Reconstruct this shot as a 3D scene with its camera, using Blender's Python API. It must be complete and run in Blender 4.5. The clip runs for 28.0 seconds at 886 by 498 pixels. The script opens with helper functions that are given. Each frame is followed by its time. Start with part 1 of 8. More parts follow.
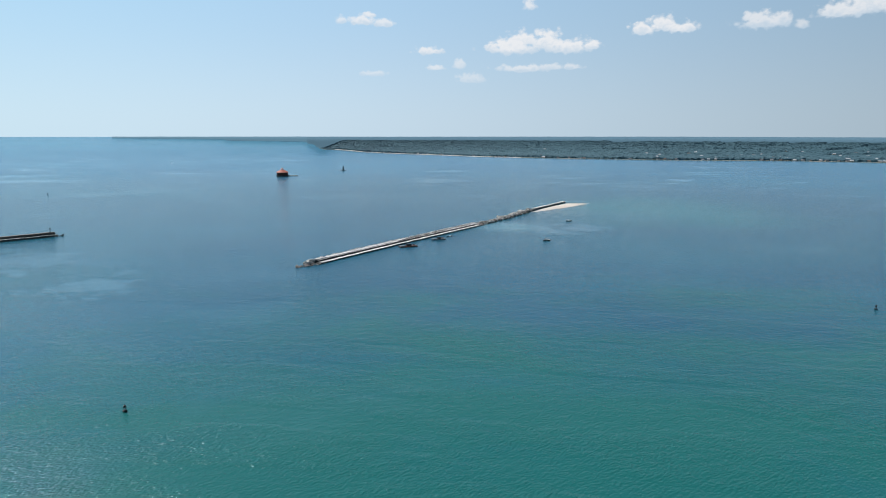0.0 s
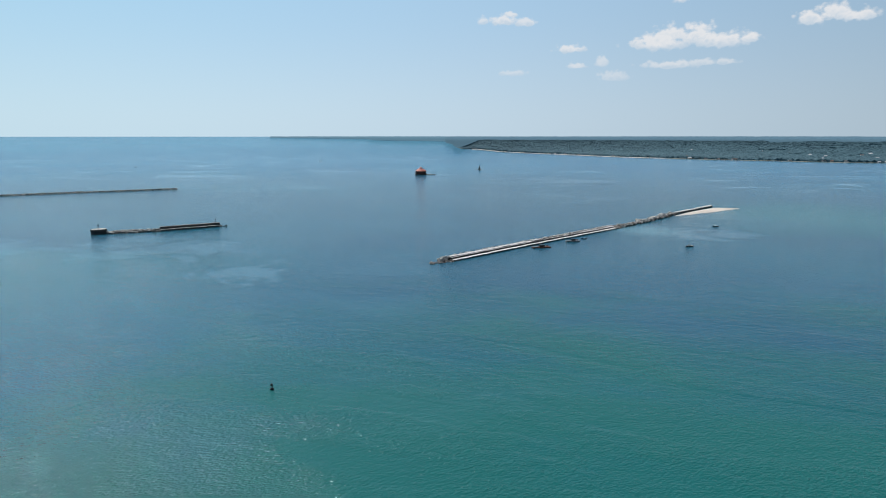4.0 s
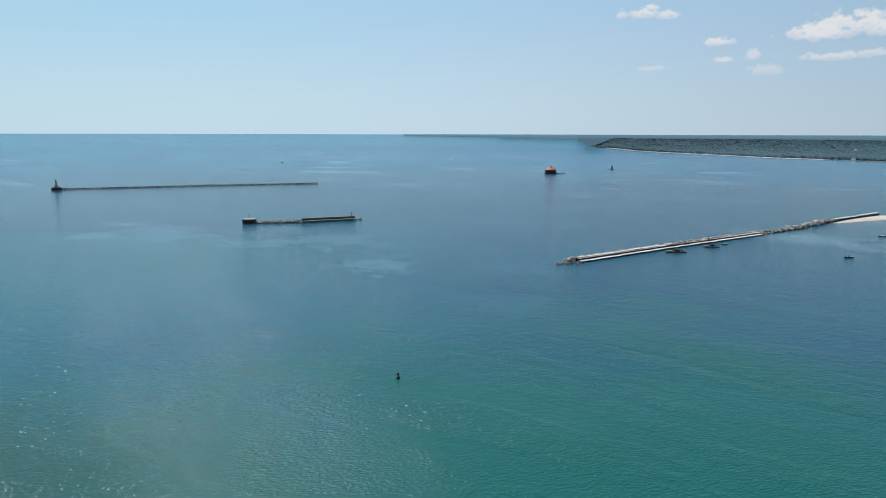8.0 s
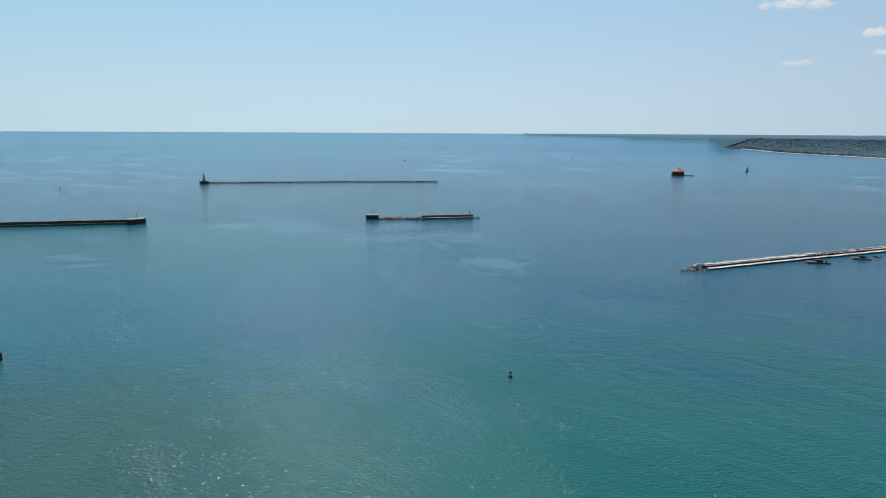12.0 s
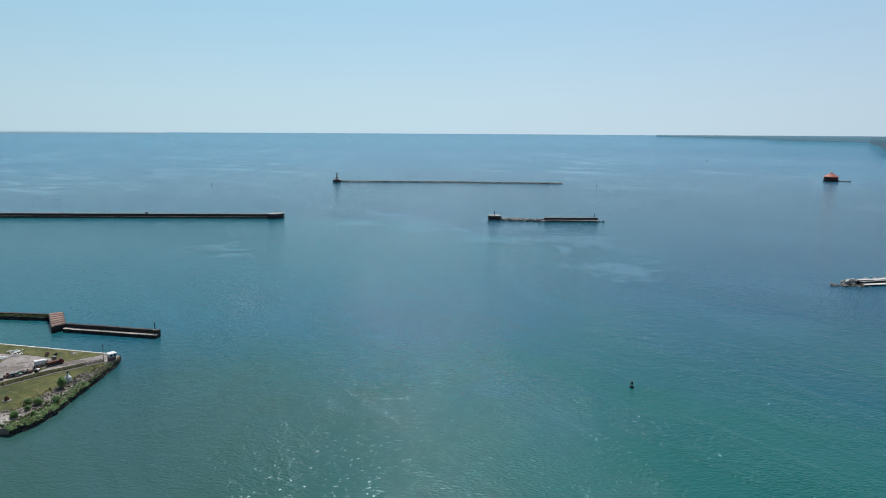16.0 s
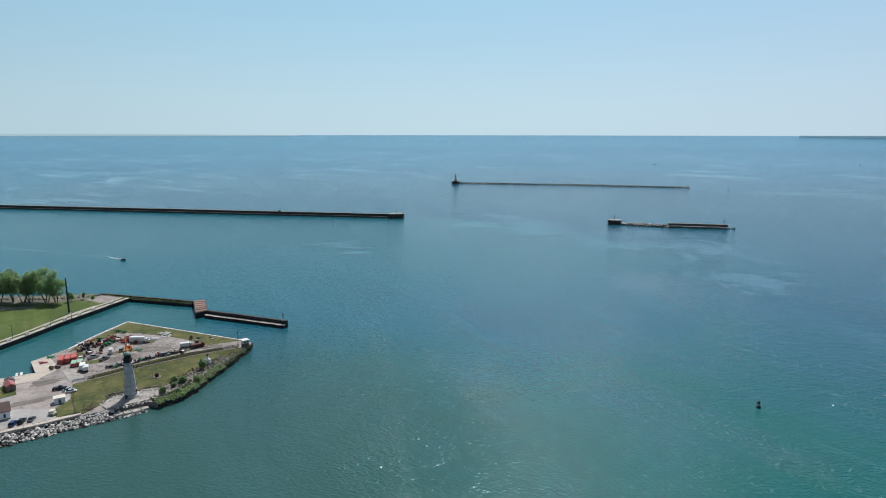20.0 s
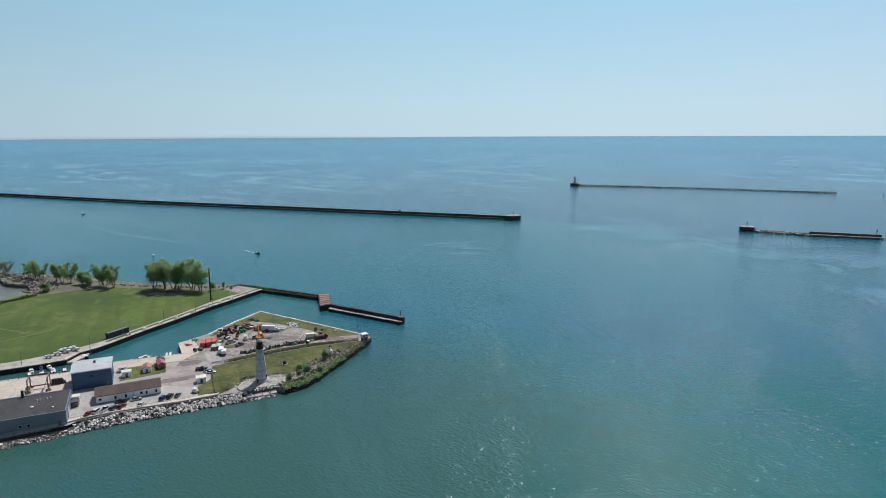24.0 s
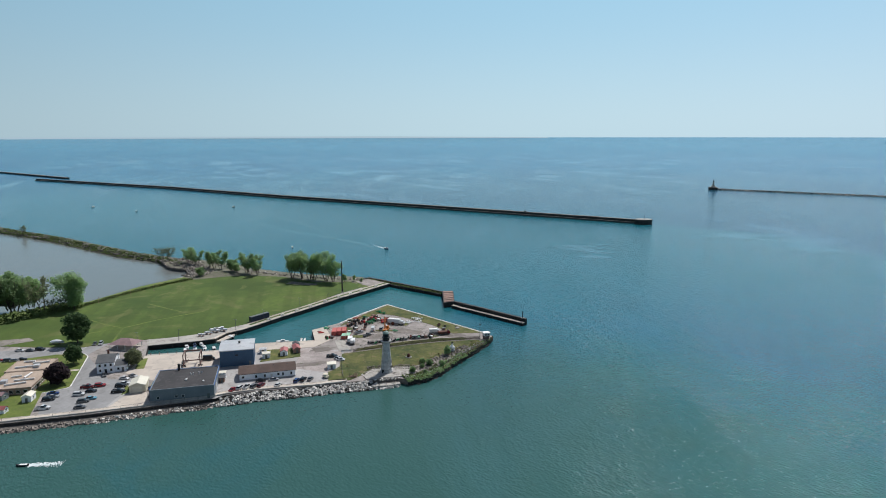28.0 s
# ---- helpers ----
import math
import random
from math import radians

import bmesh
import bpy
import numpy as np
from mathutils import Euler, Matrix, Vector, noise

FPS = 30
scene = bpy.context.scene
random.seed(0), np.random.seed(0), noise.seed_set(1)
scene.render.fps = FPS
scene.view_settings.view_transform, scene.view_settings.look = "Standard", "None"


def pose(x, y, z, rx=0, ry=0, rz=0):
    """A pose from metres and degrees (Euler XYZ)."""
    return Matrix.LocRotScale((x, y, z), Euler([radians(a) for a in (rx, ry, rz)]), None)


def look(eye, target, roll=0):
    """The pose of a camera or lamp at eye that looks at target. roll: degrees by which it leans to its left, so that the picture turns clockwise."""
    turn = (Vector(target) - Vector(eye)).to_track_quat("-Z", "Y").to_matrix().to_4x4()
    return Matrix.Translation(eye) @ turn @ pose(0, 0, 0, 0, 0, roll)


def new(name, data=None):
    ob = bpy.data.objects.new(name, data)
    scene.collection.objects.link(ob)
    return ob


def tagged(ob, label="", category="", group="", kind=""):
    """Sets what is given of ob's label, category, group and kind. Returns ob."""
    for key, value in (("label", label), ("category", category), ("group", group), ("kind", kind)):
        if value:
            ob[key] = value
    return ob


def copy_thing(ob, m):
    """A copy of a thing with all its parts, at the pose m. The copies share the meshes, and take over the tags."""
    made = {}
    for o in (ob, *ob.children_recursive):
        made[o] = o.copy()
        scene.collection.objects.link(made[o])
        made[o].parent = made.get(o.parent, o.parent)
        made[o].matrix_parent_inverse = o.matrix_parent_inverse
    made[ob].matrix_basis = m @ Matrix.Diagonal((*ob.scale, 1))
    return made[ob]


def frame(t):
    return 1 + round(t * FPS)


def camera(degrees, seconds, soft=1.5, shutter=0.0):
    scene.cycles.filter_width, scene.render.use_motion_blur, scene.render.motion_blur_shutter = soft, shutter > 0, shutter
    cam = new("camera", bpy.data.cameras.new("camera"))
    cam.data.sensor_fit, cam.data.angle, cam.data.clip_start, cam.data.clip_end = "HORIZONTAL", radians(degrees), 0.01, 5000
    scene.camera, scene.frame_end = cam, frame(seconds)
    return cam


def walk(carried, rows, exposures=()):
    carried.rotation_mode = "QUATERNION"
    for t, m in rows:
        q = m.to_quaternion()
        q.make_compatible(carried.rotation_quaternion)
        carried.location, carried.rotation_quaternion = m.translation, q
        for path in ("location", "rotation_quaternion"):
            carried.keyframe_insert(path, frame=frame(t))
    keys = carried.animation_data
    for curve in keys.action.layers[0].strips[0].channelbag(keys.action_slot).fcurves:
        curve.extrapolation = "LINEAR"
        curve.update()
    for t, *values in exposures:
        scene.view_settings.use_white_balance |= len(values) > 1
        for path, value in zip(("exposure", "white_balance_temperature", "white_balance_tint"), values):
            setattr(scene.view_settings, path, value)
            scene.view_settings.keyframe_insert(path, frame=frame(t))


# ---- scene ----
# The drone hovers about 114 m over the harbour and pans to its left.
cam = camera(70.5, 28.0, soft=1.0)
EXPOSURE, KELVIN, TINT = 0.0, 6500.0, 10.0
SUN_POWER, SKY_POWER = 4.0, 0.1
SKY_AIR, SKY_DUST, SKY_OZONE = 1.0, 1.2, 1.5
HAZE, HAZE_TOP, HAZE_LOW, HAZE_HIGH = 0.95, 13.0, (5.32, 6.76, 7.95), (3.98, 6.02, 8.08)
LAKE_HAZE_LOW, LAKE_HAZE_HIGH = (4.95, 6.78, 7.72), (3.45, 6.0, 7.8)
CLOUD_LIT, CLOUD_SHADE = (8.0, 8.05, 8.2), (5.7, 6.6, 7.5)
# tones of the far land strips, with the haze already mixed in
HAZY_LAND_LOW, HAZY_LAND_HIGH = (0.088, 0.168, 0.228), (0.140, 0.260, 0.355)
HAZY_CAPE_LOW, HAZY_CAPE_HIGH = (0.115, 0.225, 0.305), (0.165, 0.30, 0.40)
ROWS = [
    (0, 0.00, 0.00, 113.89, -0.000, -10.353, 0.133),
    (0.5, 0.23, 0.17, 113.75, 1.465, -10.323, 0.073),
    (1, 0.48, 0.22, 113.63, 2.928, -10.312, 0.038),
    (1.5, 0.59, 0.20, 113.56, 4.409, -10.317, 0.020),
    (2, 0.70, 0.11, 113.62, 5.896, -10.324, 0.021),
    (2.5, 0.69, -0.04, 113.74, 7.421, -10.343, 0.037),
    (3, 0.50, -0.22, 113.87, 9.006, -10.379, 0.061),
    (3.5, 0.23, -0.37, 114.01, 10.636, -10.394, 0.070),
    (5.5, 0.80, -0.94, 113.88, 17.171, -10.440, 0.154),
    (6, 0.35, -1.21, 113.88, 18.680, -10.476, 0.163),
    (6.5, 0.15, -1.40, 113.94, 20.089, -10.510, 0.169),
    (7, 0.23, -1.45, 114.03, 21.378, -10.539, 0.176),
    (7.5, 0.19, -1.50, 114.10, 22.663, -10.570, 0.186),
    (8, 0.14, -1.68, 114.15, 23.956, -10.601, 0.207),
    (8.5, 0.14, -2.00, 114.23, 25.257, -10.611, 0.238),
    (9, 0.25, -2.31, 114.22, 26.572, -10.630, 0.270),
    (9.5, 0.44, -2.51, 114.20, 27.892, -10.640, 0.298),
    (10, 0.55, -2.69, 114.16, 29.233, -10.655, 0.312),
    (10.5, 0.62, -2.80, 114.17, 30.566, -10.665, 0.308),
    (11, 0.64, -2.97, 114.19, 31.918, -10.682, 0.301),
    (11.5, 0.53, -3.29, 114.24, 33.309, -10.707, 0.311),
    (12, 0.51, -3.64, 114.33, 34.703, -10.719, 0.335),
    (12.5, 0.53, -4.01, 114.36, 36.100, -10.723, 0.357),
    (14.5, 0.58, -4.23, 113.93, 41.880, -10.691, 0.350),
    (15, 0.57, -4.31, 113.91, 43.254, -10.690, 0.357),
    (15.5, 0.70, -4.45, 114.12, 44.598, -10.677, 0.365),
    (16, 0.89, -4.46, 114.23, 45.919, -10.674, 0.355),
    (16.5, 1.08, -4.29, 114.29, 47.249, -10.668, 0.313),
    (17, 1.36, -4.16, 114.34, 48.594, -10.651, 0.266),
    (17.5, 1.68, -4.02, 114.43, 49.934, -10.643, 0.216),
    (18, 2.02, -4.14, 114.53, 51.301, -10.626, 0.179),
    (18.5, 2.28, -4.30, 114.64, 52.677, -10.608, 0.151),
    (19, 2.50, -4.43, 114.76, 54.036, -10.592, 0.124),
    (19.5, 2.71, -4.51, 114.88, 55.379, -10.571, 0.096),
    (20, 2.94, -4.70, 114.96, 56.720, -10.552, 0.064),
    (20.5, 3.34, -4.73, 115.11, 58.027, -10.529, 0.010),
    (21, 3.67, -4.83, 115.24, 59.350, -10.504, -0.051),
    (21.5, 3.95, -5.08, 115.28, 60.696, -10.486, -0.109),
    (23.5, 4.26, -5.46, 115.51, 66.084, -10.432, -0.240),
    (24, 4.11, -5.41, 115.60, 67.440, -10.424, -0.219),
    (24.5, 3.96, -5.58, 115.66, 68.816, -10.415, -0.193),
    (25, 3.94, -5.64, 115.69, 70.170, -10.402, -0.170),
    (25.5, 4.04, -5.57, 115.72, 71.518, -10.397, -0.189),
    (26, 4.08, -5.61, 115.71, 72.914, -10.402, -0.214),
    (26.5, 4.03, -5.78, 115.71, 74.359, -10.404, -0.229),
    (27, 3.95, -5.83, 115.65, 75.824, -10.393, -0.210),
    (27.5, 3.92, -5.81, 115.47, 77.296, -10.379, -0.155),
    (28, 3.72, -6.45, 115.29, 78.837, -10.360, -0.086),
]
walk(cam, [(t, pose(x, y, z, 90 + pitch, 0, yaw) @ pose(0, 0, 0, 0, 0, roll)) for t, x, y, z, yaw, pitch, roll in ROWS],
     [(t, EXPOSURE + e, KELVIN, TINT) for t, e in ((0.0, 0.11), (2.5, 0.05), (7.0, -0.05), (13.0, -0.05), (19.0, -0.05), (24.0, -0.03), (28.0, -0.02))])

# ---- daylight ----
SUN_TURN, SUN_HIGH = 52.0, 56.0          # degrees to the left of +Y, degrees over the horizon


def bearing(turn, high=0.0):
    """Unit vector towards a bearing, degrees to the left of +Y, and a height in degrees."""
    a, h = radians(turn), radians(high)
    return Vector((-math.sin(a) * math.cos(h), math.cos(a) * math.cos(h), math.sin(h)))


sun = new("sun", bpy.data.lights.new("sun", "SUN"))
sun.data.energy, sun.data.angle, sun.data.color = SUN_POWER, radians(0.53), (1.0, 0.985, 0.965)
sun.matrix_world = look(bearing(SUN_TURN, SUN_HIGH) * 500, (0, 0, 0))


class Nodes:
    """A small helper for node trees."""

    def __init__(self, tree):
        self.tree = tree
        tree.nodes.clear()

    def add(self, kind, **values):
        n = self.tree.nodes.new(kind)
        for key, value in values.items():
            if key in n.inputs:
                n.inputs[key].default_value = value
        return n

    def link(self, a, b):
        self.tree.links.new(a, b)

    def feed(self, socket, value):
        if isinstance(value, bpy.types.NodeSocket):
            self.link(value, socket)
        elif value is not None:
            socket.default_value = value

    def math(self, op, a, b=None, c=None, clamp=False):
        n = self.tree.nodes.new("ShaderNodeMath")
        n.operation, n.use_clamp = op, clamp
        for i, v in enumerate((a, b, c)):
            self.feed(n.inputs[i], v)
        return n.outputs[0]

    def step(self, value, a, b, lo=0.0, hi=1.0):
        n = self.tree.nodes.new("ShaderNodeMapRange")
        n.interpolation_type = "SMOOTHSTEP"
        for i, v in enumerate((value, a, b, lo, hi)):
            self.feed(n.inputs[i], v)
        return n.outputs[0]

    def mix(self, fac, a, b, blend="MIX"):
        n = self.tree.nodes.new("ShaderNodeMix")
        n.data_type, n.blend_type = "RGBA", blend
        self.feed(n.inputs[0], fac)
        self.feed(n.inputs[6], a if isinstance(a, bpy.types.NodeSocket) else (*a, 1))
        self.feed(n.inputs[7], b if isinstance(b, bpy.types.NodeSocket) else (*b, 1))
        return n.outputs[2]

    def noise(self, vector, scale, detail=3.0, rough=0.55, distortion=0.0):
        n = self.tree.nodes.new("ShaderNodeTexNoise")
        self.feed(n.inputs["Vector"], vector)
        n.inputs["Scale"].default_value, n.inputs["Detail"].default_value = scale, detail
        n.inputs["Roughness"].default_value, n.inputs["Distortion"].default_value = rough, distortion
        return n.outputs[0]

    def mapping(self, vector, turn=(0, 0, 0), scale=(1, 1, 1), shift=(0, 0, 0)):
        n = self.tree.nodes.new("ShaderNodeMapping")
        self.feed(n.inputs["Vector"], vector)
        n.inputs["Rotation"].default_value = [radians(a) for a in turn]
        n.inputs["Scale"].default_value, n.inputs["Location"].default_value = scale, shift
        return n.outputs[0]

    def lanes(self, vector, turn, long, wide=1.0, shift=(0, 0, 0)):
        """Coordinates drawn out along a turned axis: streaks long times as long as wide."""
        n = self.tree.nodes.new("ShaderNodeMapping")
        n.vector_type = "TEXTURE"
        self.feed(n.inputs["Vector"], vector)
        n.inputs["Rotation"].default_value = (0, 0, radians(turn))
        n.inputs["Scale"].default_value, n.inputs["Location"].default_value = (long, wide, 1), shift
        return n.outputs[0]

    def cells(self, vector, scale):
        n = self.tree.nodes.new("ShaderNodeTexVoronoi")
        n.feature, n.voronoi_dimensions = "SMOOTH_F1", "2D"
        self.feed(n.inputs["Vector"], vector)
        n.inputs["Scale"].default_value, n.inputs["Smoothness"].default_value = scale, 0.25
        return n.outputs["Distance"]


def build_sky():
    world = bpy.data.worlds.new("summer_sky")
    scene.world = world
    world.use_nodes = True
    k = Nodes(world.node_tree)
    sky = k.add("ShaderNodeTexSky")
    sky.sky_type, sky.sun_disc = "NISHITA", False
    sky.sun_elevation, sky.sun_rotation = radians(SUN_HIGH), radians(-SUN_TURN)
    sky.altitude, sky.air_density, sky.dust_density, sky.ozone_density = 150, SKY_AIR, SKY_DUST, SKY_OZONE
    way = k.add("ShaderNodeTexCoord").outputs["Generated"]
    part_xyz = k.add("ShaderNodeSeparateXYZ")
    k.link(way, part_xyz.inputs[0])
    x, y, z = part_xyz.outputs
    turn = k.math("MULTIPLY", k.math("ARCTAN2", k.math("MULTIPLY", x, -1.0), y), 180 / math.pi)
    high = k.math("MULTIPLY", k.math("ARCSINE", z), 180 / math.pi)
    both = k.add("ShaderNodeCombineXYZ")
    k.link(turn, both.inputs[0])
    k.link(high, both.inputs[1])
    # fair-weather cumulus far behind the opposite coast: turn, height, half width, half height, thickness
    wobble = k.noise(k.mapping(both.outputs[0], scale=(1, 1.5, 1)), 1.15, 6, 0.62)
    fine = k.noise(k.mapping(both.outputs[0], scale=(1, 1.3, 1), shift=(5, 3, 0)), 3.4, 4, 0.6)
    puffs = k.math("ADD", k.math("MULTIPLY", k.cells(both.outputs[0], 0.95), 0.75), k.math("MULTIPLY", k.cells(k.mapping(both.outputs[0], shift=(3, 7, 0)), 2.3), 0.5))
    ragged = k.math("ADD", k.math("MULTIPLY", k.math("SUBTRACT", wobble, 0.5), 1.5), k.math("MULTIPLY", k.math("SUBTRACT", fine, 0.5), 0.35))
    ragged = k.math("ADD", ragged, k.math("SUBTRACT", puffs, 0.47))
    clouds = (
        (-5.9, 7.3, 2.6, 0.85, 1.0), (-6.9, 7.9, 1.7, 0.8, 1.0), (-8.9, 7.7, 1.9, 1.0, 1.0), (-10.8, 7.3, 2.2, 0.8, 1.0), (-12.7, 7.4, 0.9, 0.45, 1.0),
        (-7.0, 5.6, 2.4, 0.45, 0.7), (-9.4, 5.7, 1.7, 0.34, 0.6), (-11.2, 5.7, 1.1, 0.3, 0.6), (-2.4, 4.7, 1.5, 0.5, 0.45), (-1.4, 5.9, 0.6, 0.55, 0.6),
        (0.7, 5.7, 0.8, 0.32, 0.7), (1.4, 7.1, 1.5, 0.46, 0.9), (7.1, 9.5, 1.3, 0.5, 0.9), (6.4, 10.0, 0.6, 0.35, 0.9), (5.1, 9.3, 1.0, 0.42, 0.8),
        (8.9, 9.5, 0.6, 0.4, 0.7), (6.2, 5.2, 1.2, 0.34, 0.5), (-7.4, 10.7, 0.7, 0.5, 0.8), (-7.5, 11.3, 0.6, 0.4, 0.8), (-17.1, 8.5, 1.4, 0.7, 1.0),
        (-18.6, 8.8, 1.2, 0.8, 1.0), (-19.9, 8.5, 1.4, 0.6, 1.0), (-26.2, 8.6, 2.2, 0.75, 0.8), (-25.3, 8.9, 1.1, 0.6, 0.8), (-28.6, 8.2, 0.5, 0.4, 0.6),
        (-31.2, 8.9, 2.2, 0.7, 0.85), (-32.6, 9.3, 2.1, 0.9, 0.9), (-34.4, 9.0, 1.6, 0.7, 0.85))
    body, belly = None, None
    for turn0, high0, wide, tall, thick in clouds:
        a = k.math("DIVIDE", k.math("SUBTRACT", turn, turn0), wide)
        b = k.math("DIVIDE", k.math("SUBTRACT", high, high0), tall)
        c = k.math("MAXIMUM", k.math("MULTIPLY", b, 0.85), k.math("MULTIPLY", b, -1.7))   # flat bases, billowing tops
        d = k.math("SQRT", k.math("ADD", k.math("MULTIPLY", a, a), k.math("MULTIPLY", c, c)))
        v = k.math("MULTIPLY", k.step(k.math("ADD", d, k.math("MULTIPLY", ragged, 0.85)), 1.16, 0.52), thick)
        s = k.math("MULTIPLY", v, k.step(k.math("ADD", b, k.math("MULTIPLY", ragged, 0.9)), -0.55, 0.5))
        body = v if body is None else k.math("MAXIMUM", body, v)
        belly = s if belly is None else k.math("MAXIMUM", belly, s)
    white = k.mix(k.math("DIVIDE", belly, k.math("ADD", body, 0.001)), CLOUD_SHADE, CLOUD_LIT)
    haze = k.step(high, HAZE_TOP, 30.0, HAZE, 0.0)
    clear = k.step(turn, -5.0, 75.0)          # a cooler air towards the open lake
    mist = k.mix(k.step(high, -1.0, HAZE_TOP), k.mix(clear, HAZE_LOW, LAKE_HAZE_LOW), k.mix(clear, HAZE_HIGH, LAKE_HAZE_HIGH))
    veiled = k.mix(haze, sky.outputs[0], mist)
    # the air is brighter on the sun's side
    s = bearing(SUN_TURN - 4)
    side = k.math("ADD", k.math("MULTIPLY", x, s.x), k.math("MULTIPLY", y, s.y))
    gain = k.math("MAXIMUM", k.math("ADD", k.math("MULTIPLY", side, 0.45), 0.642), 0.62)
    scaled = k.add("ShaderNodeVectorMath")
    scaled.operation = "SCALE"
    k.link(veiled, scaled.inputs[0])
    k.link(gain, scaled.inputs["Scale"])
    veiled = scaled.outputs[0]
    seen = k.mix(k.math("MULTIPLY", body, 0.9), veiled, white)
    back = k.add("ShaderNodeBackground", Strength=SKY_POWER)
    k.link(seen, back.inputs[0])
    out = k.add("ShaderNodeOutputWorld")
    k.link(back.outputs[0], out.inputs[0])


build_sky()

# ---- materials ----
def surface(name, light, dark, rough=0.8, coarse=0.3, fine=3.0, bump=0.0, metal=0.0, vary=0.12, place=True, stain=None, ior=1.45, rows=None):
    """A weathered surface: two colours mixed by coarse and fine noise, a little different from piece to piece."""
    m = bpy.data.materials.new(name)
    m.use_nodes = True
    k = Nodes(m.node_tree)
    at = k.add("ShaderNodeNewGeometry").outputs["Position"] if place else k.add("ShaderNodeTexCoord").outputs["Object"]
    big = k.noise(at, coarse, 4, 0.6)
    small = k.noise(at, fine, 4, 0.6)
    colour = k.mix(k.step(big, 0.3, 0.7), light, dark)
    colour = k.mix(k.math("MULTIPLY", k.step(small, 0.35, 0.75), 0.55), colour, dark)
    if stain:
        colour = k.mix(k.step(k.noise(at, coarse * 2.3, 5, 0.65, 1.0), 0.52, 0.66, 0.0, 0.8), colour, stain)
    if rows:
        band = k.noise(k.mapping(at, turn=(0, 0, rows[0]), scale=(0.012, 0.16, 1)), 1.0, 4, 0.6)
        colour = k.mix(k.step(band, 0.42, 0.6, 0.0, 0.4), colour, rows[1])
    piece = k.add("ShaderNodeObjectInfo").outputs["Random"]
    value = k.math("ADD", k.math("MULTIPLY", piece, 2 * vary), 1 - vary)
    tone = k.add("ShaderNodeHueSaturation")
    k.link(value, tone.inputs["Value"])
    k.link(colour, tone.inputs["Color"])
    b = k.add("ShaderNodeBsdfPrincipled", Roughness=rough, Metallic=metal, IOR=ior)
    k.link(tone.outputs[0], b.inputs["Base Color"])
    if bump:
        n = k.add("ShaderNodeBump", Strength=min(bump, 1.0), Distance=0.05 * max(1.0, bump))
        k.link(small, n.inputs["Height"])
        k.link(n.outputs[0], b.inputs["Normal"])
    k.link(b.outputs[0], k.add("ShaderNodeOutputMaterial").inputs[0])
    return m


def paint(name, colour, rough=0.35, metal=0.0, vary=0.05):
    return surface(name, colour, tuple(c * 0.8 for c in colour), rough, 0.8, 9.0, 0.0, metal, vary, False)


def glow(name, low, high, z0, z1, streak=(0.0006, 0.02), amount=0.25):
    """The far distance, self-lit: haze painted as two tones from z0 to z1 with faint streaks."""
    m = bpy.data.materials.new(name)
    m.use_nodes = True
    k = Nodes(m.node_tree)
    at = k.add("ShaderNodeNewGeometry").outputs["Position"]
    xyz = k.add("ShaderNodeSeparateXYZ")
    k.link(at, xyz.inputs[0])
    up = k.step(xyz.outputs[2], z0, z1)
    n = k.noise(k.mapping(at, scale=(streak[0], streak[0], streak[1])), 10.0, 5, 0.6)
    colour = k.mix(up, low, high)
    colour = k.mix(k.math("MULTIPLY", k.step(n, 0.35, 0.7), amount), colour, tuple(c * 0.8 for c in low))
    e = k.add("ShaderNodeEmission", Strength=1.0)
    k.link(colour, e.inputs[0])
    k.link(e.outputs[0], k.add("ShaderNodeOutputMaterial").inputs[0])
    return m


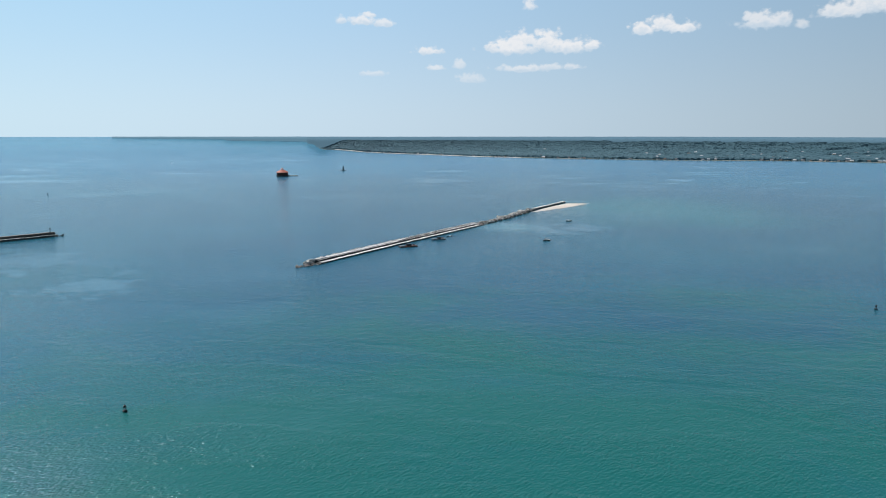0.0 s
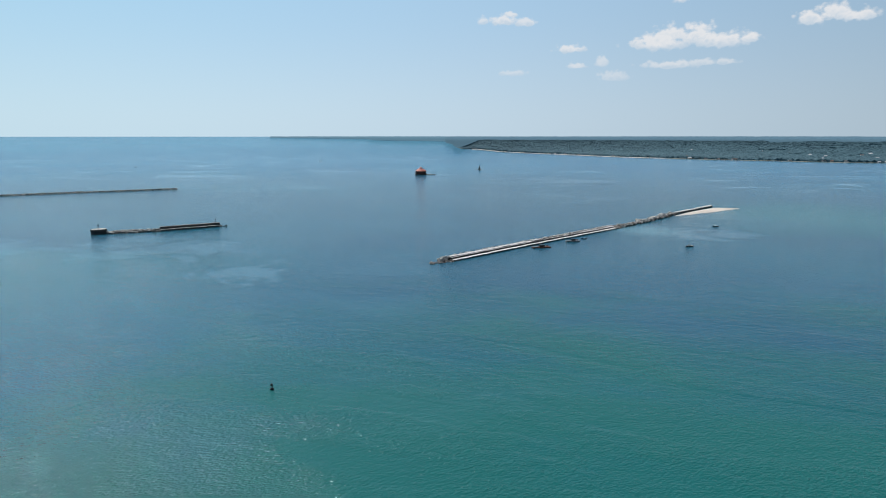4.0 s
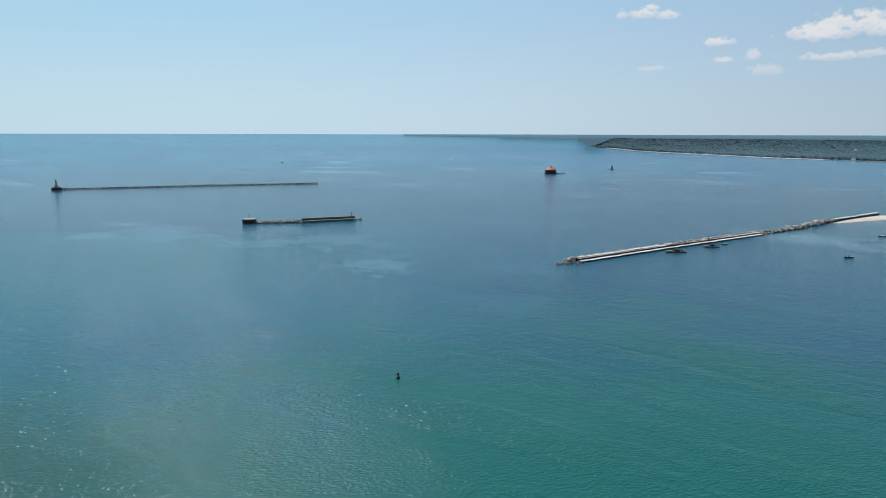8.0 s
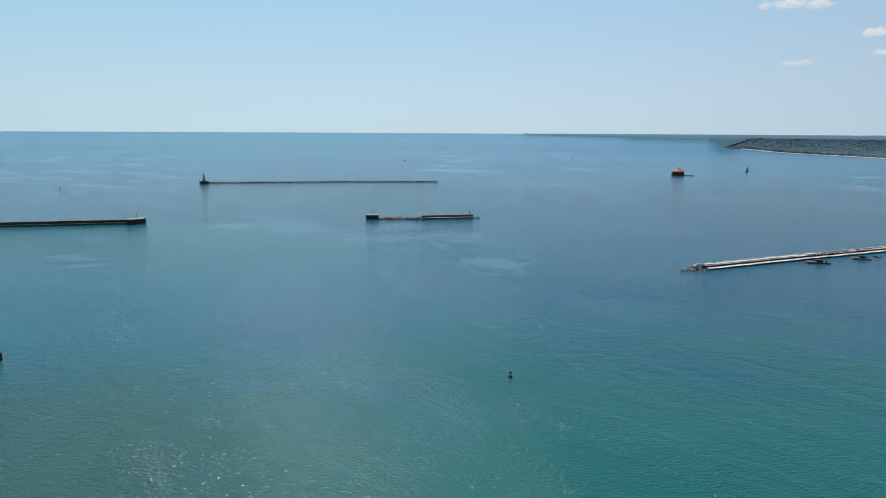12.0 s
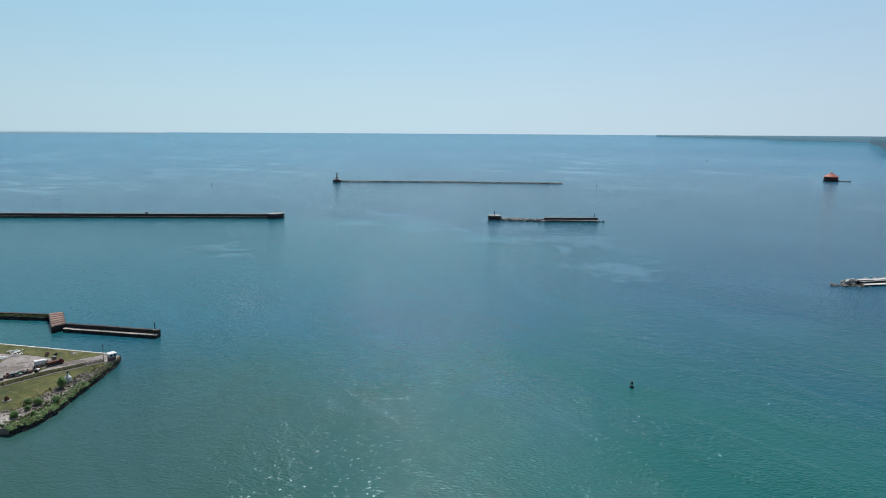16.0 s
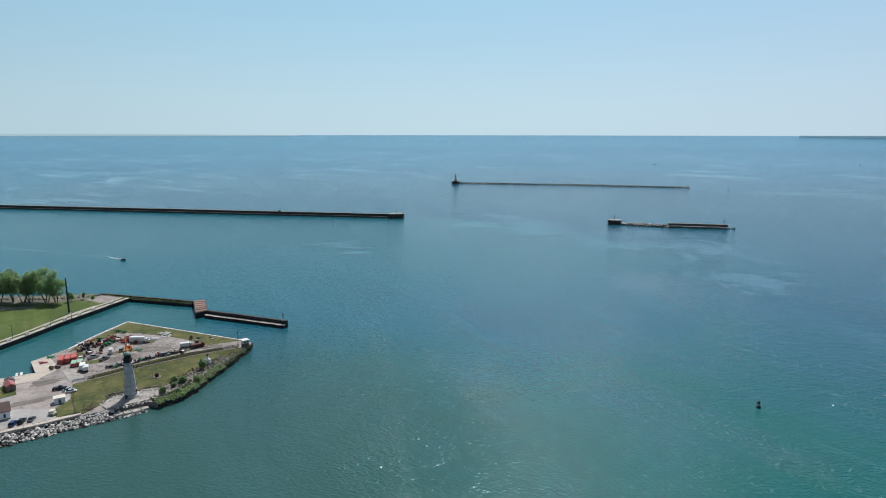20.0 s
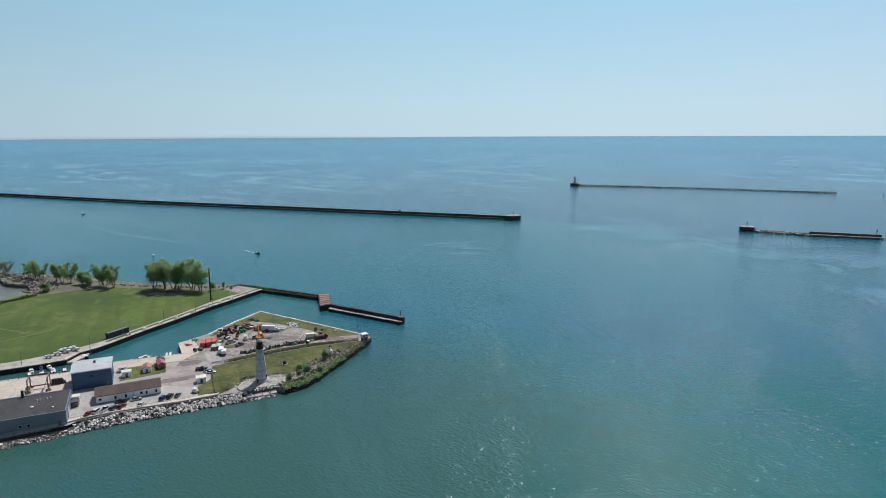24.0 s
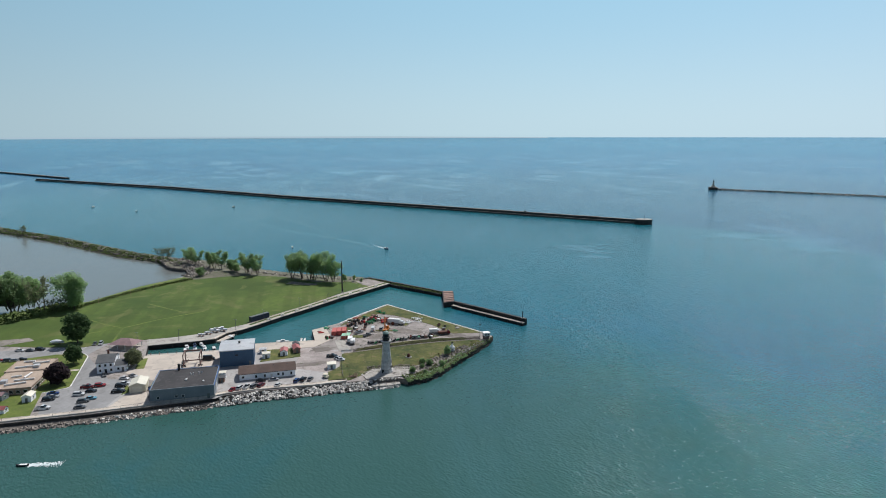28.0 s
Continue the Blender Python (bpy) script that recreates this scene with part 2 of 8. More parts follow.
def water_material(name, deep, shallow, near, harbour, murk, river, still=1.0):
    m = bpy.data.materials.new(name)
    m.use_nodes = True
    k = Nodes(m.node_tree)
    at = k.add("ShaderNodeNewGeometry").outputs["Position"]

    def reach(centre):
        away = k.add("ShaderNodeVectorMath")
        away.operation = "DISTANCE"
        k.link(at, away.inputs[0])
        away.inputs[1].default_value = centre
        return away.outputs["Value"]

    # broad currents over an uneven bed
    body = k.noise(k.mapping(at, turn=(0, 0, 35), scale=(1.0, 1.8, 1)), 0.0024, 4, 0.55, 0.3)
    colour = k.mix(k.step(body, 0.36, 0.66), deep, shallow)
    patch = k.noise(k.mapping(at, turn=(0, 0, -15), scale=(1, 1.5, 1), shift=(7, 2, 0)), 0.006, 4, 0.6, 0.3)
    # the bed shelves towards the near shore, where the water is greener; the river mouth runs murky
    xyz = k.add("ShaderNodeSeparateXYZ")
    k.link(at, xyz.inputs[0])
    east, north = xyz.outputs[0], xyz.outputs[1]
    # sheltered water: behind the long breakwater and a wandering front drawn across the entrance
    wander = k.math("MULTIPLY", k.math("SUBTRACT", k.noise(k.mapping(at, shift=(40, 8, 0)), 0.005, 4, 0.6, 0.6), 0.5), 190.0)
    behind = k.math("ADD", k.math("MULTIPLY", k.math("ADD", east, 749.0), 0.734), k.math("MULTIPLY", k.math("SUBTRACT", north, 391.0), -0.68))
    front = k.math("ADD", k.math("SUBTRACT", 540.0, north), wander)
    shelter = k.math("MULTIPLY", k.step(behind, -4.0, 4.0), k.step(front, -15.0, 60.0))
    shelter = k.math("MULTIPLY", shelter, k.step(k.math("ADD", east, wander), -480.0, -180.0, 1.0, 0.0))
    # farther harbour water takes a paler colour, sky reflection painted in
    far_sheen = k.step(reach((0, 0, 0)), 650.0, 1500.0, 0.0, 0.5)
    colour = k.mix(k.math("MULTIPLY", shelter, 0.92), colour, k.mix(far_sheen, harbour, (0.03, 0.205, 0.25)))
    # a paler patch of colour beside the broken breakwater
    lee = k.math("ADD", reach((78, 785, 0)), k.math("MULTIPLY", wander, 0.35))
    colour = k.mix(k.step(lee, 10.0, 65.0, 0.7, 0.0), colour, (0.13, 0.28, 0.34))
    seam = k.step(k.math("ABSOLUTE", front), 4.0, 34.0, 1.0, 0.0)
    seam = k.math("MULTIPLY", seam, k.math("MULTIPLY", k.step(east, -1150.0, -950.0), k.step(east, -420.0, -230.0, 1.0, 0.0)))
    seam = k.math("MULTIPLY", seam, k.step(k.noise(k.mapping(at, scale=(1, 2.2, 1)), 0.013, 4, 0.65, 1.2), 0.42, 0.60))
    bed = k.math("ADD", reach((60, 60, 0)), k.math("MULTIPLY", k.math("SUBTRACT", patch, 0.5), 520.0))
    colour = k.mix(k.step(bed, 170.0, 460.0, 0.95, 0.0), colour, near)
    mouth = k.math("ADD", reach((-205, -60, 0)), k.math("MULTIPLY", k.math("SUBTRACT", patch, 0.5), 150.0))
    colour = k.mix(k.step(mouth, 110.0, 260.0, 0.9, 0.0), colour, river)
    dock = reach((-403, 8, 0))
    colour = k.mix(k.step(dock, 58.0, 82.0, 0.85, 0.0), colour, (0.018, 0.106, 0.110))
    shoal = k.math("ADD", reach((330, 985, 0)), k.math("MULTIPLY", k.math("SUBTRACT", patch, 0.5), 420.0))
    colour = k.mix(k.step(shoal, 60.0, 260.0, 0.6, 0.0), colour, (0.024, 0.165, 0.172))
    plume = k.math("ADD", reach((-215, 92, 0)), k.math("MULTIPLY", k.math("SUBTRACT", patch, 0.5), 110.0))
    colour = k.mix(k.step(plume, 10.0, 70.0, 0.3, 0.0), colour, (0.034, 0.088, 0.074))
    cloudy = k.noise(k.mapping(at, turn=(0, 0, -20), scale=(1, 1.6, 1), shift=(90, 40, 0)), 0.0065, 5, 0.6, 0.5)
    colour = k.mix(k.step(cloudy, 0.52, 0.74, 0.0, 0.4), colour, murk)
    # wind: slicks lie smooth, gusts roughen in long lanes
    slick = k.noise(k.lanes(at, -10, 2.6, 1.0, (20, 0, 0)), 0.0085, 4, 0.55, 0.9)
    calm = k.step(slick, 0.54, 0.68)
    gust = k.noise(k.lanes(at, -14, 3.6), 0.021, 3, 0.6, 0.4)
    lane = k.mix(k.step(reach((0, 0, 0)), 260.0, 620.0), k.step(gust, 0.40, 0.60), (0.45, 0.45, 0.45))
    # the river mouth lies in the lee of the point
    lee_of_point = k.step(mouth, 60.0, 290.0, 0.0, 1.0)
    swell = k.noise(k.lanes(at, 0, 1.9), WAVE_SWELL, 2, 0.5, 0.3)
    chop = k.noise(k.lanes(at, 8, 1.7), WAVE_CHOP, 2, 0.55, 0.15)
    cross = k.noise(k.lanes(at, 100, 1.8, 1.0, (9, 4, 0)), WAVE_CROSS, 2, 0.5, 0.2)
    ripple = k.noise(k.lanes(at, 36, 1.7), WAVE_RIPPLE, 1, 0.5)
    long_waves = k.math("ADD", k.math("MULTIPLY", swell, SWELL_HIGH), k.math("ADD", k.math("MULTIPLY", chop, CHOP_HIGH), k.math("MULTIPLY", cross, CROSS_HIGH)))
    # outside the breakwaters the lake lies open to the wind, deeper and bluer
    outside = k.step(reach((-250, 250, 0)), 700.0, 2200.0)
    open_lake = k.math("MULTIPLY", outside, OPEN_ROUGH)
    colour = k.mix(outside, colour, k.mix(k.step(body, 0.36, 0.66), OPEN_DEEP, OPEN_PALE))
    # towards the rim the base colour pales: distance haze painted in
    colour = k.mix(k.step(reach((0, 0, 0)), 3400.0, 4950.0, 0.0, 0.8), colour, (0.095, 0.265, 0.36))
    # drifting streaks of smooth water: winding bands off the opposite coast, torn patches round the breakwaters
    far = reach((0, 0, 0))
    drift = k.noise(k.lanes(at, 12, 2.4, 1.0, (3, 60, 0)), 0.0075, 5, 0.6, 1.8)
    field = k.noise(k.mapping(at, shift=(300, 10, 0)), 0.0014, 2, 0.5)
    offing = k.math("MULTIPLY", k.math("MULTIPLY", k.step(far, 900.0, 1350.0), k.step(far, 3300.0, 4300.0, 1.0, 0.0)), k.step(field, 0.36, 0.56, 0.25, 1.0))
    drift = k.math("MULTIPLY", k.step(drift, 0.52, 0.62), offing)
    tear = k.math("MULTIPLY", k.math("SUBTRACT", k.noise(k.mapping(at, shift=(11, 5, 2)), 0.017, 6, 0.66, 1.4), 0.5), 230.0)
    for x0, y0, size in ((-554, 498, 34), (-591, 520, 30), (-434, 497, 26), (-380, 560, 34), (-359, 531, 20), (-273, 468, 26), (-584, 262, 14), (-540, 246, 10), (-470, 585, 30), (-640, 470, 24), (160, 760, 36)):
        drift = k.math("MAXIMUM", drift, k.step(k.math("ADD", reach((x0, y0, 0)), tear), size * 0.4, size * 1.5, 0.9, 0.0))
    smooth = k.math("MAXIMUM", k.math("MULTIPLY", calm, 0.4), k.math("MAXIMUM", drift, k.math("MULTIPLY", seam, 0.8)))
    wind = k.math("MULTIPLY", k.step(lane, 0.0, 1.0, GUST_LOW, GUST_HIGH), k.math("SUBTRACT", 1.0, k.math("MULTIPLY", smooth, 0.52)))
    wind = k.math("MULTIPLY", wind, k.math("ADD", 0.6, k.math("MULTIPLY", lee_of_point, 0.4)))
    wind = k.math("MULTIPLY", wind, k.step(dock, 62.0, 100.0, 0.5, 1.0))
    wind = k.math("MULTIPLY", wind, k.step(far, 2000.0, 4600.0, 1.0, 0.4))
    # slicks, streaks and seam are also paled in colour, as mirrored sky
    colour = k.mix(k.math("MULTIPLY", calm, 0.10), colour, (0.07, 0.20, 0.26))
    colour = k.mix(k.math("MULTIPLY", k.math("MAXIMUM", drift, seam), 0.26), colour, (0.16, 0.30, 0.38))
    gloss = k.math("MULTIPLY", k.math("SUBTRACT", 1.0, k.math("MULTIPLY", smooth, 0.45)), k.math("ADD", 0.75, k.math("MULTIPLY", lee_of_point, 0.25)))
    lobes = []
    for rough, level, height in ((WATER_ROUGH, 0.25, long_waves), (GLINT_ROUGH, 0.42, k.math("ADD", long_waves, k.math("MULTIPLY", ripple, RIPPLE_HIGH)))):
        n = k.add("ShaderNodeBump", Distance=1.0, Strength=1.0)
        k.link(k.math("MULTIPLY", k.math("MULTIPLY", height, wind), still), n.inputs["Height"])
        b = k.add("ShaderNodeBsdfPrincipled", IOR=1.333)
        b.inputs["Specular IOR Level"].default_value = level
        b.inputs["Specular Tint"].default_value = (0.69, 0.94, 1.0, 1)
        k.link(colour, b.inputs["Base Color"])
        k.feed(b.inputs["Roughness"], k.math("ADD", k.math("MULTIPLY", rough, gloss), open_lake))
        k.link(n.outputs[0], b.inputs["Normal"])
        lobes.append(b.outputs[0])
    both = k.add("ShaderNodeMixShader", Fac=GLINT)
    k.link(lobes[0], both.inputs[1])
    k.link(lobes[1], both.inputs[2])
    k.link(both.outputs[0], k.add("ShaderNodeOutputMaterial").inputs[0])
    return m


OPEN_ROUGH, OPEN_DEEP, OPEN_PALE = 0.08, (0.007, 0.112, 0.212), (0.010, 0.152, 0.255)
WATER_ROUGH, GLINT_ROUGH, GLINT = 0.14, 0.12, 0.56
WAVE_SWELL, WAVE_CHOP, WAVE_CROSS, WAVE_RIPPLE = 0.12, 0.34, 0.26, 0.95
SWELL_HIGH, CHOP_HIGH, CROSS_HIGH, RIPPLE_HIGH = 0.30, 0.28, 0.22, 0.66
GUST_LOW, GUST_HIGH = 0.74, 1.26
M_WATER = water_material("lake_water", (0.009, 0.079, 0.134), (0.012, 0.100, 0.152), (0.010, 0.112, 0.100), (0.008, 0.114, 0.146), (0.011, 0.106, 0.146), (0.035, 0.092, 0.077))
M_POND = water_material("pond_water", (0.13, 0.145, 0.14), (0.15, 0.165, 0.155), (0.15, 0.16, 0.15), (0.15, 0.16, 0.155), (0.16, 0.17, 0.16), (0.15, 0.16, 0.15), 0.18)
M_CONCRETE = surface("old_concrete", (0.46, 0.43, 0.38), (0.33, 0.31, 0.28), 0.85, 0.12, 1.7, 0.4, stain=(0.22, 0.20, 0.17))
M_PALE = surface("pale_concrete", (0.56, 0.49, 0.41), (0.45, 0.39, 0.33), 0.85, 0.09, 1.3, 0.3, stain=(0.36, 0.31, 0.27))
# wet wall faces, darkened further to put their shade into the colour
M_WET_SHADE_WALL = surface("wet_shaded_wall", (0.055, 0.05, 0.045), (0.025, 0.024, 0.023), 0.7, 0.3, 2.0, 0.5)
# near-black for wet stone and for shadow painted between stones
M_WET_SHADE = surface("wet_shaded_stone", (0.075, 0.066, 0.058), (0.035, 0.032, 0.03), 0.7, 0.4, 2.2, 0.6, vary=0.3)
M_WALLTOP = surface("weathered_wall_top", (0.20, 0.19, 0.17), (0.11, 0.105, 0.095), 0.85, 0.15, 1.5, 0.4, stain=(0.30, 0.28, 0.25))
# pale concrete, whitened to paint sunlight on the breakwater tops
M_CAP = surface("whitened_concrete", (0.76, 0.74, 0.70), (0.62, 0.60, 0.56), 0.85, 0.15, 1.5, 0.4, stain=(0.36, 0.34, 0.31))
M_ASPHALT = surface("worn_asphalt", (0.40, 0.38, 0.365), (0.29, 0.275, 0.26), 0.9, 0.10, 0.9, 0.3, stain=(0.23, 0.205, 0.19))
M_YARD = surface("pinkish_yard", (0.37, 0.325, 0.30), (0.25, 0.215, 0.20), 0.95, 0.16, 1.1, 0.5, stain=(0.19, 0.165, 0.15))
M_ROAD = surface("grey_asphalt", (0.20, 0.20, 0.195), (0.15, 0.15, 0.148), 0.9, 0.1, 1.2, 0.2)
M_CARPARK = surface("grey_car_park", (0.315, 0.31, 0.305), (0.235, 0.232, 0.228), 0.9, 0.10, 0.9, 0.3, stain=(0.20, 0.195, 0.19))
M_GRAVEL = surface("yard_gravel", (0.36, 0.32, 0.295), (0.22, 0.195, 0.18), 0.95, 0.14, 1.1, 0.7, stain=(0.13, 0.12, 0.085))
M_SCREE = surface("pale_scree", (0.44, 0.41, 0.37), (0.27, 0.25, 0.225), 0.95, 0.35, 1.8, 0.8, stain=(0.19, 0.18, 0.14))
M_STONE = surface("quarry_stone", (0.68, 0.65, 0.60), (0.42, 0.395, 0.36), 0.9, 0.5, 2.2, 0.6, vary=0.28, stain=(0.30, 0.27, 0.235))
M_DARKSTONE = surface("wet_stone", (0.24, 0.21, 0.18), (0.13, 0.115, 0.10), 0.85, 0.4, 2.2, 0.6, vary=0.4)
M_SAND = surface("sand", (0.62, 0.55, 0.47), (0.52, 0.46, 0.39), 0.95, 0.03, 0.7, 0.2)
M_SHINGLE = surface("shingle_bank", (0.30, 0.265, 0.235), (0.17, 0.15, 0.13), 0.95, 0.12, 1.5, 0.7, stain=(0.10, 0.12, 0.05))
M_FIELD = surface("mown_field", (0.088, 0.130, 0.020), (0.038, 0.072, 0.010), 0.95, 0.018, 0.22, 0.5, stain=(0.12, 0.13, 0.04), rows=(-45, (0.042, 0.066, 0.008)))
M_GRASS = surface("dry_grass", (0.150, 0.145, 0.040), (0.044, 0.066, 0.015), 0.95, 0.13, 0.9, 0.7, stain=(0.19, 0.155, 0.075))
M_LAWN = surface("lawn_grass", (0.150, 0.185, 0.036), (0.075, 0.115, 0.020), 0.95, 0.09, 0.9, 0.5, stain=(0.180, 0.165, 0.060))
M_SCRUB = surface("scrub_leaves", (0.16, 0.21, 0.055), (0.085, 0.125, 0.03), 0.8, 0.5, 3.0, 0.5, vary=0.25)
M_DIKE = surface("dike_bank", (0.17, 0.155, 0.12), (0.09, 0.088, 0.062), 0.95, 0.08, 1.2, 0.7, stain=(0.06, 0.085, 0.03))
M_DRY = surface("straw_grass", (0.20, 0.165, 0.085), (0.13, 0.115, 0.05), 0.95, 0.2, 1.4, 0.4)
M_STAINED = surface("trodden_gravel", (0.22, 0.19, 0.17), (0.15, 0.13, 0.115), 0.95, 0.15, 1.5, 0.4, stain=(0.10, 0.095, 0.06))

# ---- building kit ----
from mathutils.geometry import tessellate_polygon


def part(name, bm, material, parent=None, label=""):
    """Link a bmesh as one mesh object, under a thing or a part."""
    me = bpy.data.meshes.new(name)
    bm.to_mesh(me)
    bm.free()
    me.materials.append(material)
    ob = new(name, me)
    if parent is not None:
        ob.parent = parent
    if label:
        ob["label"] = label
    return ob


def share(name, mesh, m, parent=None):
    """An alike piece on shared mesh data."""
    ob = new(name, mesh)
    ob.matrix_basis = m
    if parent is not None:
        ob.parent = parent
    return ob


def thing(name, m, label, category, group="", kind=""):
    """An empty at the base of a thing, to carry its parts."""
    ob = new(name)
    ob.empty_display_size = 0.3
    ob.matrix_basis = m
    return tagged(ob, label, category, group, kind)


def setting(ob, label, category=""):
    return tagged(ob, label, category, kind="structure")


def box(bm, x0, x1, y0, y1, z0, z1, m=None):
    v = [bm.verts.new((x, y, z)) for z in (z0, z1) for x, y in ((x0, y0), (x1, y0), (x1, y1), (x0, y1))]
    for f in ((3, 2, 1, 0), (4, 5, 6, 7), (0, 1, 5, 4), (1, 2, 6, 5), (2, 3, 7, 6), (3, 0, 4, 7)):
        bm.faces.new([v[i] for i in f])
    if m is not None:
        bmesh.ops.transform(bm, matrix=m, verts=v)
    return v


def boxed(x0, x1, y0, y1, z0, z1, bevel=0.0):
    bm = bmesh.new()
    box(bm, x0, x1, y0, y1, z0, z1)
    if bevel:
        bmesh.ops.bevel(bm, geom=list(bm.edges), offset=bevel, segments=1, affect="EDGES")
    return bm


def lathe(bm, profile, sides=16, m=None, phase=0.0):
    """A turned body from (radius, z) pairs, closed at both ends."""
    rings = []
    for r, z in profile:
        rings.append([bm.verts.new((r * math.cos(2 * math.pi * i / sides + phase), r * math.sin(2 * math.pi * i / sides + phase), z)) for i in range(sides)])
    for a, b in zip(rings, rings[1:]):
        for i in range(sides):
            bm.faces.new((a[i], a[(i + 1) % sides], b[(i + 1) % sides], b[i]))
    bm.faces.new(rings[0][::-1])
    bm.faces.new(rings[-1])
    if m is not None:
        bmesh.ops.transform(bm, matrix=m, verts=[v for r in rings for v in r])
    return bm


def turned(profile, sides=16, m=None, phase=0.0):
    return lathe(bmesh.new(), profile, sides, m, phase)


def rod(bm, a, b, r, sides=6, r2=None):
    a, b = Vector(a), Vector(b)
    d = b - a
    lathe(bm, ((r, 0), (r if r2 is None else r2, d.length)), sides, Matrix.Translation(a) @ d.to_track_quat("Z", "Y").to_matrix().to_4x4())


def slab(points, z0, z1):
    """A flat piece of ground with a real edge: a polygon raised from z0 to z1."""
    bm = bmesh.new()
    area = sum(a[0] * b[1] - b[0] * a[1] for a, b in zip(points, points[1:] + points[:1]))
    pts = points if area > 0 else points[::-1]
    low = [bm.verts.new((x, y, z0)) for x, y in pts]
    top = [bm.verts.new((x, y, z1)) for x, y in pts]
    n = len(pts)
    for i in range(n):
        bm.faces.new((low[i], low[(i + 1) % n], top[(i + 1) % n], top[i]))
    for tri in tessellate_polygon([[Vector((x, y, 0)) for x, y in pts]]):
        f = bm.faces.new([top[i] for i in tri])
        f.normal_update()
        if f.normal.z < 0:
            f.normal_flip()
    return bm


def stations(points, step):
    """Points along a line at about even steps, with the way at each: (place, way)."""
    out, pts = [], [Vector((*p, 0)) for p in points]
    for a, b in zip(pts, pts[1:]):
        n = max(1, round((b - a).length / step))
        for i in range(n):
            out.append((a.lerp(b, i / n), (b - a).normalized()))
    out.append((pts[-1], (pts[-1] - pts[-2]).normalized()))
    return out


def bank(points, halves, z, step=6.0, rough=0.6, seed=3):
    """A rounded bank of rubble along a line: (offset, height) across, jittered."""
    rng = random.Random(seed)
    bm, rows = bmesh.new(), []
    for p, w in stations(points, step):
        side = Vector((-w.y, w.x, 0))
        rows.append([bm.verts.new(p + side * (o + rng.uniform(-rough, rough)) + Vector((0, 0, h + rng.uniform(-rough, rough) * (0.5 if h > 0 else 0)))) for o, h in halves])
    for a, b in zip(rows, rows[1:]):
        for i in range(len(halves) - 1):
            bm.faces.new((a[i], b[i], b[i + 1], a[i + 1]))
    bmesh.ops.recalc_face_normals(bm, faces=list(bm.faces))
    if sum(f.normal.z for f in bm.faces) < 0:
        bmesh.ops.reverse_faces(bm, faces=list(bm.faces))
    return bm


def shard(rng):
    """A many-cornered block: the hull of jittered corners and a few points between them."""
    bm = bmesh.new()
    for x in (-1, 1):
        for y in (-1, 1):
            for z in (-1, 1):
                bm.verts.new((x * rng.uniform(0.38, 0.66), y * rng.uniform(0.28, 0.5), z * rng.uniform(0.22, 0.42)))
    for _ in range(4):
        bm.verts.new((rng.uniform(-0.7, 0.7), rng.uniform(-0.52, 0.52), rng.uniform(-0.45, 0.45)))
    hull_of = bmesh.ops.convex_hull(bm, input=list(bm.verts))
    bmesh.ops.delete(bm, geom=[v for v in hull_of["geom_interior"] if isinstance(v, bmesh.types.BMVert)], context="VERTS")
    return bm


def rock_mesh(name, material, seed):
    """A broken quarry stone about a metre across."""
    rng = random.Random(seed)
    bm = shard(rng)
    me = bpy.data.meshes.new(name)
    bm.to_mesh(me)
    bm.free()
    me.materials.append(material)
    return me


STONES = [rock_mesh("stone", M_STONE, 10 + i) for i in range(7)]
DARK_STONES = [rock_mesh("dark_stone", M_DARKSTONE, 30 + i) for i in range(5)]


def tumble(rng, x, y, z, size):
    s = size * rng.uniform(0.65, 1.35)
    return pose(x, y, z, rng.uniform(-40, 40), rng.uniform(-40, 40), rng.uniform(0, 360)) @ Matrix.Diagonal((s, s * rng.uniform(0.7, 1.1), s * rng.uniform(0.6, 1.0), 1))


def heap(name, places, material, parent, seed=5):
    """Many stones joined into one piece of rubble: places are (x, y, z, size)."""
    rng = random.Random(seed)
    kinds = []
    for _ in range(9):
        base = shard(rng)
        base.verts.index_update()
        kinds.append((np.array([v.co[:] for v in base.verts]), [[v.index for v in f.verts] for f in base.faces]))
        base.free()
    verts, polys, count = [], [], 0
    for i, (x, y, z, size) in enumerate(places):
        m = np.array(tumble(rng, x, y, z, size))
        co, faces = kinds[i % 9]
        verts.append(co @ m[:3, :3].T + m[:3, 3])
        polys += [[count + j for j in f] for f in faces]
        count += len(co)
    me = bpy.data.meshes.new(name)
    me.from_pydata(np.concatenate(verts).tolist(), [], polys)
    me.materials.append(material)
    ob = new(name, me)
    ob.parent = parent
    ob["kind"] = "stuff"
    return ob



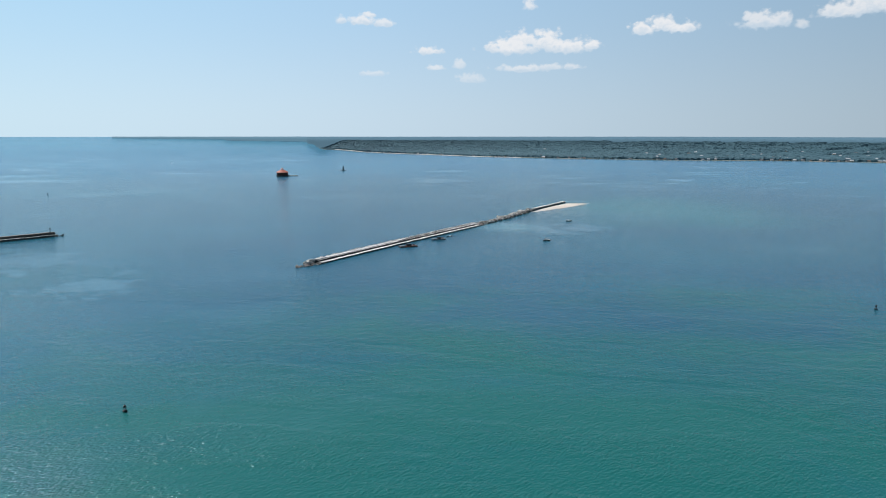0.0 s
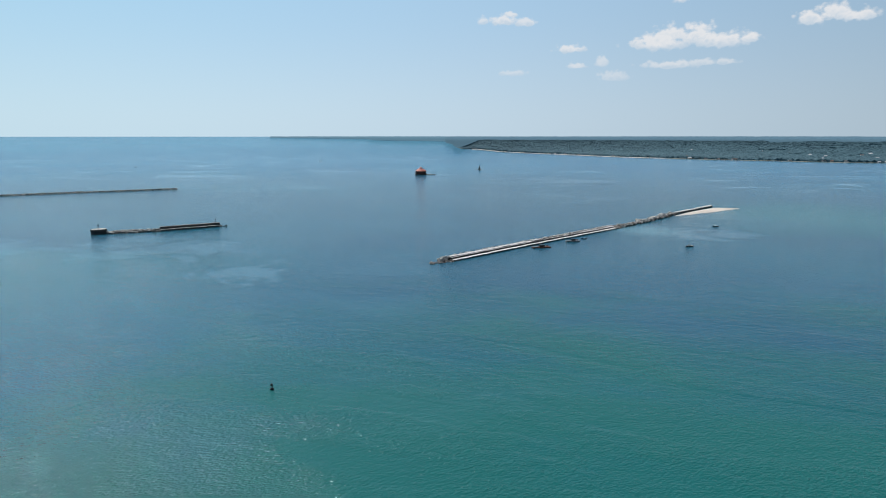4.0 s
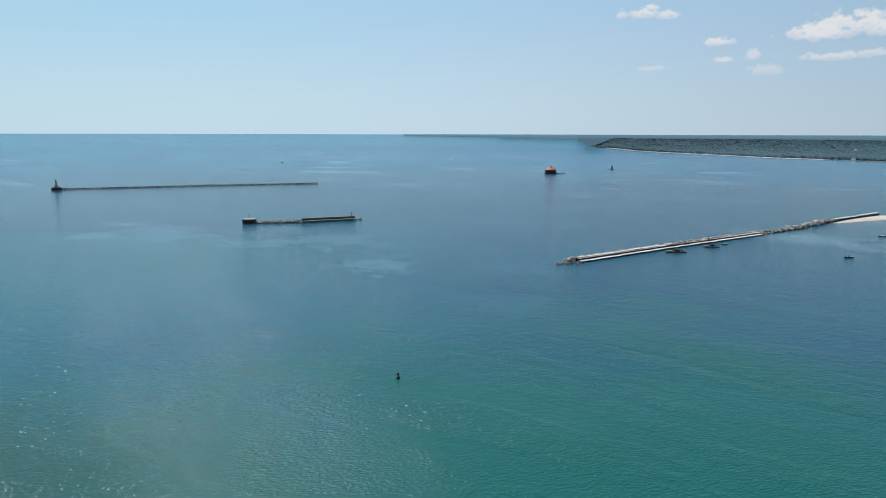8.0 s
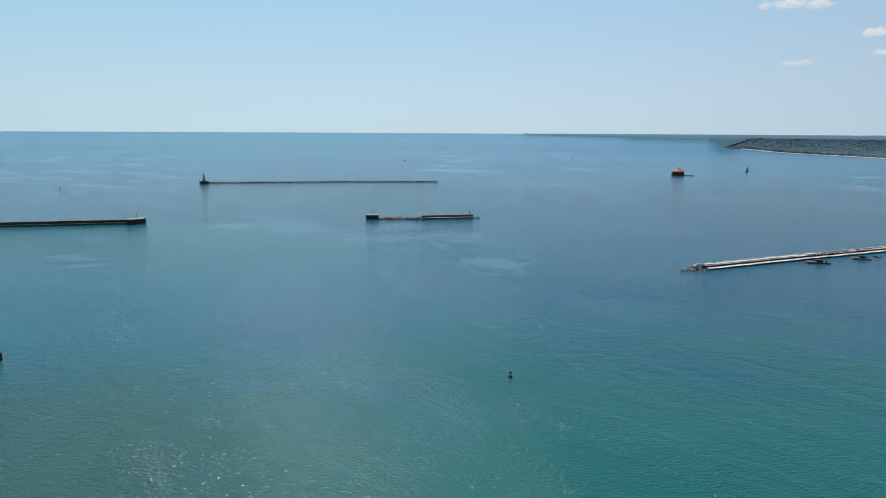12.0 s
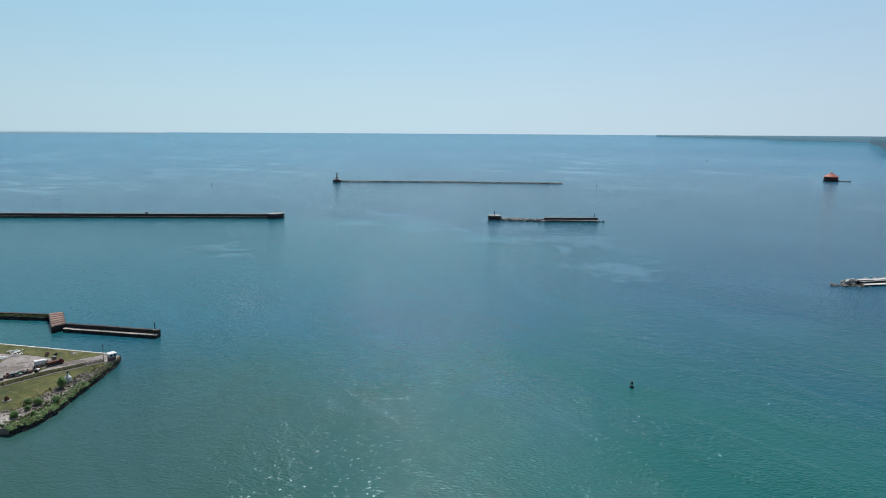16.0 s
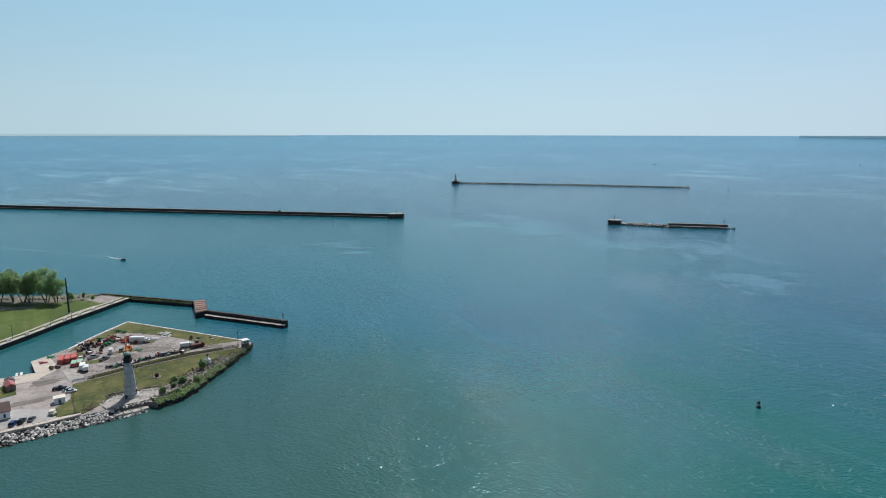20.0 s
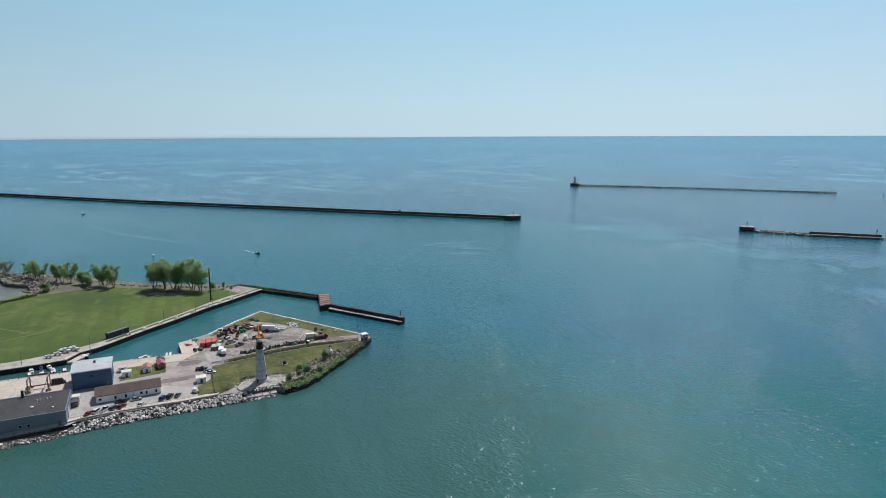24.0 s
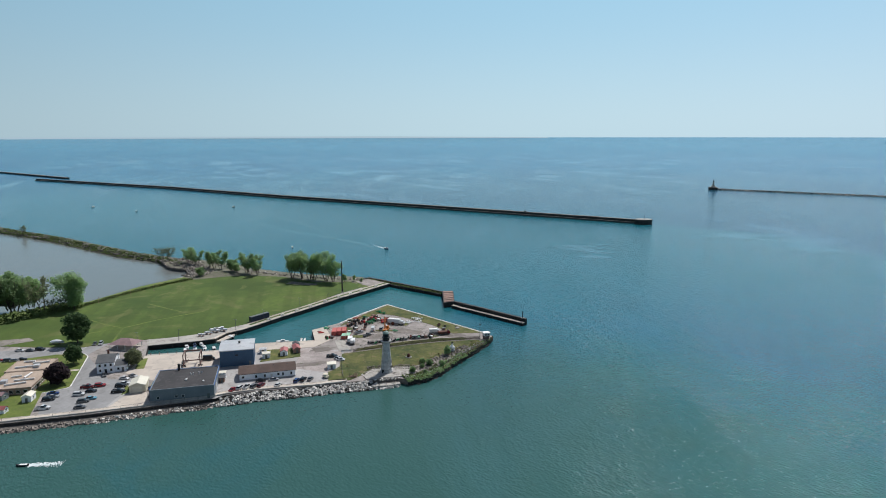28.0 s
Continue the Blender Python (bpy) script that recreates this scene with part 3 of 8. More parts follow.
def leafy(name, places, material, parent, seed=5, sprays=16, flat=0.7):
    """Low growth joined into one piece: at each place a small dome of leaf sprays."""
    r = np.random.default_rng(seed)
    at = np.repeat(np.array(places), sprays, axis=0)
    n = len(at)
    way = r.normal(size=(n, 3))
    way /= np.linalg.norm(way, axis=1, keepdims=True)
    way[:, 2] = np.abs(way[:, 2]) * flat
    size = at[:, 3:] * np.repeat(r.uniform(0.6, 1.3, (len(places), 1)), sprays, axis=0)
    middle = at[:, :3] + way * size * r.uniform(0.2, 0.62, (n, 1))
    u = r.normal(size=(n, 3)) * (1, 1, 0.6)
    u /= np.linalg.norm(u, axis=1, keepdims=True)
    v = np.cross(u, way + r.normal(size=(n, 3)) * 0.5)
    v /= np.linalg.norm(v, axis=1, keepdims=True) + 1e-6
    half = size * r.uniform(0.14, 0.3, (n, 1))
    corners = np.stack([middle - u * half, middle + v * half * 0.6, middle + u * half, middle - v * half * 0.6], axis=1).reshape(-1, 3)
    me = bpy.data.meshes.new(name)
    me.from_pydata(corners.tolist(), [], np.arange(n * 4).reshape(-1, 4).tolist())
    me.materials.append(material)
    ob = new(name, me)
    ob.parent = parent
    ob["kind"] = "stuff"
    return ob


# ---- the lake and the distance ----
import functools


def ring(r, z0, z1, turn0, turn1, n):
    bm = bmesh.new()
    low, top = [], []
    for i in range(n + 1):
        d = bearing(turn0 + (turn1 - turn0) * i / n)
        low.append(bm.verts.new((d.x * r, d.y * r, z0)))
        t = z1(turn0 + (turn1 - turn0) * i / n) if callable(z1) else z1
        top.append(bm.verts.new((d.x * r, d.y * r, t)))
    for i in range(n):
        bm.faces.new((low[i], low[i + 1], top[i + 1], top[i]))
    return bm


RIM, RISE_FROM, RIM_HIGH = 4960.0, 3600.0, 92.0


def lift(turn, r):
    """The far rim of the lake and the land behind its coast climb to the height of the horizon."""
    rise = RIM_HIGH * (max(0.0, r - RISE_FROM) / (RIM - RISE_FROM)) ** 2
    return rise


def lake(n=360):
    bm = bmesh.new()
    last = [bm.verts.new((0, 0, 0))]
    for radius in (60, 200, 500, 1000, 2000, 3000, *range(3600, 4960, 80), RIM):
        now = []
        for i in range(n):
            turn = -180 + 360 * i / n
            d = bearing(turn)
            now.append(bm.verts.new((d.x * radius, d.y * radius, lift(turn, radius))))
        for i in range(n):
            if len(last) == 1:
                bm.faces.new((last[0], now[i], now[(i + 1) % n]))
            else:
                bm.faces.new((last[i], now[i], now[(i + 1) % n], last[(i + 1) % n]))
        last = now
    for f in bm.faces:
        f.smooth = True
    return bm


setting(part("water", lake(), M_WATER), "blue-green lake water with ripples, sun glitter, slicks paled in colour and painted far haze", "water")
# distant land strips: haze is put into their glowing colours
M_FAR_LAND = glow("far_woods_haze_glow", HAZY_LAND_LOW, HAZY_LAND_HIGH, 62, 95, (0.005, 0.03), 0.4)
M_FAR_SHORE = glow("far_shore_haze_glow", (0.36, 0.50, 0.60), (0.40, 0.54, 0.63), 80, 92, (0.003, 0.02), 0.1)


def along(table, t):
    for (a, va), (b, vb) in zip(table, table[1:]):
        if a <= t <= b:
            return va + (vb - va) * (t - a) / (b - a)
    return table[-1][1]


def strip(r, foot, top, turn0, turn1, n):
    bm = bmesh.new()
    rows = []
    for i in range(n + 1):
        t = turn0 + (turn1 - turn0) * i / n
        d, q = bearing(t), r(t)
        rows.append((bm.verts.new((d.x * q, d.y * q, foot(t))), bm.verts.new((d.x * q, d.y * q, max(foot(t) + 0.3, top(t))))))
    for a, b in zip(rows, rows[1:]):
        bm.faces.new((a[0], b[0], b[1], a[1]))
    return bm


def far_top(turn):
    a = 96.0 + 6.0 * max(0.0, min(1.0, (6 - turn) / 25.0)) + 1.2 * noise.noise(Vector((turn * 0.9, 0, 0))) + 0.6 * noise.noise(Vector((turn * 4, 3, 0)))
    return a - 2.0 * max(0.0, min(1.0, (turn - 14) / 13.0))


# the opposite coast: how far its waterline lies below the level of the eye, as turn and dip in thousandths; and back to its distance over the lifted water
EYE_HIGH = 114.0
DIP = ((-75, 39.3), (-58, 36.8), (-46, 36.2), (-35.0, 34.9), (-28.8, 35.2), (-20.4, 37.1), (-10.9, 36.5), (-3.35, 34.4), (4.3, 29.6), (6.2, 28.2), (7.3, 27.0), (8.4, 25.0), (9.3, 23.8), (10.6, 23.2), (11.2, 20.3), (11.5, 15.6), (12.0, 14.2), (12.2, 11.2),
       (18.8, 9.6), (19.1, 7.9), (27.5, 6.0))


def reached(turn, dip):
    """The distance at which the lifted ground lies this far below the eye."""
    near, far = 1500.0, 4940.0
    for _ in range(30):
        mid = (near + far) / 2
        if (EYE_HIGH - lift(turn, mid)) / mid > dip:
            near = mid
        else:
            far = mid
    return near


@functools.lru_cache(None)
def coast(turn):
    return reached(turn, along(DIP, turn) / 1000.0)


def pace(turn):
    """How much shorter the depth of the coast is drawn where its ground climbs."""
    r = coast(turn)
    fall = (EYE_HIGH - lift(turn, r)) / r
    return fall / (fall + (lift(turn, r + 10) - lift(turn, r)) / 10)


def woods_end(turn):
    if turn > 11.1:
        return coast(turn)
    near = max(0.0, min(1.0, (turn - 9.0) / 2.1))
    return max(coast(turn), min(4915.0, reached(turn, 0.0115 + (along(DIP, turn) / 1000.0 - 0.0115) * near)))


def level(r, z):
    return EYE_HIGH - (EYE_HIGH - z) * r / 4925.0


def woods_foot(turn):
    return lift(turn, woods_end(turn)) - 4.0


setting(part("backdrop_woods", strip(woods_end, woods_foot, lambda t: level(woods_end(t), far_top(t)), -75, 12.1, 900), M_FAR_LAND), "wooded plain behind the opposite coast, its haze painted as a glow", "woods")
M_FAR_CAPE = glow("far_cape_haze_glow", HAZY_CAPE_LOW, HAZY_CAPE_HIGH, 75, 98, (0.004, 0.012), 0.3)
setting(part("backdrop_cape", strip(coast, lambda t: lift(t, coast(t)) - 1.0, lambda t: level(coast(t), far_top(t)), 12.0, 27.5, 200), M_FAR_CAPE), "thin cape on the horizon, its haze painted as a glow", "coast")
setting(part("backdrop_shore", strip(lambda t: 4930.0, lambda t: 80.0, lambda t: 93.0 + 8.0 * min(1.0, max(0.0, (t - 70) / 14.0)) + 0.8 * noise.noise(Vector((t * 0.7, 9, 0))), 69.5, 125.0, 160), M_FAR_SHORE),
        "faint far shore on the horizon, blue haze painted as a glow", "coast")


# canopy colours pushed towards blue: distance haze painted into the leaves
M_HAZED_WOODS = surface("hazed_canopy", (0.044, 0.104, 0.128), (0.024, 0.067, 0.086), 0.9, 0.010, 0.07, 0.0, stain=(0.056, 0.120, 0.136))


def woodland():
    turns = np.arange(-46, 11.1, 0.11)
    verts, faces, index = [], [], {}
    for i, t in enumerate(turns):
        d, r0 = bearing(float(t)), coast(float(t)) + (14 + 8 * noise.noise(Vector((float(t) * 3, 0, 0)))) * pace(float(t))
        end, r, rows = woods_end(float(t)), r0, []
        while r < end and len(rows) < 330:
            rows.append(r)
            fall = (EYE_HIGH - lift(float(t), r)) / r
            climb = (lift(float(t), r + 10) - lift(float(t), r)) / 10
            r += ((3, 5, 8)[len(rows) - 1] if len(rows) < 4 else 10.5 + 0.05 * len(rows)) * fall / (fall + climb)
        for j, r in enumerate(rows):
            x, y = d.x * r + random.uniform(-3, 3), d.y * r + random.uniform(-3, 3)
            n = noise.noise(Vector((x * 0.03, y * 0.03, 1)))
            gap = noise.noise(Vector((x * 0.006, y * 0.011, 7)))
            h = 11 + 4.5 * n + random.uniform(-3.8, 3.8) * min(1.0, 2600.0 / r)
            if t < -14 and gap > 0.22:
                h *= 0.25
            h *= (0.0, 0.75, 0.95)[j] if j < 3 else 1.0
            h *= max(0.15, min(1.0, (11.2 - t) / 2.0))
            index[i, j] = len(verts)
            verts.append((x, y, lift(float(t), r) + max(0.2, h)))
    for i, j in index:
        q = ((i, j), (i, j + 1), (i + 1, j + 1), (i + 1, j))
        if all(c in index for c in q):
            faces.append([index[c] for c in q])
    me = bpy.data.meshes.new("woodland")
    me.from_pydata(verts, [], faces)
    me.materials.append(M_HAZED_WOODS)
    tagged(new("woodland", me), "dense woods behind the opposite shore, tinted blue with painted haze", "woods", kind="stuff")


woodland()


def coast_strip(name, turn0, turn1, a, b, z, material, label):
    bm, rows = bmesh.new(), []
    n = int((turn1 - turn0) / 0.25)
    for i in range(n + 1):
        t = turn0 + (turn1 - turn0) * i / n
        d, r, w = bearing(t), coast(t), pace(t)
        edge = a + 4 * noise.noise(Vector((t * 2.1, 4, 0)))
        rows.append([bm.verts.new((d.x * (r + o), d.y * (r + o), h + lift(t, r + o))) for o, h in ((edge * w, -0.3), ((edge + 3) * w, z * 0.6), (b * w, z), ((b + 10) * w, -0.5))])
    for p, q in zip(rows, rows[1:]):
        for i in range(3):
            bm.faces.new((p[i], p[i + 1], q[i + 1], q[i]))
    bmesh.ops.recalc_face_normals(bm, faces=list(bm.faces))
    return setting(part(name, bm, material), label, "beach")


M_SHORE = surface("coast_bank", (0.33, 0.30, 0.24), (0.17, 0.17, 0.12), 0.95, 0.01, 0.12, 0.0, stain=(0.10, 0.13, 0.06))
coast_strip("shore", -60, 11.1, -2, 16, 1.2, M_SHORE, "narrow stony shore below the woods")
coast_strip("beach_strip", -7, 7.2, -6, 9, 1.5, M_SAND, "thin pale beach below the woods")
coast_strip("beach", 7.25, 9.7, -45, 60, 2.6, M_SAND, "bright sandy beach on the far point")

# ---- the harbour land ----
GROUND = 2.5
SOUTH = [(-252, -178), (-258.5, -134), (-260.8, -104), (-265, -72), (-266, -61), (-270, -50), (-272, -38), (-272, -26), (-273, -11), (-274, -1), (-274.5, 15), (-275, 26)]
TIP = [(-271.5, 31), (-273, 38), (-278.5, 46.5), (-288, 54), (-300, 65.5), (-309.5, 74), (-321.5, 84.5), (-326, 87), (-330.6, 85.3)]
KERB = [(-330.6, 85.3), (-365, 62.3), (-404.6, 35.6), (-385.6, 17.3), (-367.5, 2.4), (-357, -13.3)]
DOCK = [(-338, -11.6), (-338.5, -29.3), (-338.5, -44), (-331, -47), (-331, -61), (-330.2, -98), (-347, -101)]
QUAY = [(-350, -76), (-352, -67), (-361.5, -62), (-367, -53.5), (-373, -47.6), (-390, -32), (-407, -14.7), (-428, 4.5), (-443, 21), (-465, 44)]
SHORE = [(-485, 31), (-492, 24), (-499, 7), (-510, -16), (-524, -39), (-544, -64), (-574, -91), (-600, -124), (-596, -150), (-564, -136), (-551, -119), (-528, -113), (-510, -125), (-493, -141), (-470, -154),
         (-454, -164), (-446, -182), (-428, -209), (-415, -235)]
land = part("ground", slab(SOUTH + TIP + KERB[1:] + DOCK + QUAY + SHORE, -3.0, GROUND), M_GRAVEL)
land.data.materials.append(M_DARKSTONE)
for face in land.data.polygons:
    face.material_index = 0 if face.normal.z > 0.5 else 1
setting(land, "flat made ground of the harbour point", "ground")
setting(part("pond", slab([(-410, -230), (-428, -207), (-446, -180), (-454, -162), (-493, -139), (-528, -111), (-560, -125), (-600, -150), (-650, -205), (-745, -297), (-815, -374), (-960, -540), (-700, -540), (-420, -330)], -0.5, 0.06), M_POND),
        "still grey pond behind the stone dike", "pond")
DIKE = [(-575, -125), (-605, -145), (-640, -188), (-685, -229), (-760, -298), (-845, -390), (-1000, -560)]
setting(part("dike", bank(DIKE, ((-13, -1), (-8, 1.2), (-4, 3.0), (3, 3.2), (8, 1.4), (13, -1)), 3, 6.0, 0.7), M_DIKE), "long low stone dike with scrub along the pond", "dike")


def layer(name, points, lift, material, label, category):
    return setting(part(name, slab(points, GROUND - 0.1, GROUND + lift), material), label, category)


FIELD = [(-457, 30), (-475, 14.7), (-480, -11), (-505, -38), (-515.6, -65), (-515, -83), (-508.9, -105), (-495.4, -121.5), (-477, -137), (-458.7, -151), (-438.8, -162.5), (-420, -180), (-404, -198), (-395, -225),
         (-372, -215), (-356, -160), (-351, -133.7), (-357, -120), (-359, -92), (-362, -80.5), (-367, -69), (-378.5, -51), (-398, -32), (-416.5, -14.8), (-440, 4.8), (-455.5, 21.9)]
layer("field", FIELD, 0.14, M_FIELD, "wide mown green field with worn paths", "field")
layer("quay_path", [(-465, 44), (-443, 21), (-428, 4.5), (-407, -14.7), (-390, -32), (-373, -47.6), (-367, -53.5), (-361.5, -62), (-352, -67), (-350, -76), (-347, -101), (-358, -104), (-359, -92), (-362, -80.5), (-367, -69), (-378.5, -51), (-398, -32), (-416.5, -14.8),
                    (-440, 4.8), (-455.5, 21.9)], 0.08, M_CONCRETE, "pale concrete quay walk with a gravel path", "quay")
layer("apron", [(-299.7, -93.5), (-306, -101), (-330.2, -98), (-331, -61), (-331, -47), (-338.5, -44), (-338.5, -29.3), (-338, -11.6), (-357, -13.3), (-362, -6), (-345, -3), (-337, -3.5), (-327, -12), (-327, -40), (-324, -42), (-305.5, -57.4), (-292, -56), (-292, -83)], 0.09,
      M_PALE, "pale pinkish concrete apron at the docks", "pavement")
layer("car_park", [(-260.5, -122), (-262, -117), (-267, -93), (-267, -54), (-271, -50), (-273, -38), (-273.5, -11), (-275, 3), (-300, 0), (-317, 3.7), (-326, -11), (-326, -40), (-304, -57), (-291, -56), (-268, -55), (-268, -81), (-280, -92), (-299, -93.5), (-299.4, -106.3),
                   (-337, -128), (-345, -126), (-358, -121.6), (-351, -133.7), (-354.5, -160), (-350, -195), (-328, -190), (-336, -158), (-341, -144), (-336.5, -127), (-292.7, -120.4), (-289, -129)], 0.05, M_ASPHALT, "worn grey asphalt car park and yard", "road")
layer("car_park_top", [(-260.5, -122), (-262, -117), (-266.5, -98), (-279, -95.6), (-299, -96.5), (-299.4, -106.3), (-337, -128), (-345, -126), (-358, -121.6), (-351, -133.7), (-354.5, -160), (-350, -195), (-328, -190), (-336, -158), (-341, -144), (-336.5, -127), (-292.7, -120.4), (-289, -129)], 0.057, M_CARPARK, "mid-grey asphalt of the car park and its road", "road")
layer("lawn", [(-341.4, -144), (-339.4, -130), (-334.4, -127), (-293.5, -121), (-288, -130.5), (-260.5, -125), (-259.5, -134), (-255, -165), (-300, -175), (-330, -185)], 0.10, M_LAWN, "mown green lawn round low buildings", "lawn")
layer("point_grass", [(-313.1, 2.1), (-316, 18.6), (-319.6, 37.4), (-321.6, 56.6), (-321.3, 72.6), (-321, 83.6), (-309.8, 73.3), (-300.4, 64.8), (-288.5, 53.3), (-279.4, 46), (-287, 33), (-287.4, 27.2), (-288, 16), (-281, 10.1), (-276, 4), (-279, -3.1), (-296, 0.5)], 0.12, M_GRASS,
      "dry yellow-green grass round the lighthouse", "grass")
layer("kerb_grass", [(-333, 83.5), (-366, 61.0), (-402.8, 36), (-384.6, 18.8), (-367.5, 5), (-362, 3), (-375, 17.5), (-384, 28.5), (-378.5, 37), (-364, 50), (-352, 58), (-335, 66)], 0.11, M_GRASS, "strip of dry grass along the harbour kerb", "grass")
layer("pond_verge", [(-506, -104), (-493, -120), (-475, -135), (-457, -149), (-437, -160.5), (-418, -178), (-402, -196), (-393, -225), (-410, -233), (-427, -209), (-445, -182), (-453, -164.5), (-470, -154.8), (-493, -141.6), (-510, -125.6), (-520, -116)], 0.09, M_LAWN,
      "rough green verge along the pond", "grass")
layer("shingle_shore", [(-473, 14), (-478, -11), (-503, -38), (-513.6, -65), (-513, -83), (-507, -105), (-520, -116.5), (-528, -113.5), (-551, -119.5), (-564, -136.5), (-595.6, -149.6), (-599.5, -124), (-574, -91.5), (-544, -64.5), (-524, -39.5), (-510, -16.5), (-499, 6.5), (-492, 23.5), (-485, 30)], 0.07,
      M_DIKE, "brown shingle shore behind the field", "shore")
layer("point_verge", TIP[:7] + [(-322, 82), (-311, 70.5), (-302, 61), (-290, 49.5), (-281, 42), (-277, 36), (-276, 31)], 0.2, M_GRASS, "rough grass at the edge of the point", "grass")
layer("yard_surface", [(-287, -4), (-300, -0.5), (-316, 2.5), (-325, -11.5), (-325.5, -19), (-312, -20), (-300, -21.5), (-296, -20)], 0.057, M_YARD, "pinkish rolled gravel between the huts", "road")
def beside(points, o0, o1):
    """The outline of a strip between two offsets to the left of a line."""
    st = stations(points, 400.0)
    ways = [w for _, w in st]
    sides = [((w + v).normalized()) for w, v in zip([ways[0]] + ways[:-1], ways)]
    return [(p.x - w.y * o0, p.y + w.x * o0) for (p, _), w in zip(st, sides)] + [(p.x - w.y * o1, p.y + w.x * o1) for (p, _), w in reversed(list(zip(st, sides)))]


layer("quay_grass", beside(QUAY[4:], 2.7, 4.8), 0.10, M_FIELD, "thin strip of grass between quay and path", "grass")
layer("gravel_path", beside(QUAY[4:], 4.9, 6.6), 0.165, M_PALE, "tan gravel path along the field", "path")
layer("hut_grass", [(-309, 1.5), (-296, 1.0), (-290.5, -2.9), (-288.7, -5.4), (-277.5, -5.6), (-277, 2.8), (-290, 4)], 0.13, M_GRASS, "dry grass behind the gate hut", "grass")
layer("paved_strip", [(-335.1, -1.3), (-336.1, 3.9), (-319.4, 7.1), (-316.2, 1.1)], 0.11, M_CONCRETE, "pale grey paved strip by the box trucks", "pavement")
layer("house_lawn", [(-316.5, -98.5), (-325.4, -99.5), (-326, -95.7), (-311.0, -93.8), (-311, -98.1)], 0.13, M_LAWN, "small green lawn beside the white house", "lawn")
layer("garage_grass", [(-281, -84.6), (-293, -85.4), (-293, -81.8), (-281.5, -81)], 0.12, M_LAWN, "patch of grass between garage and warehouse", "lawn")
layer("garage_grass", [(-281, -93), (-290, -94.2), (-289.5, -96.2), (-279, -95.4)], 0.12, M_LAWN, "patch of grass beside the garage", "lawn")
layer("footpath", [(-316.6, -136), (-314.6, -136), (-314.2, -124.4), (-316.2, -124.6)], 0.14, M_PALE, "pale footpath across the lawn", "path")
layer("garage_drive", [(-266.6, -97), (-280, -92.6), (-280.6, -85.4), (-267.2, -80.8)], 0.08, M_PALE, "pale concrete drive before the garage", "pavement")
layer("verge", [(-263.6, -98), (-266.4, -97), (-267.0, -81), (-265.3, -81)], 0.12, M_LAWN, "narrow grass verge by the sea wall", "grass")


def blotch(name, x, y, rx, ry, turn, lift, material, label, category, seed):
    """An irregular worn or grown-over patch of ground."""
    r = random.Random(seed)
    pts = []
    for i in range(18):
        a = 2 * math.pi * i / 18
        k = 1 + r.uniform(-0.32, 0.32)
        u, v = rx * k * math.cos(a), ry * k * math.sin(a)
        c, s = math.cos(radians(turn)), math.sin(radians(turn))
        pts.append((x + u * c - v * s, y + u * s + v * c))
    return layer(name, pts, lift, material, label, category)


for i, (x, y, rx, ry, turn) in enumerate(((-345, 40, 12, 4, 60), (-338, 26, 9, 5, 90), (-355, 8, 6, 4, 20), (-332, 66, 8, 3, 70), (-322, -8, 7, 4, 95), (-366, 34, 7, 6, 0), (-301, -14, 9, 3, 95))):
    blotch("stained_ground", x, y, rx, ry, turn, 0.055 + 0.005 * i, M_STAINED, "dark trodden patch of yard gravel", "ground", 220 + i)
layer("fence_grass", [(-315.5, 9), (-317.6, 19), (-321.2, 38), (-323.2, 57), (-322.9, 72), (-326, 71), (-328.2, 56), (-326.4, 38), (-322.6, 20), (-320, 11)], 0.115, M_GRASS, "strip of rough grass along the yard fence", "grass")
for i, (x, y, rx, ry, turn) in enumerate(((-356, 6, 5, 2.5, 60), (-348, 28, 6, 2, 80), (-360, 40, 5, 3, 30), (-340, 12, 6, 2.4, 90), (-333, 50, 7, 1.8, 80))):
    blotch("yard_grass", x, y, rx, ry, turn, 0.095 + 0.005 * i, M_GRASS, "tufts of dry grass growing in the yard gravel", "grass", 260 + i)
WALK = [(-256.5, -165), (-260.9, -134), (-263.2, -104), (-267.4, -72), (-268.6, -61), (-272.4, -50), (-274.3, -38), (-274.6, -11), (-276.2, 3)]
layer("sea_walk", WALK + [(x - 2.4, y) for x, y in reversed(WALK)], 0.13, M_PALE, "pale concrete walk behind the sea wall", "pavement")

kerbs = setting(thing("kerb", pose(0, 0, 0), "pale concrete kerb round the lawn", "kerb"), "pale concrete kerb round the lawn", "kerb")
for (a, w), (b, _) in zip(*(lambda st: (st, st[1:]))(stations([(-341.6, -144), (-339.6, -130), (-337.5, -128.2), (-334.4, -126.8), (-313.3, -123.6), (-293.5, -120.8), (-291.5, -122), (-288, -130.3)], 2.0))):
    ob = part("kerb_stone", boxed(0.01, (b - a).length - 0.01, -0.22, 0.22, GROUND - 0.1, GROUND + 0.2, 0.03), M_CAP, kerbs)
    ob.matrix_basis = pose(a.x, a.y, 0, 0, 0, math.degrees(math.atan2(w.y, w.x)))

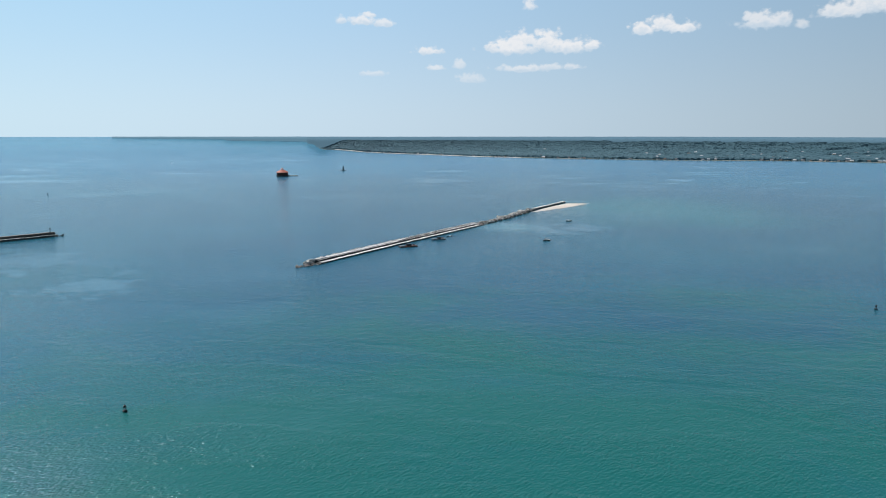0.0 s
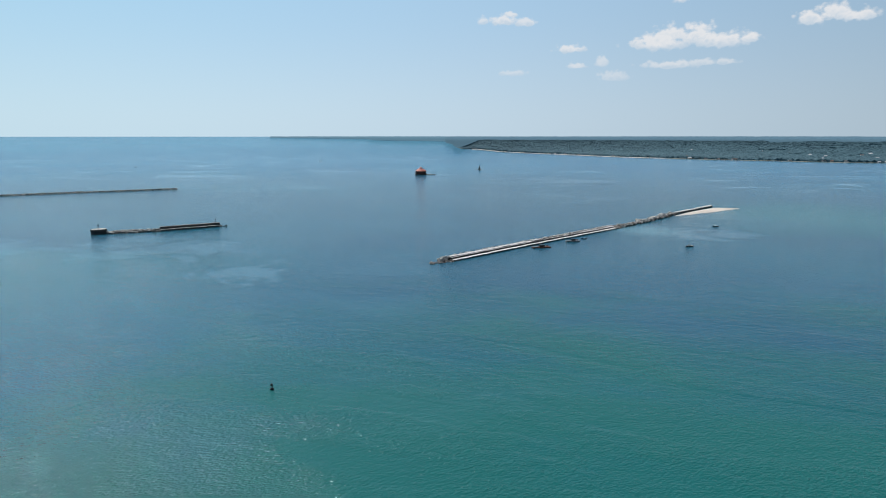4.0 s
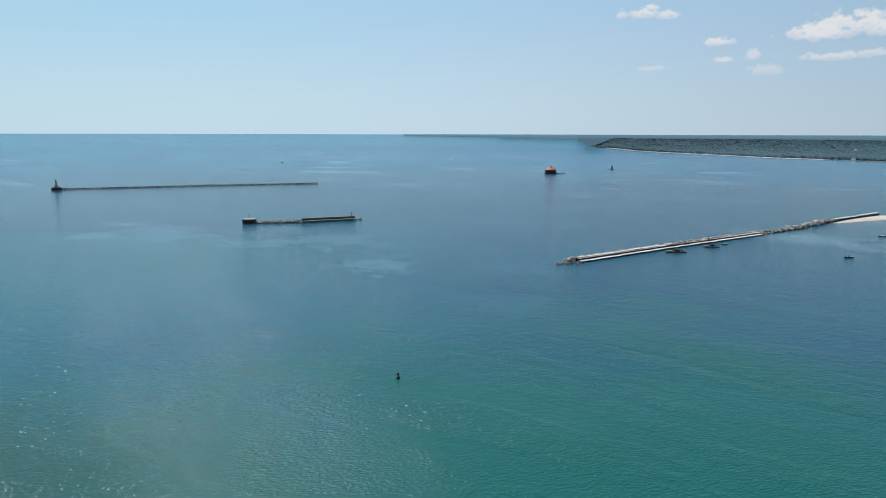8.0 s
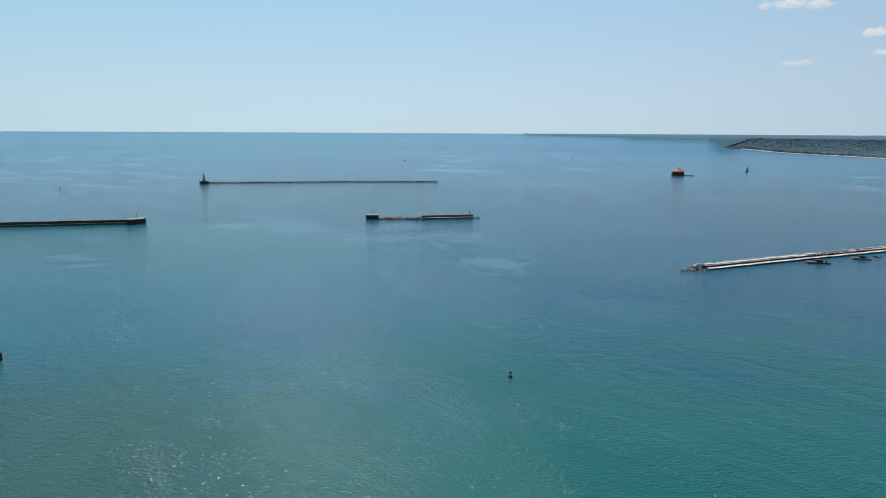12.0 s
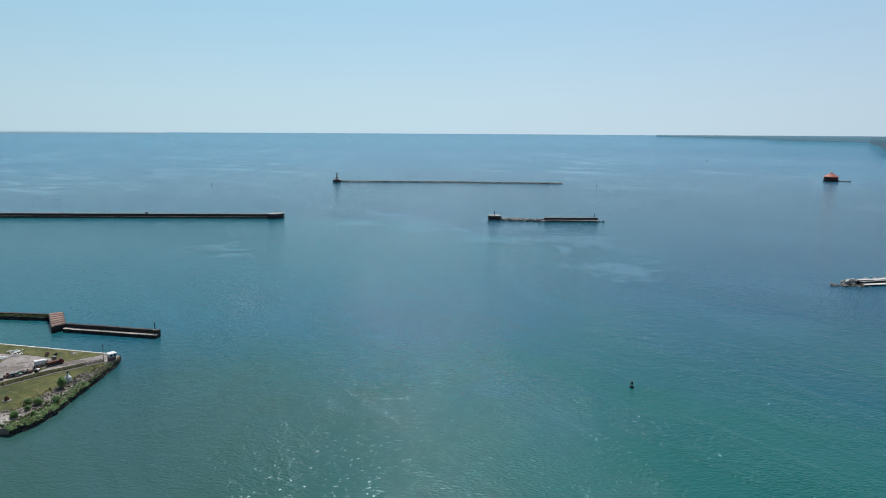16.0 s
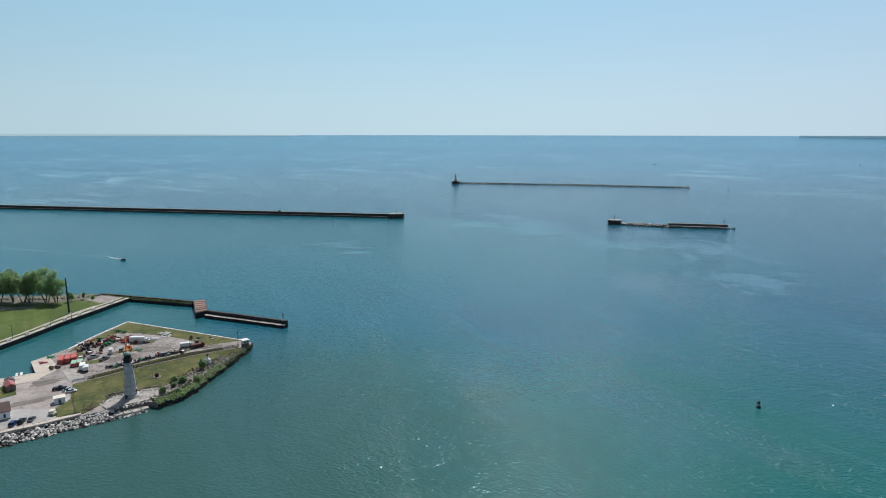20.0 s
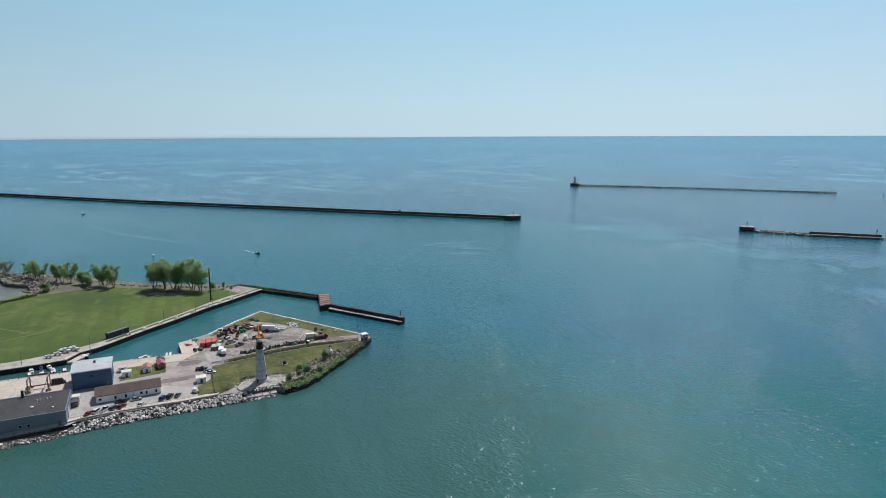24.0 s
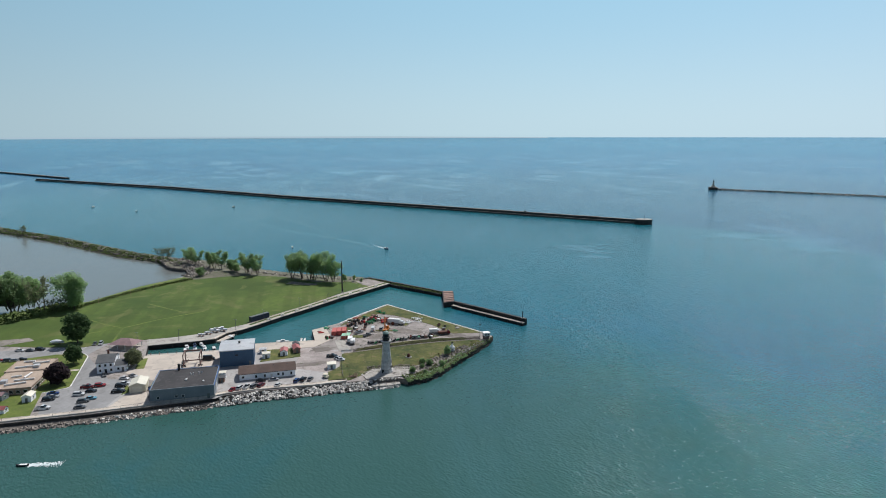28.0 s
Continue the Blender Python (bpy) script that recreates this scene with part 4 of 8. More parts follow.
# ---- breakwaters, piers and marks on the lake ----
def run_blocks(parent, name, points, o0, o1, z0, z1, step, material, skip=0.0, seed=1, tilt=0.0, cap=None):
    """A wall along a line in cast blocks with open joints: from o0 to o1 beside the line (left is plus), each with its
    own cap slab, toned lighter to paint the lit top.
    """
    rng = random.Random(seed)
    st = stations(points, step)
    for (a, w), (b, _) in zip(st, st[1:]):
        if rng.random() < skip:
            continue
        long = (b - a).length
        top = z1 + rng.uniform(-0.12, 0.12)
        near = o0 + rng.uniform(-0.1, 0.1)
        m = pose(a.x, a.y, 0, rng.uniform(-tilt, tilt), rng.uniform(-tilt, tilt) * 0.3, math.degrees(math.atan2(w.y, w.x)))
        ob = part(name, boxed(0.12, long - 0.12, near, o1, z0, top - (0.22 if cap else 0), 0.15), material, parent)
        ob.matrix_basis = m
        if cap:
            ob = part("cap_slab", boxed(0.08, long - 0.08, near + 0.06, o1 - 0.06, top - 0.215, top, 0.05), cap, parent)
            ob.matrix_basis = m


def rubble(points, o0, o1, z0, z1, count, size, seed):
    """Places for loose stones along a line."""
    rng = random.Random(seed)
    st = stations(points, 2.0)
    out = []
    for _ in range(count):
        p, w = st[rng.randrange(len(st))]
        o, s = rng.uniform(o0, o1), rng.uniform(-1, 1)
        q = p + Vector((-w.y, w.x, 0)) * o + w * s
        out.append((q.x, q.y, rng.uniform(z0, z1), size))
    return out


def stone_parts(places, parent, meshes, name="stone", seed=2):
    rng = random.Random(seed)
    for x, y, z, size in places:
        share(name, meshes[rng.randrange(len(meshes))], tumble(rng, x, y, z, size), parent)


M_STEELPOST = paint("dull_steel", (0.16, 0.17, 0.17), 0.5, 0.4)
M_BLACK = paint("black_paint", (0.02, 0.02, 0.022), 0.5)
M_WHITE = surface("white_paint", (0.78, 0.78, 0.76), (0.62, 0.62, 0.60), 0.6, 0.6, 5.0, 0.0, 0.0, 0.05, False)
M_RUST = surface("rusty_iron", (0.16, 0.055, 0.03), (0.07, 0.03, 0.02), 0.8, 0.4, 3.0, 0.3)
M_REDPAINT = paint("red_paint", (0.45, 0.03, 0.025), 0.4)
M_GREENPAINT = paint("green_paint", (0.02, 0.22, 0.08), 0.4)
M_ORANGE = surface("orange_roof", (0.56, 0.18, 0.12), (0.42, 0.13, 0.09), 0.7, 0.2, 2.0, 0.2)
M_GLASS = surface("dark_glass", (0.02, 0.025, 0.03), (0.012, 0.016, 0.02), 0.08, 0.5, 2.0)


def post_light(x, y, z, high, label, paintwork=M_BLACK):
    t = thing("beacon_post", pose(x, y, z), label, "beacon", "beacons on the breakwaters")
    part("base", boxed(-0.8, 0.8, -0.8, 0.8, 0, 0.5, 0.08), M_CONCRETE, t)
    part("post", turned(((0.28, 0.5), (0.22, high * 0.75)), 8), paintwork, t)
    part("daymark", boxed(-0.75, 0.75, -0.12, 0.12, high * 0.62, high * 0.92, 0.04), paintwork, t)
    part("lantern", turned(((0.3, high * 0.92), (0.34, high * 0.97), (0.1, high)), 8), M_GLASS, t)
    return t


# long ruined breakwater with a sand spit
bw = thing("breakwater", pose(0, 0, 0), "long broken concrete breakwater with white rubble and a low ledge", "breakwater", "breakwaters")
LINE_A = [(-108, 548), (-34, 664), (48, 788)]
run_blocks(bw, "ledge_block", LINE_A, 0.0, 4.4, -2.5, 1.3, 11.0, M_WET_SHADE_WALL, 0.03, 3, cap=M_CAP)
run_blocks(bw, "wall_block", LINE_A, 4.45, 9.5, -2.5, 2.9, 13.0, M_WET_SHADE_WALL, 0.0, 4, cap=M_CAP)
run_blocks(bw, "cap_block", LINE_A[:2], 5.6, 9.0, 2.92, 3.6, 13.0, M_WALLTOP, 0.12, 5, cap=M_CAP)
stone_parts(rubble([(-112, 540), (-34, 664)], 8.2, 13.0, 2.2, 3.4, 280, 1.25, 6), bw, STONES)
heap("rubble", rubble([(-112, 540), (-34, 664), (48, 788)], 9, 14.5, -0.3, 2.6, 520, 1.7, 7), M_STONE, bw)
heap("dark_rubble", rubble([(-40, 650), (48, 788)], 6.2, 10.5, 2.8, 3.6, 170, 1.2, 8), M_DARKSTONE, bw, 9)
heap("pale_rubble", rubble([(-34, 664), (48, 788)], 6.5, 11.0, 2.9, 3.8, 130, 1.3, 18), M_STONE, bw, 19)
stone_parts(rubble([(-125, 531), (-106, 550)], -1, 6, -0.5, 0.6, 60, 1.7, 9), bw, DARK_STONES, "dark_stone")
LINE_B = [(48, 788), (96, 864), (142, 956)]
run_blocks(bw, "broken_block", LINE_B, 1.0, 5.0, -2.5, 1.5, 7.0, M_WET_SHADE_WALL, 0.35, 10, 5.0, cap=M_WALLTOP)
stone_parts(rubble(LINE_B, 0, 10, -0.2, 2.2, 100, 2.6, 11), bw, DARK_STONES, "dark_stone", 12)
heap("broken_rubble", rubble(LINE_B, 1, 12, -0.3, 2.6, 210, 2.3, 12), M_STONE, bw, 13)
stone_parts(rubble([(84, 846), (132, 936)], 3, 11, 1.2, 3.2, 60, 3.0, 14), bw, STONES, "stone", 15)
LINE_C = [(142, 956), (210, 1063)]
run_blocks(bw, "wall_block", LINE_C, 2.0, 7.0, -2.5, 2.3, 13.0, M_WET_SHADE_WALL, 0.0, 15, cap=M_CAP)
run_blocks(bw, "cap_block", LINE_C, 2.6, 6.6, 2.32, 2.8, 13.0, M_WALLTOP, 0.1, 16, cap=M_CAP)
bm = bmesh.new()
spit = [(128, 925), (148, 942), (162, 955), (176, 972), (196, 990), (214, 1012), (232, 1034), (251, 1054), (238, 1059), (212, 1058), (172, 1000), (146, 960)]
mid = Vector((186, 1006, 1.0))
rim = [bm.verts.new((x, y, -0.35)) for x, y in spit]
inner = [bm.verts.new(mid.lerp(Vector((x, y, 0.9)), 0.72)) for x, y in spit]
hub = bm.verts.new(mid)
for i in range(len(spit)):
    j = (i + 1) % len(spit)
    bm.faces.new((rim[i], rim[j], inner[j], inner[i]))
    bm.faces.new((inner[i], inner[j], hub))
setting(part("sand_spit", bm, M_SAND), "pale sand spit lying against the breakwater", "sand")

# short breakwater between the two entrances
bw = thing("breakwater", pose(0, 0, 0), "short dark breakwater with a round caisson and beacons", "breakwater", "breakwaters")


def caisson(parent, x, y, turn, long, wide, z, dark=M_WET_SHADE_WALL):
    bm = bmesh.new()
    lathe(bm, ((1.0, -3), (1.0, z - 1.3), (1.03, z - 1.2), (1.03, z - 0.3), (0.98, z - 0.2)), 20)
    for v in bm.verts:
        v.co.x *= long / 2
        v.co.y *= wide / 2
    a = part("caisson", bm, dark, parent)
    a.matrix_basis = pose(x, y, 0, 0, 0, turn)
    bm = bmesh.new()
    lathe(bm, ((0.93, z - 0.25), (0.93, z + 0.1), (0.9, z + 0.15)), 20)
    for v in bm.verts:
        v.co.x *= long / 2
        v.co.y *= wide / 2
    b = part("caisson_deck", bm, M_CONCRETE, parent, "pale concrete deck")
    b.matrix_basis = pose(x, y, 0, 0, 0, turn)


caisson(bw, -539.5, 613.0, 40, 17, 13, 5.6)
LOW = [(-528, 614), (-482, 645)]
run_blocks(bw, "ledge_block", LOW, 0.5, 4.0, -2.5, 1.6, 9.0, M_WET_SHADE_WALL, 0.08, 20, 1.5, cap=M_CAP)
run_blocks(bw, "broken_block", LOW, 4.2, 7.5, -2.5, 2.6, 8.0, M_WET_SHADE_WALL, 0.3, 21, 3.0, cap=M_WALLTOP)
stone_parts(rubble(LOW, 1.5, 9, 0.6, 2.9, 70, 1.9, 22), bw, STONES, "stone", 23)
heap("dark_rubble", rubble(LOW, -1.5, 10, -0.4, 1.8, 130, 2.2, 24), M_DARKSTONE, bw, 25)
HIGH = [(-482, 645), (-434, 695)]
run_blocks(bw, "ledge_block", HIGH, 0.0, 3.2, -2.5, 2.2, 8.0, M_WET_SHADE_WALL, 0.0, 26, cap=M_CAP)
run_blocks(bw, "wall_block", HIGH, 3.3, 8.0, -2.5, 5.0, 10.0, M_WET_SHADE_WALL, 0.0, 27, cap=M_WALLTOP)
stone_parts(rubble([(-436, 694), (-429, 701)], 0, 5, -0.4, 0.8, 14, 2.4, 28), bw, DARK_STONES, "dark_stone", 29)
post_light(-538, 611, 5.7, 6.0, "dark beacon post on a round caisson")
post_light(-440, 694, 4.9, 5.6, "slim dark beacon post at the wall's end")

# long outer breakwater
bw = thing("breakwater", pose(0, 0, 0), "very long dark stone-faced breakwater with a flat top", "breakwater", "breakwaters")
caisson(bw, -741, 407, 78, 23, 14, 6.2)
LONG = [(-744, 396.5), (-932, 194), (-1177, -71), (-1430, -319), (-1777, -719)]
run_blocks(bw, "ledge_block", LONG, -3.2, 0.0, -2.5, 2.2, 26.0, M_WET_SHADE_WALL, 0.0, 31, cap=M_WALLTOP)
run_blocks(bw, "wall_block", LONG, -9.0, -3.3, -2.5, 5.4, 26.0, M_WET_SHADE_WALL, 0.0, 32, cap=M_WALLTOP)
heap("rubble", rubble(LONG, -15, -9, -0.5, 3.0, 500, 2.6, 33), M_DARKSTONE, bw, 34)
post_light(-741, 408, 6.3, 5.4, "slim dark beacon post on a caisson")
hut = thing("lantern_hut", pose(-850, 282, 5.4, 0, 0, 47), "small dark equipment hut on the breakwater", "hut")
part("wall", boxed(-1.6, 1.6, -1.3, 1.3, 0, 2.2, 0.05), M_WALLTOP, hut)
part("roof", boxed(-1.8, 1.8, -1.5, 1.5, 2.22, 2.5, 0.05), M_BLACK, hut)
bw = thing("breakwater", pose(0, 0, 0), "far continuation of the long dark breakwater", "breakwater", "breakwaters")
run_blocks(bw, "wall_block", [(-1822, -662), (-2151, -960), (-2500, -1290)], -9.0, 0.0, -2.5, 4.6, 30.0, M_WET_SHADE_WALL, 0.0, 36, cap=M_WALLTOP)

# outer breakwater with the light tower
bw = thing("breakwater", pose(0, 0, 0), "low distant rubble breakwater, pale stones along the water", "breakwater", "breakwaters")
OUT = [(-1176, 808), (-985, 1001), (-814, 1150)]
caisson(bw, -1177, 804, 46, 19, 15, 6.0)
run_blocks(bw, "wall_block", OUT, 3.0, 8.0, -2.5, 2.3, 22.0, M_WET_SHADE_WALL, 0.0, 41, cap=M_WALLTOP)
heap("rubble", rubble(OUT, 0.0, 4.0, -0.4, 1.1, 700, 2.0, 42), M_STONE, bw, 43)
heap("top_rubble", rubble(OUT, 4.0, 8.0, 1.9, 2.7, 260, 1.6, 44), M_DARKSTONE, bw, 45)


def light_tower(x, y, z):
    t = thing("light_tower", pose(x, y, z), "square pale metal light tower with a dark lantern", "lighthouse")
    part("house", boxed(-3.2, 3.2, -3.0, 3.0, 0, 3.0, 0.1), M_CONCRETE, t)
    part("tower", turned(((2.0, 3.0), (1.6, 10.5)), 4, phase=math.pi / 4), M_CONCRETE, t)
    part("gallery", turned(((2.1, 10.5), (2.1, 10.9)), 8), M_BLACK, t)
    part("lantern", turned(((1.15, 10.9), (1.15, 13.1)), 8), M_GLASS, t)
    part("dome", turned(((1.35, 13.1), (1.0, 13.9), (0.3, 14.5), (0.1, 15.4)), 8), M_BLACK, t)
    for s in (-1, 1):
        part("window", boxed(-0.5, 0.5, s * 3.02 - 0.04, s * 3.02 + 0.04, 1.2, 2.4), M_GLASS, t)
    return t


light_tower(-1177, 804, 6.1)

# water intake crib far out
t = thing("intake_crib", pose(-441, 1729, 0, 0, 0, 10), "round dark water intake crib with an orange cone roof", "crib")
part("base", turned(((16.4, -3), (16.4, 2.2), (17.2, 2.6), (17.2, 3.4)), 36), M_WET_SHADE_WALL, t)
part("wall", turned(((15.2, 3.4), (15.2, 10.4)), 36), M_RUST, t)
part("roof", turned(((16.6, 10.4), (16.7, 11.0), (6.5, 17.2), (4.2, 18.2)), 36), M_ORANGE, t)
part("cupola", turned(((3.2, 18.2), (3.2, 20.6)), 12), M_WHITE, t)
part("cupola_roof", turned(((3.8, 20.6), (1.2, 22.0), (0.15, 23.4)), 12), M_ORANGE, t)
for i in range(18):
    a = 2 * math.pi * i / 18
    w = part("window", boxed(-0.06, 0.06, -0.8, 0.8, 5.2, 8.4), M_GLASS, t)
    w.matrix_basis = pose(0, 0, 0, 0, 0, math.degrees(a)) @ pose(15.24, 0, 0)
pier = part("landing", boxed(0, 26, -3.5, 3.5, 0.4, 2.0, 0.15), M_CONCRETE, t, "flat concrete landing stage")
pier.matrix_basis = pose(15.5, 2, 0, 0, 0, 12)
t = thing("light_tower", pose(-320, 2020, 0), "small far light tower on a stone base", "lighthouse")
part("base", turned(((6.0, -2), (5.4, 2.4)), 12), M_DARKSTONE, t)
part("tower", turned(((2.4, 2.4), (1.7, 10.5)), 10), M_BLACK, t)
part("gallery", turned(((3.0, 10.5), (3.0, 11.0)), 10), M_WHITE, t)
part("lantern", turned(((1.5, 11.0), (1.5, 13.0), (0.2, 14.6)), 10), M_BLACK, t)
part("jetty", boxed(-13, 11, -1.5, 1.5, -0.5, 0.7, 0.1), M_DARKSTONE, t)


def can_buoy(x, y, size, label, colour):
    t = thing("buoy", pose(x, y, 0, 0, 0, 20), label, "buoy", "buoys")
    part("float", turned(((0.5 * size, -0.4), (0.95 * size, 0.1), (0.95 * size, 0.55), (0.5 * size, 0.8)), 14), colour, t)
    bm = bmesh.new()
    for i in range(4):
        a = math.pi / 4 + i * math.pi / 2
        rod(bm, (0.6 * size * math.cos(a), 0.6 * size * math.sin(a), 0.7), (0.25 * size * math.cos(a), 0.25 * size * math.sin(a), 2.5 * size), 0.07 * size)
    part("cage", bm, colour, t)
    part("topmark", turned(((0.55 * size, 1.7 * size), (0.55 * size, 2.7 * size), (0.3 * size, 2.8 * size)), 10), colour, t)
    part("lantern", turned(((0.16 * size, 2.8 * size), (0.18 * size, 3.2 * size)), 8), M_GLASS, t)
    return t


can_buoy(-132.4, 244.8, 1.0, "black channel buoy with a cage top", M_BLACK)
can_buoy(288.1, 403.2, 1.0, "black channel buoy with a cage top", M_BLACK)
can_buoy(-1279, 561, 1.3, "far dark channel buoy", M_BLACK)
can_buoy(-745, 1180, 1.3, "dark buoy beside the distant rubble breakwater", M_BLACK)


def hull(bm, long, wide, low, high, sheer=0.25):
    """A boat's hull along +x, its deck closed."""
    rows = []
    for i in range(9):
        u = i / 8
        w = wide / 2 * (1 - max(0.0, (u - 0.45) / 0.55) ** 2.2) * (0.86 + 0.14 * min(1, u * 4))
        z = high + sheer * max(0.0, u - 0.4) ** 2 * 2
        x = (u - 0.5) * long
        rows.append([bm.verts.new(c) for c in ((x, -w, z), (x, -w * 0.72, low + 0.25 * (high - low)), (x, 0, low), (x, w * 0.72, low + 0.25 * (high - low)), (x, w, z))])
    for a, b in zip(rows, rows[1:]):
        for i in range(4):
            bm.faces.new((a[i], b[i], b[i + 1], a[i + 1]))
        bm.faces.new((a[4], b[4], b[0], a[0]))
    bm.faces.new(rows[0][::-1])
    bmesh.ops.remove_doubles(bm, verts=list(bm.verts), dist=0.001)
    bmesh.ops.recalc_face_normals(bm, faces=list(bm.faces))
    return bm


def motor_boat(x, y, z, turn, long, label, colour, cabin=True, group="boats"):
    t = thing("motor_boat", pose(x, y, z, 0, 0, turn), label, "boat", group)
    wide = long * 0.3
    part("hull", hull(bmesh.new(), long, wide, -0.35, long * 0.11), colour, t)
    top = long * 0.115
    part("deck", boxed(-long * 0.44, long * 0.18, -wide * 0.4, wide * 0.4, top - 0.05, top + 0.12, 0.04), M_WHITE, t)
    if cabin:
        part("cabin", boxed(-long * 0.1, long * 0.16, -wide * 0.3, wide * 0.3, top + 0.1, top + long * 0.1, 0.12), M_WHITE, t)
        part("windscreen", boxed(long * 0.16, long * 0.175, -wide * 0.27, wide * 0.27, top + long * 0.03, top + long * 0.09), M_GLASS, t)
        part("roof", boxed(-long * 0.14, long * 0.14, -wide * 0.3, wide * 0.3, top + long * 0.102, top + long * 0.115, 0.03), colour, t)
    part("outboard", boxed(-long * 0.55, -long * 0.49, -0.25, 0.25, -0.2, top + 0.35, 0.06), M_BLACK, t)
    return t


M_FOAM = surface("foam", (0.75, 0.78, 0.78), (0.5, 0.58, 0.58), 0.7, 0.5, 2.0, 0.5)


def wake(x, y, turn, long, wide, seed, label, dense=1.0):
    """Torn foam on the water astern: many small flakes."""
    rng = random.Random(seed)
    bm = bmesh.new()
    for _ in range(int(long * 5 * dense)):
        u = rng.random() ** 1.6
        v = rng.gauss(0, 0.32) * (0.35 + 0.65 * u) * wide
        s = rng.uniform(0.10, 0.36) * (1.15 - 0.6 * u)
        m = pose(-u * long, v, 0.03 + rng.uniform(0, 0.03), 0, 0, rng.uniform(0, 180)) @ Matrix.Diagonal((s * 2.0, s, 1, 1))
        k = [m @ Vector((math.cos(a) * rng.uniform(0.6, 1), math.sin(a) * rng.uniform(0.6, 1), 0)) for a in (0, 1.05, 2.1, 3.14, 4.2, 5.2)]
        bm.faces.new([bm.verts.new(c) for c in k])
    ob = tagged(part("wake_foam", bm, M_FOAM), label, "foam", kind="stuff")
    ob.matrix_basis = pose(x, y, 0, 0, 0, turn)


M_NAVY = paint("navy_paint", (0.02, 0.035, 0.10), 0.35)
motor_boat(-225.8, -113.2, 0.1, -98, 4.2, "dark open motor boat with a white wake", M_BLACK, False)
wake(-226.0, -111.6, -95, 12.0, 3.0, 5, "white foam wake astern of the open boat", 7.0)
motor_boat(-626, 59, 0.2, 23, 8.0, "white motor boat running past the point", M_NAVY)
wake(-630, 57.4, 23, 24, 2.6, 6, "white foam wake astern of the boat", 2.2)
motor_boat(-656, -36, 0.2, 190, 6.0, "small white boat off the shore", M_WHITE, False)
motor_boat(-1052, -143, 0.2, 150, 7.0, "dark small boat near the long breakwater", M_BLACK)
motor_boat(-1025, -282, 0.2, 170, 6.0, "small dark fishing boat", M_BLACK, False)
motor_boat(-1097, -366, 0.2, 160, 7.0, "small white fishing boat", M_WHITE)
motor_boat(113, 675, 0.2, 205, 8.5, "dark cabin boat at anchor by the broken breakwater", M_BLACK)
motor_boat(168.5, 834, 0.2, 195, 7.5, "dark open boat at anchor", M_BLACK, False)
motor_boat(7, 702, 0.2, 190, 5.5, "small dark boat beside the breakwater", M_BLACK, False)
motor_boat(-1070, 2490, 0.2, 30, 10, "far white boat on the open lake", M_WHITE)
motor_boat(-1490, 1890, 0.2, 30, 9, "far dark boat on the open lake", M_BLACK)


def work_barge(x, y, turn, long, label, colour):
    t = thing("work_barge", pose(x, y, 0, 0, 0, turn), label, "barge", "work barges")
    part("pontoon", boxed(-long / 2, long / 2, -3, 3, -0.4, 1.1, 0.2), colour, t)
    part("deckhouse", boxed(-long * 0.1, long * 0.18, -1.6, 1.6, 1.1, 3.0, 0.1), M_BLACK, t)
    part("winch", turned(((0.7, 0), (0.7, 2.0)), 10, pose(long * 0.33, -1, 1.8, -90)), M_RUST, t)
    part("rail", boxed(-long * 0.48, -long * 0.2, -2.7, 2.7, 1.1, 1.5, 0.05), M_STEELPOST, t)


work_barge(-5, 681, 20, 15, "grey flat work barge by the breakwater", M_STEELPOST)
work_barge(-36, 636, 25, 19, "rusty red work barge alongside the ledge", M_RUST)

M_TRAIL = surface("smooth_wake_water", (0.05, 0.17, 0.19), (0.03, 0.14, 0.165), 0.22, 0.05, 0.4, 0.3, ior=1.33)


def trail(points, wide, seed):
    """The pale smooth track that a boat leaves behind it."""
    r = random.Random(seed)
    bm, rows = bmesh.new(), []
    st = stations(points, 6.0)
    for i, (p, w) in enumerate(st):
        side = Vector((-w.y, w.x, 0))
        h = wide * (0.3 + 0.7 * math.sin(math.pi * (i + 1) / (len(st) + 1))) * r.uniform(0.6, 1.2)
        c = p + side * r.uniform(-0.8, 0.8)
        rows.append((bm.verts.new(c - side * h + Vector((0, 0, 0.02))), bm.verts.new(c + side * h + Vector((0, 0, 0.02)))))
    for a, b in zip(rows, rows[1:]):
        bm.faces.new((a[0], b[0], b[1], a[1]))
    bmesh.ops.recalc_face_normals(bm, faces=list(bm.faces))
    if bm.faces[:][0].normal.z < 0:
        bmesh.ops.reverse_faces(bm, faces=list(bm.faces))
    tagged(part("wake_track", bm, M_TRAIL), "pale smooth track on the water behind a boat", "wake", kind="stuff")


trail([(-1048, -141), (-1022.7, -116.8), (-905.5, -58.7), (-785, -11.5), (-700, 8)], 2.2, 4)
trail([(-1023, -278), (-996, -250), (-965, -222)], 1.6, 5)
trail([(-1104, -365), (-1080, -335), (-1053, -299)], 1.8, 6)
trail([(-657, -35), (-648, -27), (-639, -19)], 1.2, 7)
trail([(-634, 56), (-668, 35), (-718, -2), (-766, -40), (-838, -88), (-905, -115), (-985, -135)], 2.6, 3)

# ---- piers and quays ----
M_TIMBER = surface("weathered_timber", (0.30, 0.19, 0.15), (0.20, 0.13, 0.105), 0.9, 0.5, 3.0, 0.4, vary=0.2)
M_SHEET = surface("sheet_piling", (0.042, 0.037, 0.034), (0.018, 0.016, 0.015), 0.75, 0.5, 2.5, 0.5)
pier = setting(thing("pier", pose(0, 0, 0), "dark harbour pier with a green top and a pinkish ledge", "pier"), "dark harbour pier with a green top and a pinkish ledge", "pier")
ROOT = [(-482.7, 24), (-487, 31), (-466, 49), (-430.6, 80)]
